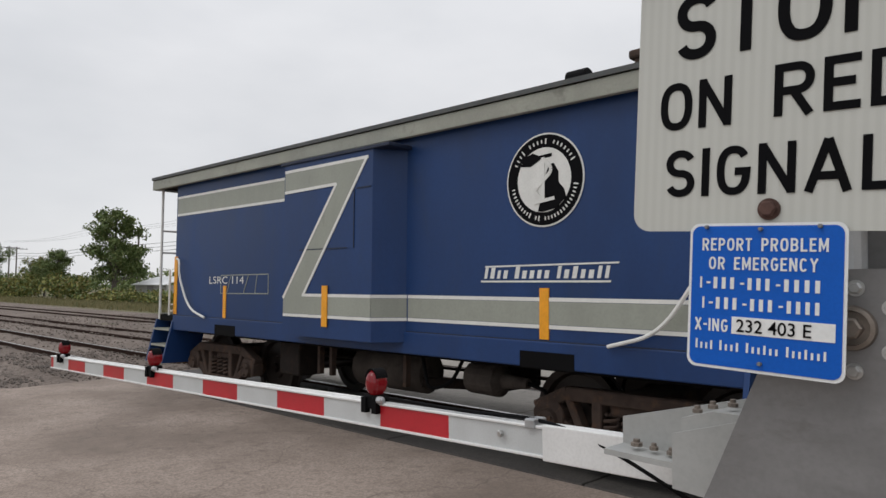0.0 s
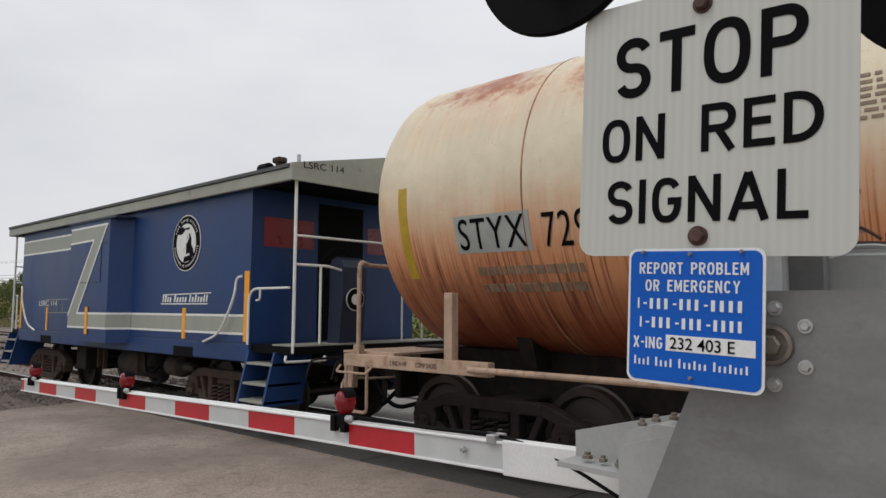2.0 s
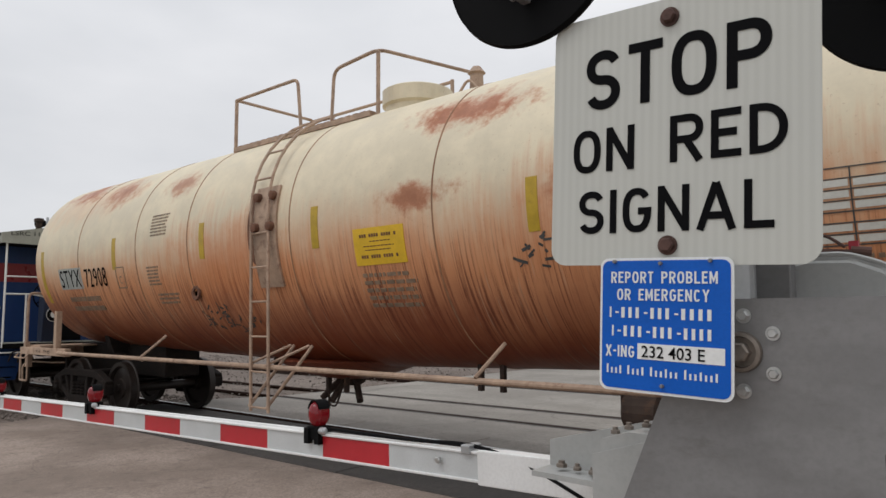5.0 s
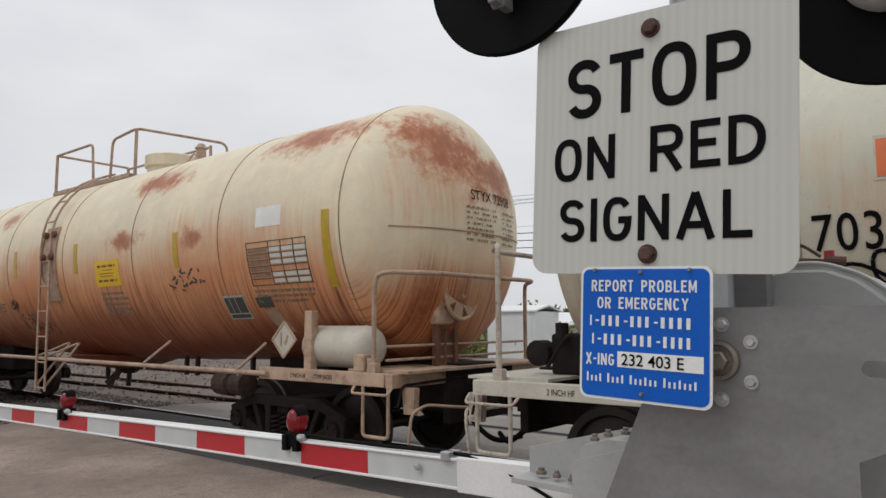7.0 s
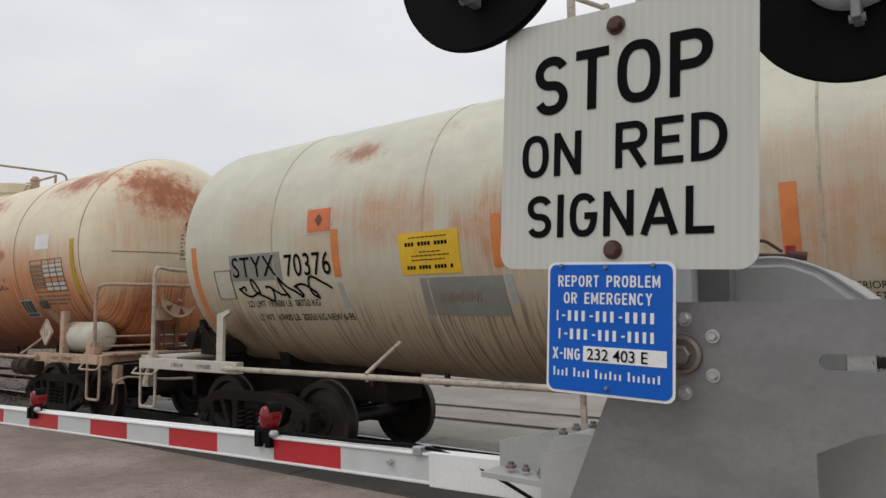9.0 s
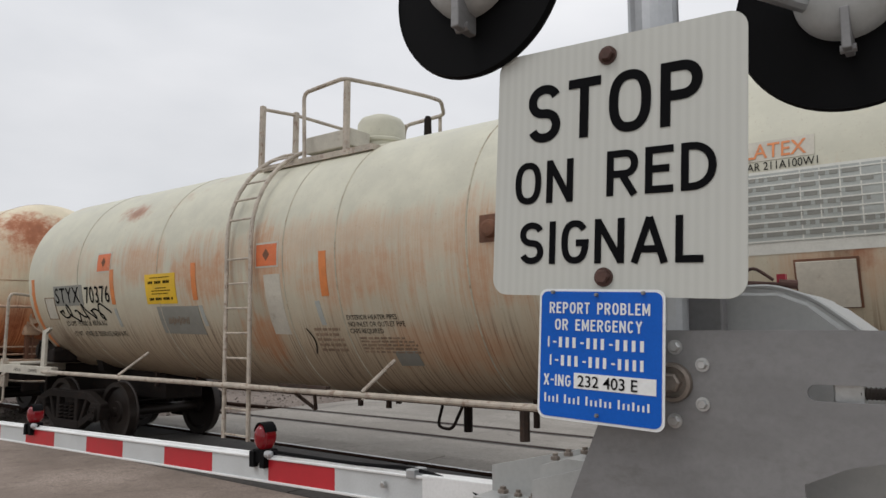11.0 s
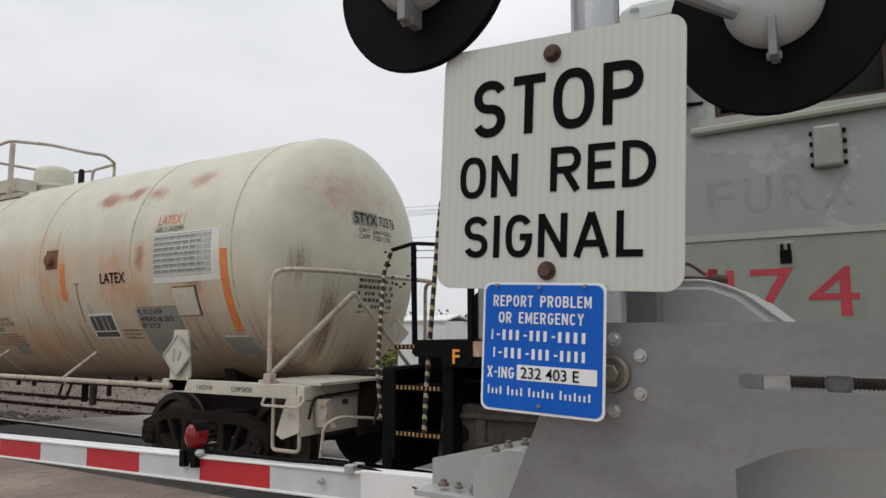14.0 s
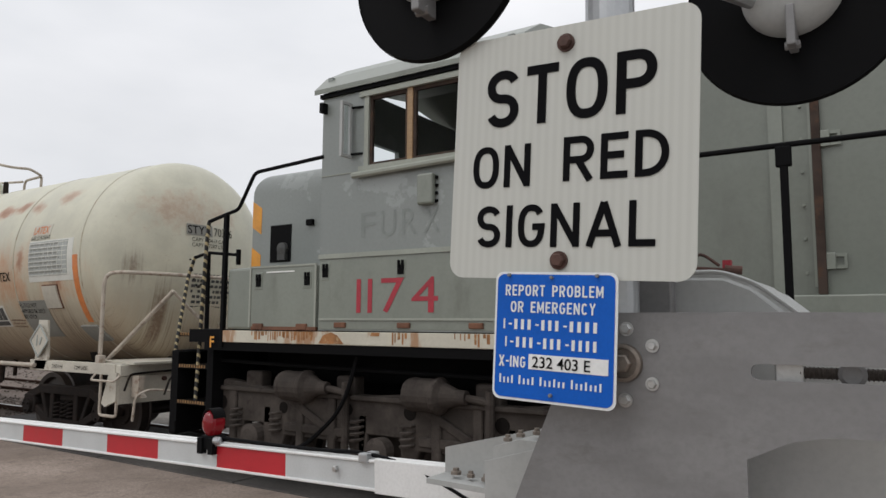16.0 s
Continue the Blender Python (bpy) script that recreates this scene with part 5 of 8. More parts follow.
def tank_car_rusty():
    xl, xr, c, r = 0.69, 15.0, 2.77, 1.5
    car = thing("tank_car", (7.74, CY, 0), "rust-streaked cream tank car on four-wheel bogies", "tank car", "cars of the train")
    tank = tank_shell(car, xl, xr, c, r, (0.58, 0.84), "tank1", (2.5, 4.55, 6.05, 8.35, 10.6, 12.75, xr - 0.02))
    sl, sr = 0.0, 15.74
    tank_frame(car, sl, sr, c, r, "sill1", "pipe1", False)
    rng = random.Random(12)
    # tapes
    for x, z0, z1, w in ((0.9, 1.92, 2.86, 0.12), (3.76, 2.40, 2.90, 0.12), (6.36, 2.42, 2.91, 0.12), (8.75, 2.4, 2.88, 0.12), (11.7, 2.35, 2.83, 0.12), (14.7, 2.0, 2.84, 0.13)):
        part("reflective_tape", slab(B(), x, x + w, z0, z1, c, r), "tag_old", tank)
    part("number_panel", slab(B(), 1.66, 2.56, 2.14, 2.50, c, r, 0.004), "stencil", tank)
    part("reporting_mark", on_tank(shift(text_bm("STYX", 0.80, 0.30, 0.003, cuts=3, spacing=1.12), 1.71, -0.0, 2.17), c, r, 0.008), "ink", tank)
    part("car_number", on_tank(shift(text_bm("72908", 0.80, 0.31, 0.0, cuts=3, spacing=1.1), 2.70, 0, 2.15), c, r, 0.008), "ink", tank)
    part("capacity_text", bars_on_tank(1.85, 3.2, 1.72, 2.04, 2, c, r, rng), "ink_faint", tank)
    bm = B()
    for a in ((3.84, 4.12, 2.42, 2.435), (3.84, 4.12, 2.10, 2.115)):
        slab(bm, a[0], a[1], a[2], a[3], c, r, 0.006, 0, 1)
    for x in (3.84, 4.106):
        slab(bm, x, x + 0.014, 2.10, 2.43, c, r, 0.006, 0, 3)
    part("plate_box", bm, "ink_faint", tank)
    part("plate_letter", on_tank(shift(text_bm("C", 0.08, 0.12), 3.94, 0, 2.17), c, r, 0.007), "ink_faint", tank)
    part("stencil_text", bars_on_tank(5.0, 5.5, 2.82, 3.16, 7, c, r, rng), "ink_faint", tank)
    part("stencil_text", bars_on_tank(4.85, 5.2, 2.1, 2.4, 6, c, r, rng), "ink_faint", tank)
    part("stencil_text", bars_on_tank(5.0, 5.6, 1.82, 2.0, 3, c, r, rng), "ink_faint", tank)
    bm = lathe(B(), [(-0.02, 0.11), (-0.05, 0.1), (-0.05, 0.06), (-0.02, 0.05)], (6.10, CY - r * 0.885, 1.97), "y", 20)
    part("boss", bm, "rustpatch", tank)
    # dark graffiti smears
    bm = B()
    for x0_, x1_, z0_, z1_, n_ in ((5.95, 6.75, 1.45, 1.78, 34), (6.7, 7.3, 1.42, 1.6, 16), (11.5, 12.4, 2.02, 2.3, 26)):
        for k in range(n_):
            x, z, q = rng.uniform(x0_, x1_), rng.uniform(z0_, z1_), rng.uniform(0, 3.1)
            w = rng.uniform(0.04, 0.13)
            bar2d(bm, (x, z), (x + w * math.cos(q), z + w * 0.6 * math.sin(q)), rng.uniform(0.012, 0.03), 0, 0.002)
    on_tank(bm, c, r, 0.006)
    part("graffiti", bm, "patch_dark", tank)
    # yellow emergency notice, its writing as bars
    nt = part("notice", slab(B(), 9.45, 10.2, 2.17, 2.56, c, r, 0.006), "yellow", tank)
    bm = B()
    for z, h, a, b in ((2.46, 0.034, 9.55, 10.10), (2.41, 0.01, 9.7, 10.0), (2.36, 0.01, 9.6, 10.05), (2.32, 0.01, 9.62, 10.0), (2.24, 0.034, 9.55, 10.10)):
        n = max(3, round((b - a) / (h * 1.1)))
        for k in range(n):
            if k % 5 != 3:
                slab(bm, a + k * (b - a) / n, a + (k + 0.7) * (b - a) / n, z, z + h, c, r, 0.009, 0, 1)
    part("notice_bar", bm, "rustpatch", nt)
    part("stencil_text", bars_on_tank(9.5, 10.3, 1.7, 2.1, 5, c, r, rng), "ink_faint", tank)
    part("fresh_patch", slab(B(), 13.53, 14.0, 2.74, 2.98, c, r, 0.004), "white", tank)
    # test table
    bm = B()
    for k in range(8):
        z = 2.06 + k * 0.072
        slab(bm, 13.33, 14.43, z, z + 0.008, c, r, 0.006, 0, 1)
    for x in (13.33, 13.75, 13.98, 14.2, 14.42):
        slab(bm, x, x + 0.009, 2.06, 2.57, c, r, 0.0065, 0, 3)
    tb = part("test_table", bm, "patch_dark", tank)
    bm = B()
    for k in (1, 2, 3, 4, 5):
        slab(bm, 13.36, 13.72, 2.085 + k * 0.072, 2.12 + k * 0.072, c, r, 0.0055, 0, 1)
    part("table_text", bm, "ink_faint", tb)
    bm = B()
    for x in (13.77, 14.0, 14.22):
        for k in (0, 1, 3, 4, 5):
            slab(bm, x, x + 0.19, 2.085 + k * 0.072, 2.13 + k * 0.072, c, r, 0.0055, 0, 1)
    part("table_cell", bm, "cream_patch", tb)
    part("stencil_text", bars_on_tank(13.33, 14.5, 1.84, 2.02, 3, c, r, rng), "ink_faint", tank)
    pb = part("placard_board", slab(B(), 12.62, 13.05, 1.66, 1.95, c, r, 0.005), "stencil", tank)
    part("placard_panel", slab(B(), 12.64, 13.03, 1.74, 1.93, c, r, 0.009), "patch_dark", pb)
    part("placard_panel", slab(B(), 12.64, 13.03, 1.68, 1.72, c, r, 0.009, 0, 1), "patch_dark", pb)
    for x in (12.74, 12.86):
        part("placard_line", slab(B(), x, x + 0.01, 1.745, 1.925, c, r, 0.012, 0, 2), "stencil", pb)
    part("dark_panel", slab(B(), 13.28, 13.58, 1.80, 1.92, c, r, 0.006), "patch_dark", tank)
    part("bare_strip", slab(B(), 13.42, 13.68, 1.5, 1.77, c, r, 0.005, -0.06), "sill1", tank)
    # rust patch with lugs behind the ladder
    bm = B()
    prism(bm, [(7.62 + 0.11 * math.cos(a), 2.70 + 0.42 * math.sin(a)) for a in (k * math.pi / 16 for k in range(32))], -0.003, 0.0)
    for k in range(7):
        bmesh.ops.bisect_plane(bm, geom=list(bm.verts) + list(bm.edges) + list(bm.faces), plane_co=(0, 0, 2.3 + k * 0.12), plane_no=(0, 0, 1))
    part("rust_patch", on_tank(bm, c, r, 0.004), "rustpatch", tank)
    bm = slab(B(), 7.66, 8.12, 2.0, 3.22, c, r, 0.03)
    lp = part("ladder_backing", bm, "pipe1", tank)
    for x in (7.74, 8.04):
        for z in (2.72, 3.1):
            yy = CY - math.sqrt(r * r - (z - c) ** 2)
            part("lug", lathe(B(), [(-0.07, 0.02), (-0.06, 0.055), (0.0, 0.06)], (x, yy - 0.03, z), "y", 12), "rustpatch", lp)
    ladder_over(car, 7.67, 8.02, c, r, 0.5, "pipe1", 0.06)
    bm = B()
    for x in (7.67, 8.02):
        rod(bm, (x + 0.03, 5.04, 0.55), (x + 0.40, 5.42, 1.28), 0.02, 6)
        rod(bm, (x, 5.04, 1.05), (x + 0.34, 5.42, 1.28), 0.018, 6)
    part("ladder_brace", bm, "pipe1", car)
    # top platform
    bm = bx(5.95, 8.9, 5.88, 6.45, 4.10, 4.17)
    pf = part("platform", bm, "pipe1", car)
    bm = B()
    for k in range(20):
        box(bm, 6.05 + k * 0.14, 6.14 + k * 0.14, 5.9, 6.43, 4.172, 4.185)
    part("tread", bm, "rustpatch", pf)
    bm = B()
    for y in (5.95, 7.4):
        zb = c + math.sqrt(r * r - (y - CY) ** 2)
        rod(bm, (5.9, y, zb - 0.05), (5.9, y, 4.93), 0.028, 8)
        rod(bm, (8.98, y, zb - 0.05), (8.98, y, 4.93), 0.028, 8)
    rod(bm, (5.9, 5.95, 4.93), (5.9, 7.4, 4.93), 0.024, 8)
    tube(bm, bend([(5.9, 5.95, 4.93), (7.38, 5.95, 4.93), (7.48, 5.95, 4.1)], 0.1), 0.024, 8)
    tube(bm, bend([(8.1, 5.95, 4.1), (8.15, 5.95, 4.88), (8.98, 5.95, 4.95), (9.5, 7.4, 4.88), (9.4, 7.5, 4.2)], 0.14), 0.024, 8)
    rod(bm, (5.9, 7.4, 4.9), (8.98, 7.4, 4.9), 0.024, 8)
    part("platform_railing", bm, "pipe1", car)
    bm = lathe(B(), [(3.9, 0.42), (4.3, 0.42), (4.33, 0.46), (4.52, 0.46), (4.55, 0.4)], (9.05, CY, 0), "z", 28)
    part("manway", bm, "tank1", car)
    bm = B()
    lathe(bm, [(4.2, 0.09), (4.5, 0.08), (4.52, 0.11), (4.6, 0.05)], (10.1, CY - 0.1, 0), "z", 12)
    tube(bm, bend([(9.95, CY - 0.3, 4.2), (10.05, CY - 0.2, 4.45), (10.3, CY - 0.25, 4.2)], 0.1), 0.018, 6)
    part("safety_valve", bm, "pipe1", car)
    # braces, hanger stubs, bottom outlet
    for x, ln in ((4.95, 0.25), (11.15, 0.32), (13.3, 0.32)):
        strut(car, x, ln, c, r, "pipe1")
    bm = bx(1.52, 1.63, 5.14, 5.24, 1.05, 1.76, bevel=0.01)
    part("sill_post", bm, "sill1", car)
    bm = bx(14.38, 14.5, 5.16, 5.26, 1.05, 1.74, bevel=0.01)
    part("sill_post", bm, "sill1", car)
    for x, z in ((6.6, 0.75), (6.95, 0.75), (7.75, 0.55), (8.1, 0.55), (10.3, 0.7), (10.6, 0.7), (12.0, 0.62)):
        part("pipe_hanger", bx(x, x + 0.05, 6.2, 6.26, z + 0.1, 1.33), "under_rust", car)
    part("hanger_bar", bx(6.58, 7.05, 6.2, 6.26, 0.82, 0.87), "under_rust", car)
    bm = B()
    lathe(bm, [(0.70, 0.1), (0.74, 0.16), (0.85, 0.2), (1.0, 0.22)], (7.85, CY, 0), "z", 20)
    for dx, dy in ((-0.35, -0.25), (0.35, -0.2), (0.02, -0.4)):
        rod(bm, (7.85 + dx * 0.4, CY + dy * 0.4, 0.78), (7.85 + dx, CY + dy, 0.52), 0.045, 8)
    tube(bm, bend([(7.72, CY - 0.3, 0.78), (7.75, CY - 0.35, 0.46), (7.9, CY - 0.35, 0.44), (7.98, CY - 0.3, 0.74)], 0.08), 0.014, 6)
    part("bottom_outlet", bm, "under_rust", car)
    bm = lathe(B(), [(0.80, 0.02), (0.80, 0.28), (0.84, 0.5), (0.93, 0.8), (1.06, 1.05)], (7.85, CY, 0), "z", 32)
    part("sump", bm, "tank1", tank, smooth=True)
    bm = rod(B(), (2.6, CY + 0.4, 0.82), (13.2, CY + 0.4, 0.82), 0.03, 8)
    part("brake_pipe", bm, "under", car)
    bm = lathe(B(), [(12.45, 0.05), (12.47, 0.15), (12.75, 0.16), (12.78, 0.1), (12.8, 0.14), (13.05, 0.15), (13.08, 0.05)], (0, 5.4, 0.84), "x", 16)
    part("brake_cylinder", bm, "under_rust", car)
    # air reservoir, placard, brake stand at the far end
    bm = lathe(B(), [(14.2, 0.03), (14.215, 0.12), (14.25, 0.19), (14.31, 0.225), (14.36, 0.23), (14.375, 0.234), (14.39, 0.23), (15.06, 0.23), (15.075, 0.234), (15.09, 0.23), (15.15, 0.225), (15.21, 0.19), (15.245, 0.12), (15.26, 0.03)], (0, 5.43, 1.345), "x", 28)
    part("air_reservoir", bm, "sill2", car, smooth=True)
    pc = placard(car, 14.16, 5.08, 1.42, 0.20, "sill1")
    bm = B()
    box(bm, 15.12, 15.28, 5.2, 5.34, 1.1, 1.28, bevel=0.015)
    box(bm, 15.32, 15.42, 5.2, 5.3, 1.1, 1.24, bevel=0.01)
    part("valve_block", bm, "sill1", car)
    bm = B()
    for y in (6.08, 6.40):
        box(bm, 15.46, 15.54, y, y + 0.07, 1.08, 1.9, bevel=0.01)
    box(bm, 15.47, 15.5, 6.1, 6.45, 1.1, 1.6)
    bs = part("brake_stand", bm, "rustpatch", car)
    bm = box(B(), 15.42, 15.60, 6.02, 6.34, 1.58, 2.0, bevel=0.05)
    lathe(bm, [(-0.03, 0.07), (0.0, 0.09), (0.2, 0.09), (0.22, 0.06)], (15.40, 6.12, 1.86), "x", 14)
    part("gear_case", bm, "sill1", bs)
    bm = B()
    wy, wz = 6.38, 1.93
    tube(bm, [(15.66, wy + 0.29 * math.cos(a), wz + 0.29 * math.sin(a)) for a in (k * math.pi / 16 for k in range(33))], 0.025, 7)
    for k in range(6):
        a = k * math.pi / 3 + 0.2
        u, v = Vector((0, math.cos(a), math.sin(a))), Vector((0, -math.sin(a), math.cos(a)))
        mid = Vector((15.65, wy, wz))
        quad = [mid + u * 0.05 - v * 0.06, mid + u * 0.28 - v * 0.085, mid + u * 0.28 + v * 0.085, mid + u * 0.05 + v * 0.06]
        back, front = [bm.verts.new(p) for p in quad], [bm.verts.new(p + Vector((0.014, 0, 0))) for p in quad]
        bm.faces.new(front)
        bm.faces.new(back[::-1])
        for j in range(4):
            bm.faces.new((back[j], back[(j + 1) % 4], front[(j + 1) % 4], front[j]))
    bmesh.ops.recalc_face_normals(bm, faces=bm.faces)
    lathe(bm, [(15.5, 0.06), (15.68, 0.07), (15.70, 0.05)], (0, wy, wz), "x", 12)
    part("brake_wheel", bm, "sill1", bs, "pressed steel brake wheel with peeling cream paint")
    bm = B()
    for k in range(14):
        lathe(bm, [(-0.008, 0.016), (0.008, 0.016)], (15.56, 6.2, 1.56 - k * 0.032), "y" if k % 2 else "x", 8)
    part("brake_chain", bm, "rustpatch", bs)
    bm = B()
    tube(bm, bend([(15.5, 5.3, 1.36), (15.5, 6.0, 1.36), (15.5, 7.9, 1.36)], 0.05), 0.016, 6)
    tube(bm, bend([(15.5, 5.3, 1.22), (15.5, 7.9, 1.22)], 0.05), 0.016, 6)
    part("end_bar", bm, "pipe1", car)
    # writing on the dished end, and its horizontal seam
    def on_head(bm2):
        for v in bm2.verts:
            y, z = v.co.x, v.co.z
            q = min(0.98, ((y - CY) ** 2 + (z - c) ** 2) / (r * r))
            v.co = Vector((xr + 0.84 * math.sqrt(1 - q) + 0.012, y, z))
        return bm2
    part("reporting_mark", on_head(shift(text_bm("STYX 72908", 0.85, 0.12, cuts=1), 6.35, 0, 3.0)), "ink", tank)
    bm = B()
    for k in range(7):
        for a, b in ((6.27, 6.85), (7.0, 7.4)):
            z, y = 2.9 - k * 0.062, a
            while y < b - 0.05:
                w = 0.02 + rng.random() * 0.05
                bm.faces.new([bm.verts.new(p) for p in ((y, 0, z), (y + w, 0, z), (y + w, 0, z + 0.024), (y, 0, z + 0.024))])
                y += w + 0.02 + (0.05 if rng.random() < 0.25 else 0)
    part("capacity_text", on_head(bm), "ink_faint", tank)
    bm = B()
    for k in range(24):
        y = 5.35 + k * 0.1
        bm.faces.new([bm.verts.new((yy, 0, zz)) for yy, zz in ((y, 2.615), (y + 0.1, 2.615), (y + 0.1, 2.63), (y, 2.63))])
    part("head_seam", on_head(bm), "seam1", tank)
    end_rails(car, sl, -1, "pipe1", 2.13, 0.22)
    end_rails(car, sr, 1, "pipe1", 2.13, 0.28)
    for x, d in ((sl - 0.35, -1), (sr + 0.11, 1)):
        coupler(car, x, d)
    for xt in (1.83, 13.65):
        truck(car, xt, 1.12)
    return car


def placard(car, x, y, z, s, back):
    """A diamond placard holder on a plate."""
    bm = B()
    prism(bm, [(x - s, z), (x, z - s), (x + s, z), (x, z + s)], y - 0.02, y)
    p = part("placard_holder", bm, "sill2", car, "cream diamond placard holder")
    bm = B()
    for a, b in (((x - s, z), (x, z + s)), ((x, z + s), (x + s, z)), ((x + s, z), (x, z - s)), ((x, z - s), (x - s, z))):
        bar2d(bm, a, b, 0.022, y - 0.03, y - 0.018)
    bar2d(bm, (x - 0.05, z - 0.07), (x - 0.05, z + 0.08), 0.012, y - 0.03, y - 0.018)
    bar2d(bm, (x + 0.02, z - 0.05), (x + 0.06, z + 0.05), 0.03, y - 0.03, y - 0.018)
    part("placard_frame", bm, back, p)
    return p


def tank_car_pale():
    xl, xr, c, r = 17.68, 30.62, 2.56, 1.41
    car = thing("tank_car", (24.1, CY, 0), "pale cream tank car with orange marks and graffiti", "tank car", "cars of the train")
    tank = tank_shell(car, xl, xr, c, r, (0.58, 0.58), "tank2", (19.3, 21.5, 24.06, 24.9, 26.6, 28.55, 30.3))
    sl, sr = 16.70, 31.45
    tank_frame(car, sl, sr, c, r, "sill2", "pipe2", True)
    rng = random.Random(33)
    for x, z0, z1, w in ((17.74, 1.32, 2.5, 0.1), (20.26, 2.04, 2.54, 0.1), (22.28, 2.05, 2.52, 0.1), (24.65, 2.03, 2.51, 0.11), (27.07, 2.02, 2.50, 0.11), (30.12, 1.62, 2.52, 0.12)):
        part("reflective_tape", slab(B(), x, x + w, z0, z1, c, r), "tag_orange", tank)
    for x in (20.3, 22.4, 24.55, 27.6):
        part("tape_ghost", slab(B(), x, x + 0.07, 1.72, 1.98, c, r, 0.004, -0.03), "stencil", tank)
    part("number_panel", slab(B(), 18.5, 19.42, 2.05, 2.36, c, r, 0.004), "patch", tank)
    part("reporting_mark", on_tank(shift(text_bm("STYX", 0.78, 0.24, 0.003, cuts=3, spacing=1.12), 18.55, 0, 2.09), c, r, 0.008), "ink", tank)
    part("car_number", on_tank(shift(text_bm("70376", 0.72, 0.25, 0.004, cuts=3, spacing=1.08), 19.5, 0, 2.07), c, r, 0.008), "ink", tank)
    part("capacity_text", on_tank(shift(text_bm("LD LMT 195600 LB  88750 KG", 1.25, 0.075, cuts=1), 18.68, 0, 1.74), c, r, 0.008), "ink", tank)
    part("capacity_text", on_tank(shift(text_bm("LT WT   67400 LB  30550 KG NEW 6-95", 1.6, 0.075, cuts=1), 18.78, 0, 1.58), c, r, 0.008), "ink", tank)
    # scrawled loops of graffiti
    bm = B()
    pts = []
    for k in range(90):
        a = k * 0.42
        pts.append((18.6 + k * 0.0165 + 0.12 * math.cos(a), 1.93 + (0.05 + 0.07 * (k // 15 % 2)) * math.sin(a * 0.93) + 0.02 * math.sin(k)))
    for p, q in zip(pts, pts[1:]):
        bar2d(bm, p, q, 0.026, 0, 0.002)
    part("graffiti", on_tank(bm, c, r, 0.009), "ink", tank)
    bm = B()
    for a in ((18.17, 18.5, 1.85, 1.862), (18.17, 18.5, 2.18, 2.192)):
        slab(bm, a[0], a[1], a[2], a[3], c, r, 0.01, 0, 1)
    for x in (18.17, 18.49):
        slab(bm, x, x + 0.012, 1.85, 2.19, c, r, 0.01, 0, 3)
    part("hatch_frame", bm, "ink_faint", tank)
    part("fresh_patch", slab(B(), 18.19, 18.48, 1.86, 2.18, c, r, 0.007), "sill2", tank)
    for x, z in ((19.9, 2.53), (23.6, 2.40)):
        pl = part("decal_frame", slab(B(), x - 0.015, x + 0.385, z - 0.02, z + 0.275, c, r, 0.004), "sill2", tank)
        part("decal", slab(B(), x, x + 0.36, z, z + 0.25, c, r, 0.007), "orange", pl)
        bm = B()
        prism(bm, [(x + 0.12, z + 0.13), (x + 0.18, z + 0.06), (x + 0.24, z + 0.13), (x + 0.18, z + 0.2)], 0, 0.002)
        part("decal_mark", on_tank(bm, c, r, 0.011), "rustpatch", pl)
    nt = part("notice", slab(B(), 21.2, 21.92, 2.02, 2.42, c, r, 0.006), "yellow", tank)
    bm = B()
    for z, h, a, b in ((2.365, 0.01, 21.33, 21.79), (2.29, 0.036, 21.28, 21.84), (2.225, 0.01, 21.45, 21.7), (2.19, 0.01, 21.35, 21.8), (2.15, 0.01, 21.35, 21.75), (2.07, 0.034, 21.28, 21.84)):
        n = max(3, round((b - a) / (h * 1.1)))
        for k in range(n):
            if k % 5 != 3:
                slab(bm, a + k * (b - a) / n, a + (k + 0.7) * (b - a) / n, z, z + h, c, r, 0.009, 0, 1)
    part("notice_bar", bm, "ink", nt)
    part("overspray", slab(B(), 21.4, 22.35, 1.62, 1.98, c, r, 0.004), "patch", tank)
    bm = B()
    for k in range(14):
        a = rng.random() * 0.5
        bar2d(bm, (21.6 + k * 0.035, 1.72 + a * 0.1), (21.63 + k * 0.035, 1.86 - a * 0.1), 0.012, 0, 0.002)
    part("graffiti", on_tank(bm, c, r, 0.009), "ink_faint", tank)
    part("overspray", slab(B(), 23.72, 24.0, 1.62, 2.3, c, r, 0.004), "sill2", tank)
    # notes beside the ladder, arrow
    part("stencil_text", on_tank(shift(text_bm("EXTERIOR HEATER PIPES\nNO INLET OR OUTLET PIPE\nCAPS REQUIRED", 0.78, 0.2, cuts=2), 24.95, 0, 1.62), c, r, 0.007), "ink", tank)
    part("stencil_text", bars_on_tank(25.05, 25.85, 1.42, 1.6, 5, c, r, rng), "ink_faint", tank)
    part("stencil_text", bars_on_tank(24.4, 24.85, 1.42, 1.7, 5, c, r, rng), "ink_faint", tank)
    bm = B()
    pts = [(24.28 + 0.07 * math.sin(a), 1.68 - a * 0.09) for a in (k * 0.31 for k in range(11))]
    for p, q in zip(pts, pts[1:]):
        bar2d(bm, p, q, 0.015, 0, 0.002)
    part("arrow", on_tank(bm, c, r, 0.008), "ink", tank)
    part("overspray", slab(B(), 25.45, 25.75, 1.3, 1.45, c, r, 0.005), "patch", tank)
    # rusty boss
    part("rust_patch", slab(B(), 26.75, 27.02, 2.44, 2.69, c, r, 0.005), "rustpatch", tank)
    part("boss", lathe(B(), [(-0.07, 0.05), (-0.06, 0.075), (0.0, 0.085)], (26.87, CY - r - 0.0, 2.56), "y", 16), "rustpatch", tank)
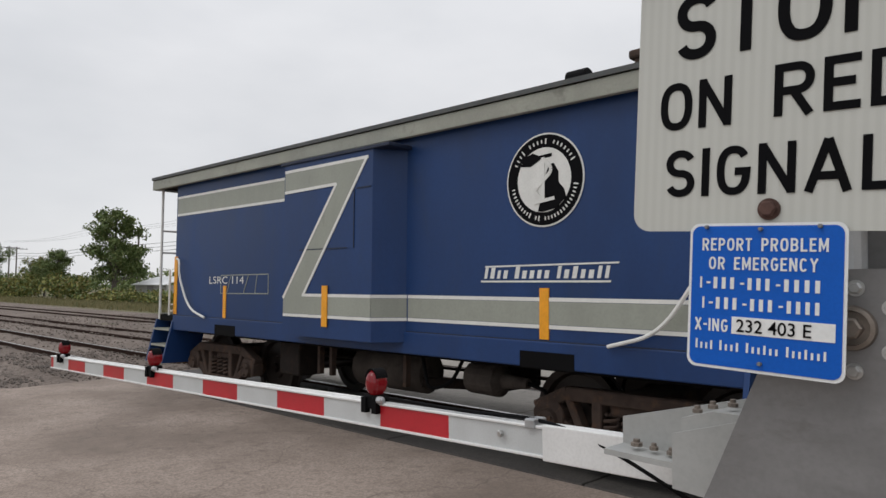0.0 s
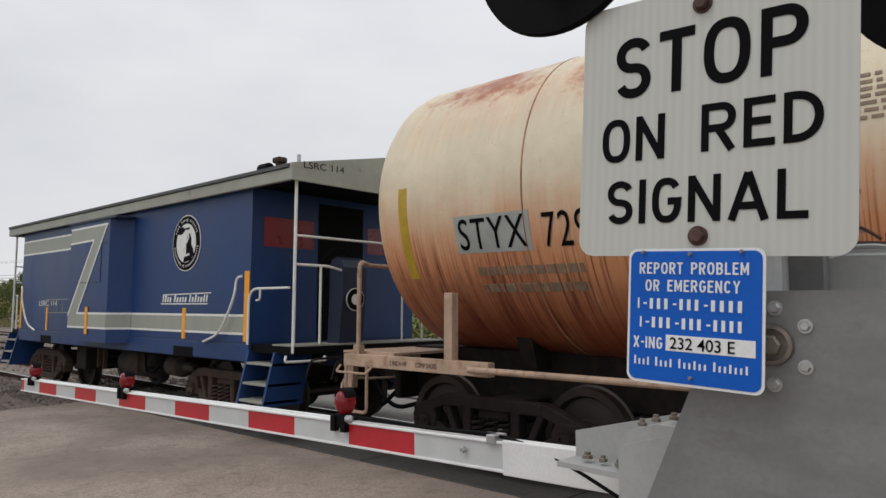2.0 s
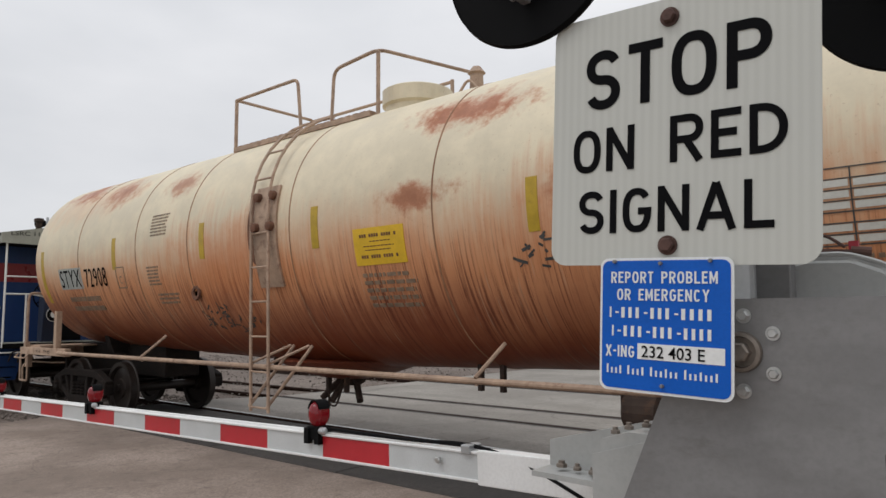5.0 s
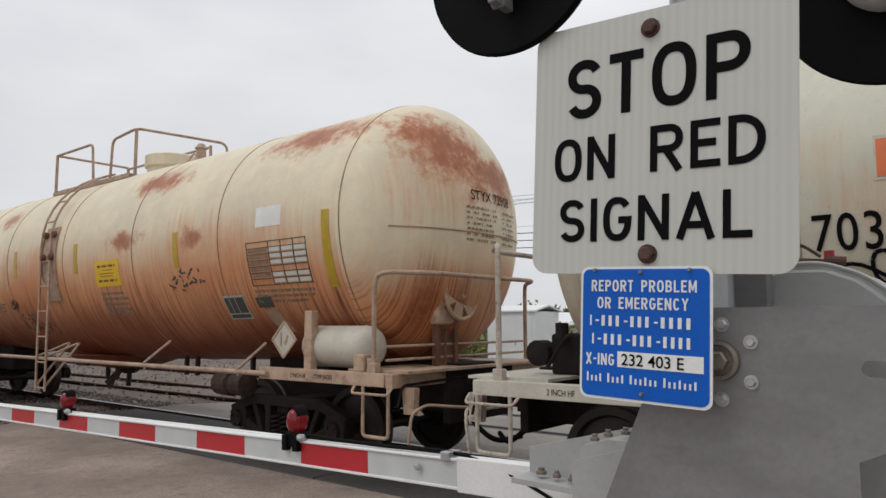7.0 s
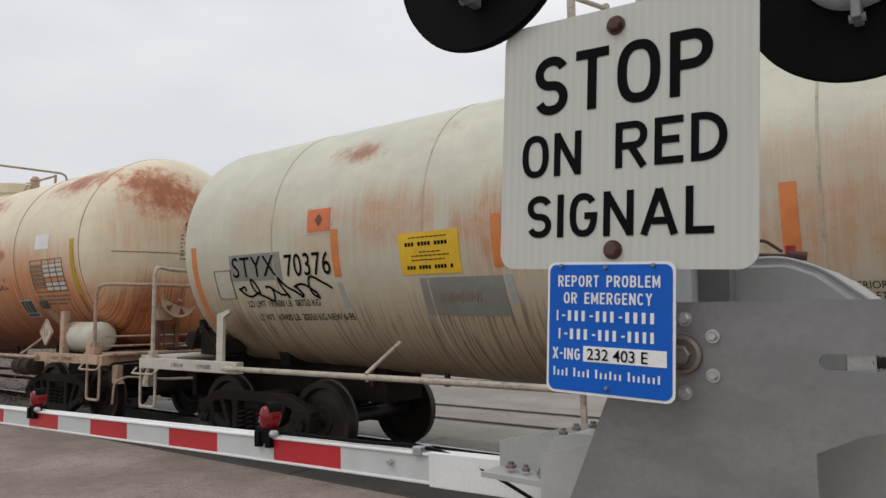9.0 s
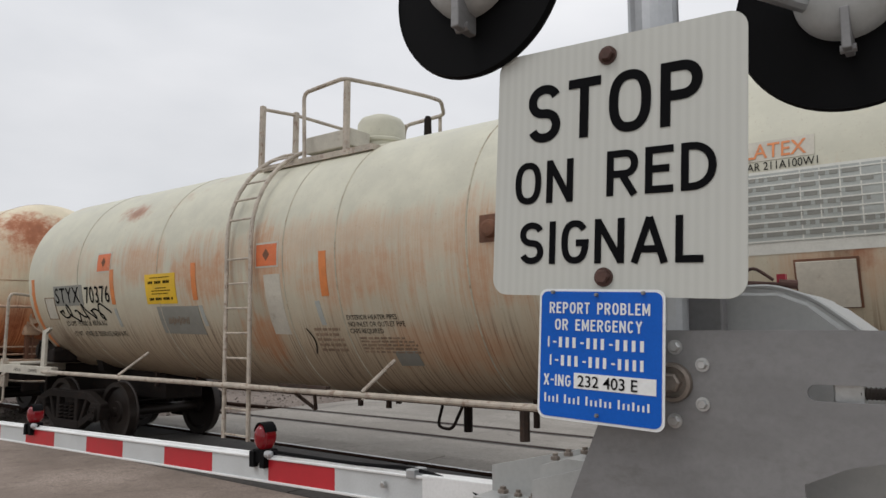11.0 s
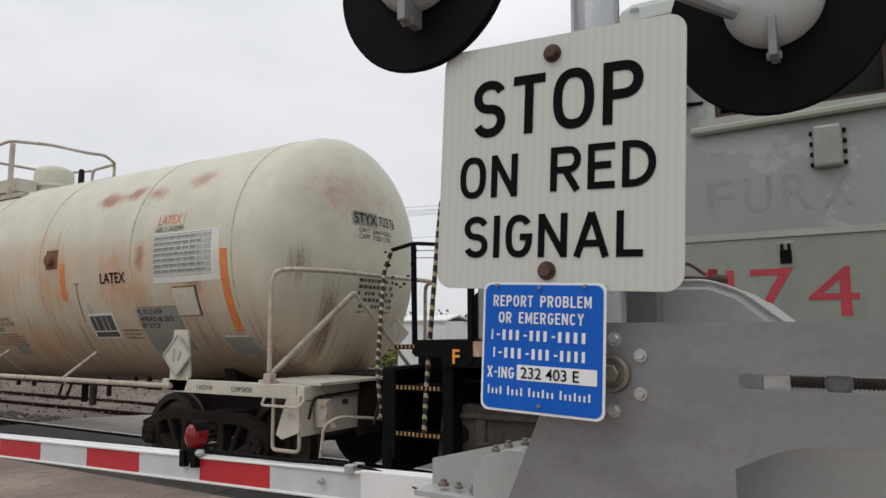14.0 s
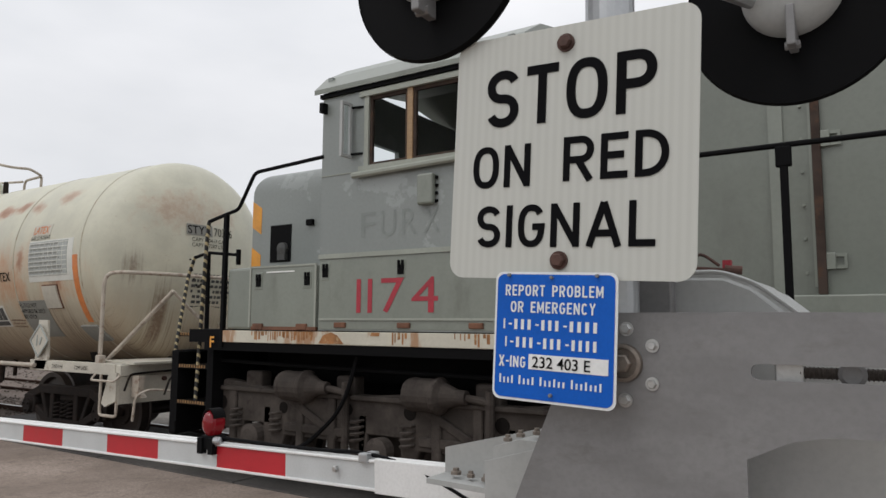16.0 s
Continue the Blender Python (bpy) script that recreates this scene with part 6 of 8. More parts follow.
    # right-hand lettering and tables
    part("stencil_text", on_tank(shift(text_bm("LATEX", 0.5, 0.13, 0.01, cuts=2), 27.95, 0, 2.21), c, r, 0.008), "ink", tank)
    part("decal", slab(B(), 29.0, 29.48, 2.84, 2.99, c, r, 0.005), "sill2", tank)
    part("stencil_text", on_tank(shift(text_bm("LATEX", 0.40, 0.11, 0.01, cuts=2), 29.03, 0, 2.86), c, r, 0.009), "tag_orange", tank)
    part("stencil_text", on_tank(shift(text_bm("AAR 211A100W1", 0.5, 0.06, cuts=1), 29.0, 0, 2.77), c, r, 0.008), "ink", tank)
    pl = part("table_sheet", slab(B(), 28.98, 30.12, 2.18, 2.76, c, r, 0.004), "cream_patch", tank)
    tb = part("test_table", slab(B(), 28.99, 29.98, 2.26, 2.74, c, r, 0.007), "stencil", pl)
    bm = B()
    for k in range(8):
        slab(bm, 28.99, 29.98, 2.265 + k * 0.064, 2.275 + k * 0.064, c, r, 0.010, 0, 1)
    for x in (29.38, 29.5, 29.62, 29.74, 29.86):
        slab(bm, x, x + 0.008, 2.26, 2.74, c, r, 0.0105, 0, 3)
    part("table_line", bm, "cream_patch", tb)
    part("table_text", bars_on_tank(29.02, 29.96, 2.28, 2.73, 7, c, r, rng, 0.0095), "patch", tb)
    hp = part("hatch", slab(B(), 29.32, 29.68, 1.82, 2.12, c, r, 0.03), "sill2", tank)
    part("hatch_rim", slab(B(), 29.305, 29.695, 1.805, 2.135, c, r, 0.012), "rustpatch", hp)
    part("hatch", slab(B(), 30.0, 30.4, 1.38, 1.58, c, r, 0.03, -0.1), "patch", tank)
    part("overspray", slab(B(), 28.53, 29.28, 1.40, 1.92, c, r, 0.004), "patch", tank)
    part("stencil_text", on_tank(shift(text_bm("PL-7122 HTF\nAPPLIED 06 2013\nBY UTCP", 0.62, 0.22, cuts=2), 28.55, 0, 1.66), c, r, 0.008), "ink", tank)
    db = part("placard_board", slab(B(), 27.53, 28.05, 1.54, 1.85, c, r, 0.005), "cream_patch", tank)
    bm = B()
    slab(bm, 27.56, 28.02, 1.64, 1.82, c, r, 0.009)
    slab(bm, 27.56, 28.02, 1.56, 1.62, c, r, 0.009, 0, 1)
    part("placard_panel", bm, "patch_dark", db)
    bm = B()
    for x in (27.66, 27.8, 27.9):
        slab(bm, x, x + 0.008, 1.65, 1.81, c, r, 0.012, 0, 1)
    part("placard_line", bm, "cream_patch", db)
    part("stencil_text", bars_on_tank(28.12, 28.5, 1.52, 1.66, 3, c, r, rng), "ink_faint", tank)
    bm = B()
    slab(bm, 27.42, 27.434, 1.75, 2.22, c, r, 0.006)
    slab(bm, 27.36, 27.48, 2.22, 2.235, c, r, 0.006, 0, 1)
    part("rule_mark", bm, "ink_faint", tank)
    # placards
    bm = B()
    prism(bm, [(29.46, 0.98), (29.72, 0.98), (29.80, 1.15), (29.74, 1.64), (29.52, 1.64)], 5.12, 5.15)
    part("placard_plate", bm, "sill2", car)
    placard(car, 29.63, 5.10, 1.36, 0.22, "stencil")
    placard(car, 31.28, 6.9, 1.6, 0.18, "sill2")
    # ladder, platform, dome
    ladder_over(car, 23.12, 23.57, c, r, 0.42, "pipe2", 0.06, 0.026, 1.3, 0.29)
    bm = bx(22.95, 24.9, 5.75, 6.35, 3.72, 3.79)
    pf = part("platform", bm, "pipe2", car)
    part("platform_box", bx(23.55, 24.35, 5.95, 6.3, 3.9, 4.12, bevel=0.015), "sill2", pf)
    bm = B()
    for x, y in ((22.8, 5.85), (22.95, 6.3), (24.38, 5.85), (23.75, 5.85)):
        zb = c + math.sqrt(r * r - (y - CY) ** 2)
        if x != 23.75:
            box(bm, x - 0.03, x + 0.03, y - 0.03, y + 0.03, zb - 0.1, 4.66)
    tube(bm, bend([(22.8, 5.85, 4.62), (22.95, 6.3, 4.62), (23.0, 7.4, 4.62), (24.0, 7.45, 4.56)], 0.12), 0.024, 8)
    tube(bm, bend([(23.66, 5.84, 3.72), (23.62, 5.84, 4.67), (24.35, 5.82, 4.70), (24.44, 6.44, 4.76), (24.82, 6.86, 4.66), (24.78, 7.2, 4.70), (24.56, 7.56, 4.64), (23.84, 7.58, 4.62), (23.74, 7.58, 3.8)], 0.1), 0.026, 8)
    rod(bm, (24.46, 7.6, 4.64), (24.46, 7.6, 3.6), 0.026, 8)
    part("platform_railing", bm, "pipe2", car)
    bm = lathe(B(), [(3.8, 0.32), (4.0, 0.32), (4.02, 0.34), (4.05, 0.34), (4.07, 0.315), (4.28, 0.31), (4.35, 0.27), (4.40, 0.16), (4.41, 0.02)], (24.22, CY + 0.05, 0.04), "z", 32)
    part("manway_dome", bm, "tank2", car, smooth=True)
    bm = B()
    lathe(bm, [(3.85, 0.1), (4.04, 0.1), (4.06, 0.05), (4.29, 0.045), (4.32, 0.03)], (24.97, CY + 0.08, 0), "z", 12)
    box(bm, 24.82, 25.12, CY - 0.02, CY + 0.18, 3.88, 4.02)
    part("safety_valve", bm, "under", car)
    for x, ln in ((20.9, 0.5), (25.45, 0.42), (27.55, 0.38)):
        strut(car, x, ln, c, r, "pipe2")
    bm = B()
    prism(bm, [(18.38, 1.05), (18.5, 1.05), (18.5, 1.62), (18.62, 1.68), (18.62, 1.72), (18.38, 1.66)], 5.14, 5.18)
    part("bracket", bm, "sill2", car)
    bm = B()
    tube(bm, bend([(24.35, 5.08, 1.05), (24.55, 5.3, 0.82), (24.75, 5.08, 1.05)], 0.03), 0.022, 6)
    box(bm, 24.2, 24.95, 5.06, 5.12, 1.06, 1.09)
    for x, z in ((24.3, 0.72), (24.75, 0.72), (24.9, 0.78), (26.7, 0.65), (27.3, 0.78), (27.6, 0.78), (19.9, 0.75), (21.0, 0.8)):
        part("pipe_hanger", bx(x, x + 0.045, 6.2, 6.25, z + 0.05, 1.2), "under_rust", car)
    rod(bm, (26.73, 5.98, 0.6), (26.73, 5.98, 0.9), 0.05, 8)
    rod(bm, (24.4, 5.98, 0.92), (28.5, 5.98, 0.92), 0.04, 8)
    part("steam_pipe", bm, "under_rust", car)
    bm = B()
    lathe(bm, [(0.88, 0.08), (0.92, 0.2), (1.02, 0.26), (1.2, 0.32)], (25.7, CY, 0), "z", 20)
    rod(bm, (25.7, CY - 0.1, 0.9), (25.7, CY - 0.1, 0.55), 0.05, 8)
    tube(bm, bend([(25.55, CY - 0.35, 0.9), (25.5, CY - 0.4, 0.62), (25.7, CY - 0.4, 0.6), (25.85, CY - 0.4, 0.88)], 0.08), 0.018, 6)
    part("bottom_outlet", bm, "under", car)
    # end gear
    bm = B()
    tube(bm, [(30.55, 5.5, 1.1), (31.55, 5.75, 2.02)], 0.03, 8)
    tube(bm, [(31.55, 5.75, 2.02), (31.7, 6.6, 1.2)], 0.022, 8)
    part("end_brace", bm, "pipe2", car)
    bm = B()
    prism(bm, [(31.26, 1.0), (31.42, 1.0), (31.42, 0.66), (31.2, 0.58), (31.12, 0.62)], 5.10, 5.13)
    eg = part("end_gusset", bm, "sill2", car)
    part("end_sheet", bx(31.40, 31.43, 5.13, 8.05, 0.62, 0.95), "sill2", eg)
    for y in (5.35, 5.75, 6.1):
        part("end_bolt", lathe(B(), [(31.43, 0.03), (31.47, 0.028), (31.475, 0.015)], (0, y, 0.9), "x", 8), "bolt_rust", eg)
    bm = B()
    box(bm, 17.15, 17.75, 5.75, 6.25, 1.12, 1.5, bevel=0.03)
    rod(bm, (17.3, 5.7, 1.45), (17.3, 5.7, 1.6), 0.06, 8)
    rod(bm, (17.5, 5.75, 1.3), (17.95, 5.6, 1.34), 0.07, 10)
    tube(bm, bend([(17.2, 5.6, 1.2), (17.5, 5.5, 1.55), (17.9, 5.55, 1.2)], 0.15), 0.02, 6)
    lathe(bm, [(-0.1, 0.05), (-0.08, 0.12), (0.08, 0.12), (0.1, 0.05)], (17.05, 5.75, 1.32), "y", 14)
    box(bm, 17.8, 18.0, 5.5, 5.9, 1.15, 1.35, bevel=0.03)
    part("brake_valve", bm, "under", car)
    def on_head(bm2):
        for v in bm2.verts:
            y, z = v.co.x, v.co.z
            q = min(0.98, ((y - CY) ** 2 + (z - c) ** 2) / (r * r))
            v.co = Vector((xr + 0.58 * math.sqrt(1 - q) + 0.012, y, z))
        return bm2
    bm = B()
    bm.faces.new([bm.verts.new(p) for p in ((6.2, 0, 2.84), (6.62, 0, 2.84), (6.62, 0, 3.0), (6.2, 0, 3.0))])
    part("number_panel", on_head(bm), "patch", tank)
    part("reporting_mark", on_head(shift(text_bm("STYX", 0.38, 0.12, cuts=1), 6.22, 0, 2.86)), "ink", tank)
    part("car_number", on_head(shift(text_bm("70376", 0.34, 0.12, cuts=1), 6.65, 0, 2.86)), "ink", tank)
    part("capacity_text", on_head(shift(text_bm("CAPY  20417 GALS\nCAPY  77287 LTRS", 0.62, 0.13, cuts=1), 6.28, 0, 2.68)), "ink", tank)
    bm = B()
    for k in range(9):
        z, y = 2.26 - k * 0.075, 6.3 + rng.random() * 0.05
        while y < 6.98:
            w = 0.03 + rng.random() * 0.04
            bm.faces.new([bm.verts.new(p) for p in ((y, 0, z), (y + w, 0, z), (y + w, 0, z + 0.04), (y, 0, z + 0.04))])
            y += w + 0.018 + (0.06 if rng.random() < 0.2 else 0)
    part("stencil_text", on_head(bm), "patch_dark", tank)
    end_rails(car, sl, -1, "pipe2", 2.31, 0.27)
    end_rails(car, sr, 1, "pipe2", 2.26, 0.5)
    for x, d in ((sl - 0.12, -1), (sr + 0.1, 1)):
        coupler(car, x, d)
    for xt in (18.6, 29.6):
        truck(car, xt, 1.12)
    return car


# ---------------------------------------------------------------- locomotive
def latch(parent, x, z, y=5.1):
    bm = bx(x - 0.055, x + 0.055, y - 0.012, y, z - 0.09, z + 0.09, bevel=0.006)
    lt = part("latch_plate", bm, "loco", parent)
    bm = B()
    box(bm, x - 0.035, x + 0.035, y - 0.02, y - 0.011, z - 0.06, z + 0.03)
    box(bm, x - 0.03, x - 0.012, y - 0.03, y - 0.01, z + 0.0, z + 0.07)
    box(bm, x + 0.012, x + 0.03, y - 0.03, y - 0.01, z + 0.0, z + 0.07)
    part("latch", bm, "black", lt)


def locomotive():
    yn, yf = 5.1, 8.1
    NX = 33.04      # where the nose side turns into its slanted corner
    car = thing("locomotive", (42.0, CY, 0), "grey-green diesel locomotive with red number and rusty white sill", "locomotive", "cars of the train")
    # frame
    bm = B()
    box(bm, 33.0, 51.0, yn + 0.0, yf, 1.32, 1.41)
    part("frame", bm, "black", car)
    bm = bx(33.28, 51.0, yn - 0.012, yn + 0.03, 1.41, 1.535, bevel=0.006)
    sl_ = part("sill_stripe", bm, "loco_sill", car)
    bm = B()
    rng = random.Random(41)
    for x0_, x1_, n_ in ((33.75, 34.62, 26), (35.58, 35.75, 5), (36.25, 36.6, 8)):
        for k in range(n_):
            x = x0_ + (x1_ - x0_) * (k + rng.random() * 0.6) / n_
            box(bm, x, x + rng.uniform(0.008, 0.03), yn - 0.0145, yn - 0.011, 1.53 - rng.uniform(0.03, 0.11), 1.532)
    prism(bm, [(34.70, 1.42), (35.02, 1.42), (34.94, 1.50), (34.86, 1.53), (34.76, 1.50)], yn - 0.0155, yn - 0.011)
    prism(bm, [(35.34, 1.50), (35.44, 1.50), (35.45, 1.532), (35.35, 1.532)], yn - 0.0155, yn - 0.011)
    tagged(part("rust_run", bm, "rust_run", sl_, "orange rust stains run over the sill"), kind="stuff")
    part("hinge_rail", bx(33.75, 34.66, yn - 0.02, yn + 0.01, 1.545, 1.58), "rustpatch", car)
    bm = bx(32.7, 51.0, yn + 0.03, yf - 0.03, 1.40, 1.545)
    part("walkway", bm, "black", car)
    bm = bx(33.2, 51.0, CY - 0.75, CY + 0.75, 1.0, 1.35)
    part("centre_sill", bm, "black", car)
    # low side boxes beside the nose and under the cab
    bm = bx(33.34, 34.66, yn + 0.005, yf - 0.005, 1.545, 2.2, bevel=0.03)
    nb = part("nose_box", bm, "loco", car)
    bm = bx(33.72, 34.63, yn - 0.006, yn + 0.006, 1.58, 2.2)
    d1 = part("box_door", bm, "loco", nb)
    bm = bx(33.95, 34.35, yn - 0.012, yn - 0.005, 2.13, 2.145)
    part("door_slot", bm, "white", d1)
    bm = B()
    for x0_, x1_, z0_, z1_ in ((33.70, 33.725, 1.57, 2.205), (34.625, 34.65, 1.57, 2.205), (33.725, 34.625, 2.185, 2.205)):
        box(bm, x0_, x1_, yn - 0.014, yn + 0.0, z0_, z1_)
    part("door_frame", bm, "stripe", d1)
    for x in (33.84, 34.53):
        latch(d1, x, 2.05)
    bm = B()
    for x in (33.78, 34.4):
        box(bm, x, x + 0.14, yn - 0.03, yn + 0.0, 1.55, 1.61, bevel=0.008)
    part("door_hinge", bm, "rustpatch", d1)
    # high nose
    bm = B()
    plan = [(34.7, yn + 0.6), (34.7, yf - 0.6), (NX, yf - 0.6), (NX - 0.28, yf - 1.1), (NX - 0.28, yn + 1.1), (NX, yn + 0.6)]
    rings = []
    for z, fx, sy in [(1.56, 0, 0)] + [(3.12 + 0.24 * math.sin(q), 0.24 * (1 - math.cos(q)), 0.10 * (1 - math.cos(q))) for q in (k * math.pi / 16 for k in range(9))]:
        rings.append([bm.verts.new((x if x > 34 else x + fx, y + (sy if y < CY else -sy), z)) for x, y in plan])
    for lo_, hi_ in zip(rings, rings[1:]):
        for k in range(6):
            bm.faces.new((lo_[k], lo_[(k + 1) % 6], hi_[(k + 1) % 6], hi_[k]))
    bm.faces.new(rings[0][::-1])
    bm.faces.new(rings[-1])
    bmesh.ops.recalc_face_normals(bm, faces=bm.faces)
    nose = part("nose", bm, "loco_pale", car, smooth=True)
    bm = bx(33.35, 33.68, yn + 0.592, yn + 0.62, 2.31, 2.74)
    hole = part("sand_hatch", bm, "black", nose)
    bm = B()
    lathe(bm, [(-0.06, 0.02), (-0.05, 0.07), (0.0, 0.075)], (33.57, yn + 0.6, 2.46), "y", 14)
    box(bm, 33.51, 33.63, yn + 0.55, yn + 0.6, 2.33, 2.46)
    part("filler_cap", bm, "patch_dark", hole)
    bm = bx(33.93, 34.03, yn + 0.56, yn + 0.605, 2.7, 2.77, bevel=0.01)
    part("lift_hook", bm, "black", nose)
    # bands slope down round the corner
    bm = B()
    for z in (1.98, 2.55, 3.1):
        for a, b in (((NX - 0.28, yn + 1.1, z), (NX, yn + 0.6, z - 0.36)), ((NX, yn + 0.6, z - 0.36), (NX + 0.15, yn + 0.6, z - 0.45)), ((NX - 0.28, yn + 1.1, z), (NX - 0.28, CY, z + 0.3))):
            p, q = Vector(a), Vector(b)
            side = (q - p).cross(Vector((0, 0, 1))).normalized() * 0.004
            if side.y > 0.003 or (abs(side.y) < 1e-6 and side.x > 0):
                side = -side
            up, cut = Vector((0, 0, 0.31)), 3.12
            ring = [p - side * 0.5, q - side * 0.5, q + up - side * 0.5, p + up - side * 0.5]
            ring = [Vector((v.x, v.y, max(1.6, min(cut, v.z)))) for v in ring]
            back = [bm.verts.new(v) for v in ring]
            front = [bm.verts.new(v + side * 1.5) for v in ring]
            bm.faces.new(front)
            bm.faces.new(back[::-1])
            for k in range(4):
                bm.faces.new((back[k], back[(k + 1) % 4], front[(k + 1) % 4], front[k]))
    bmesh.ops.recalc_face_normals(bm, faces=bm.faces)
    part("chevron", bm, "loco_orange", nose)
    # cab with window openings
    x0, x1 = 34.68, 36.80
    ze = 3.92
    bm = B()
    wx0, wx1, wz0, wz1 = 35.26, 36.35, 3.1, 3.80
    for y in (yn, yf - 0.06):
        box(bm, x0, x1, y, y + 0.06, 1.545, wz0)
        box(bm, x0, x1, y, y + 0.06, wz1, ze)
        box(bm, x0, wx0, y, y + 0.06, wz0, wz1)
        box(bm, wx1, x1, y, y + 0.06, wz0, wz1)
    for x in (x0, x1 - 0.06):
        box(bm, x, x + 0.06, yn + 0.06, yf - 0.06, 1.545, 3.12)
        box(bm, x, x + 0.06, yn + 0.06, yf - 0.06, 3.56, ze + 0.18)
        for ya, yb in ((yn + 0.06, yn + 0.14), (yn + 1.2, yf - 1.2), (yf - 0.14, yf - 0.06)):
            box(bm, x, x + 0.06, ya, yb, 3.12, 3.56)
    cab = part("cab", bm, "loco_pale", car)
    bm = B()
    prism(bm, [(yn - 0.05, ze - 0.02), (yn - 0.05, ze + 0.03), (yn + 0.12, ze + 0.20), (yn + 0.42, ze + 0.38), (yn + 0.9, ze + 0.50), (CY, ze + 0.54), (yf - 0.9, ze + 0.50), (yf - 0.42, ze + 0.38), (yf - 0.12, ze + 0.2), (yf + 0.05, ze + 0.03), (yf + 0.05, ze - 0.02), (yf - 0.4, ze + 0.18), (CY, ze + 0.34), (yn + 0.4, ze + 0.18)], x0 - 0.08, x1 + 0.08, "x")
    part("cab_roof", bm, "loco", cab)
    bm = bx(x0 - 0.02, x1 + 0.02, yn - 0.03, yn + 0.01, ze - 0.06, ze - 0.02)
    part("rain_gutter", bm, "black", cab)
    bm = B()
    box(bm, x0, x1, yn - 0.008, yn, 3.06, 3.068)
    box(bm, x0, x1, yn - 0.02, yn, 2.24, 2.285)
    box(bm, x0 + 0.02, x1 - 0.15, yn - 0.02, yn, 1.645, 1.665)
    part("panel_ledge", bm, "stripe", cab)
    bm = bx(x0 + 0.01, x1 - 0.01, yn - 0.008, yn, 1.56, 2.235)
    low = part("lower_panel", bm, "loco", cab)
    for x in (34.77, 35.68, 36.62):
        latch(low, x, 2.12)
    bm = B()
    for x in (34.9, 35.65, 36.4):
        box(bm, x, x + 0.14, yn - 0.03, yn, 1.575, 1.625, bevel=0.008)
    part("door_hinge", bm, "rustpatch", low)
    for ch, x, w in (("1", 35.165, 0.052), ("1", 35.30, 0.052), ("7", 35.455, 0.26), ("4", 35.80, 0.285)):
        part("road_digit", shift(text_bm(ch, w, 0.315, 0.0), x, yn - 0.012, 1.715), "red", low)
    # window frame, panes, wind wings
    bm = B()
    for a in ((wx0 - 0.03, wx0 + 0.02), (wx1 - 0.02, wx1 + 0.03)):
        box(bm, a[0], a[1], yn - 0.02, yn + 0.03, wz0 - 0.03, wz1 + 0.03)
    for a in ((wz0 - 0.05, wz0 + 0.01), (wz1 - 0.01, wz1 + 0.04)):
        box(bm, wx0 - 0.09, wx1 + 0.03, yn - 0.03, yn + 0.02, a[0], a[1])
    wf = part("window_frame", bm, "stripe", cab)
    bm = bx(35.73, 35.79, yn - 0.01, yn + 0.03, wz0, wz1)
    part("window_post", bm, "wood", wf)
    for a, b in ((wx0 + 0.02, 35.73), (35.79, wx1 - 0.02)):
        bm = B()
        for p, q in ((a, a + 0.03), (b - 0.03, b)):
            box(bm, p, q, yn + 0.004, yn + 0.04, wz0 + 0.01, wz1 - 0.01)
        for p, q in ((wz0 + 0.01, wz0 + 0.04), (wz1 - 0.045, wz1 - 0.01)):
            box(bm, a + 0.03, b - 0.03, yn + 0.006, yn + 0.038, p, q)
        part("sash", bm, "under_rust", wf)
    bm = B()
    for a, b in ((wx0 + 0.02, 35.73), (35.79, wx1 - 0.02)):
        box(bm, a, b, yn + 0.02, yn + 0.026, wz0, wz1)
    part("pane", bm, "glass", wf).visible_shadow = False
    bm = B()
    for y0, y1, z0, z1 in ((yn - 0.17, yn - 0.14, 3.2, 3.74), (yn - 0.05, yn - 0.02, 3.2, 3.74), (yn - 0.14, yn - 0.05, 3.2, 3.225), (yn - 0.14, yn - 0.05, 3.715, 3.74)):
        box(bm, 35.05, 35.08, y0, y1, z0, z1)
    wd = part("wind_deflector", bm, "housing", cab)
    part("deflector_pane", bx(35.06, 35.07, yn - 0.142, yn - 0.048, 3.22, 3.72), "glass", wd).visible_shadow = False
    bm = B()
    for z in (3.24, 3.7):
        rod(bm, (35.06, yn - 0.03, z), (35.2, yn + 0.0, z), 0.012, 6)
    part("deflector_hinge", bm, "black", wd)
    bm = tube(B(), [(35.12, yn - 0.05, 3.02), (36.34, yn - 0.05, 3.05)], 0.03, 8)
    part("arm_rest", bm, "stripe", cab)
    bm = bx(35.88, 36.05, yn - 0.07, yn, 2.67, 2.95, bevel=0.02)
    jb = part("junction_box", bm, "loco", cab)
    bm = B()
    for z in (2.7, 2.77, 2.84, 2.91):
        for x in (35.87, 36.06):
            box(bm, x - 0.012, x + 0.012, yn - 0.02, yn, z - 0.012, z + 0.012)
    part("box_bolt", bm, "black", jb)
    bm = bx(x0 + 0.02, x0 + 0.06, yn - 0.08, yn - 0.0, 3.7, 3.8)
    part("marker_bracket", bm, "black", cab)
    # ghost of old lettering
    bm = B()
    for k, ch in enumerate("FURX"):
        t = text_bm(ch, 0.17, 0.24, 0)
        shift(t, 35.2 + k * 0.24, yn - 0.003, 2.42)
        me = bpy.data.meshes.new("tmp")
        t.to_mesh(me)
        t.free()
        bm.from_mesh(me)
        bpy.data.meshes.remove(me)
    part("old_lettering", bm, "loco_ghost", cab)
    # interior: seat back, and an added black block that stands for the cab's inner shade
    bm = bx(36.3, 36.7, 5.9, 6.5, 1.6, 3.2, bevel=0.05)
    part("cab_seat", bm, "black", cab)
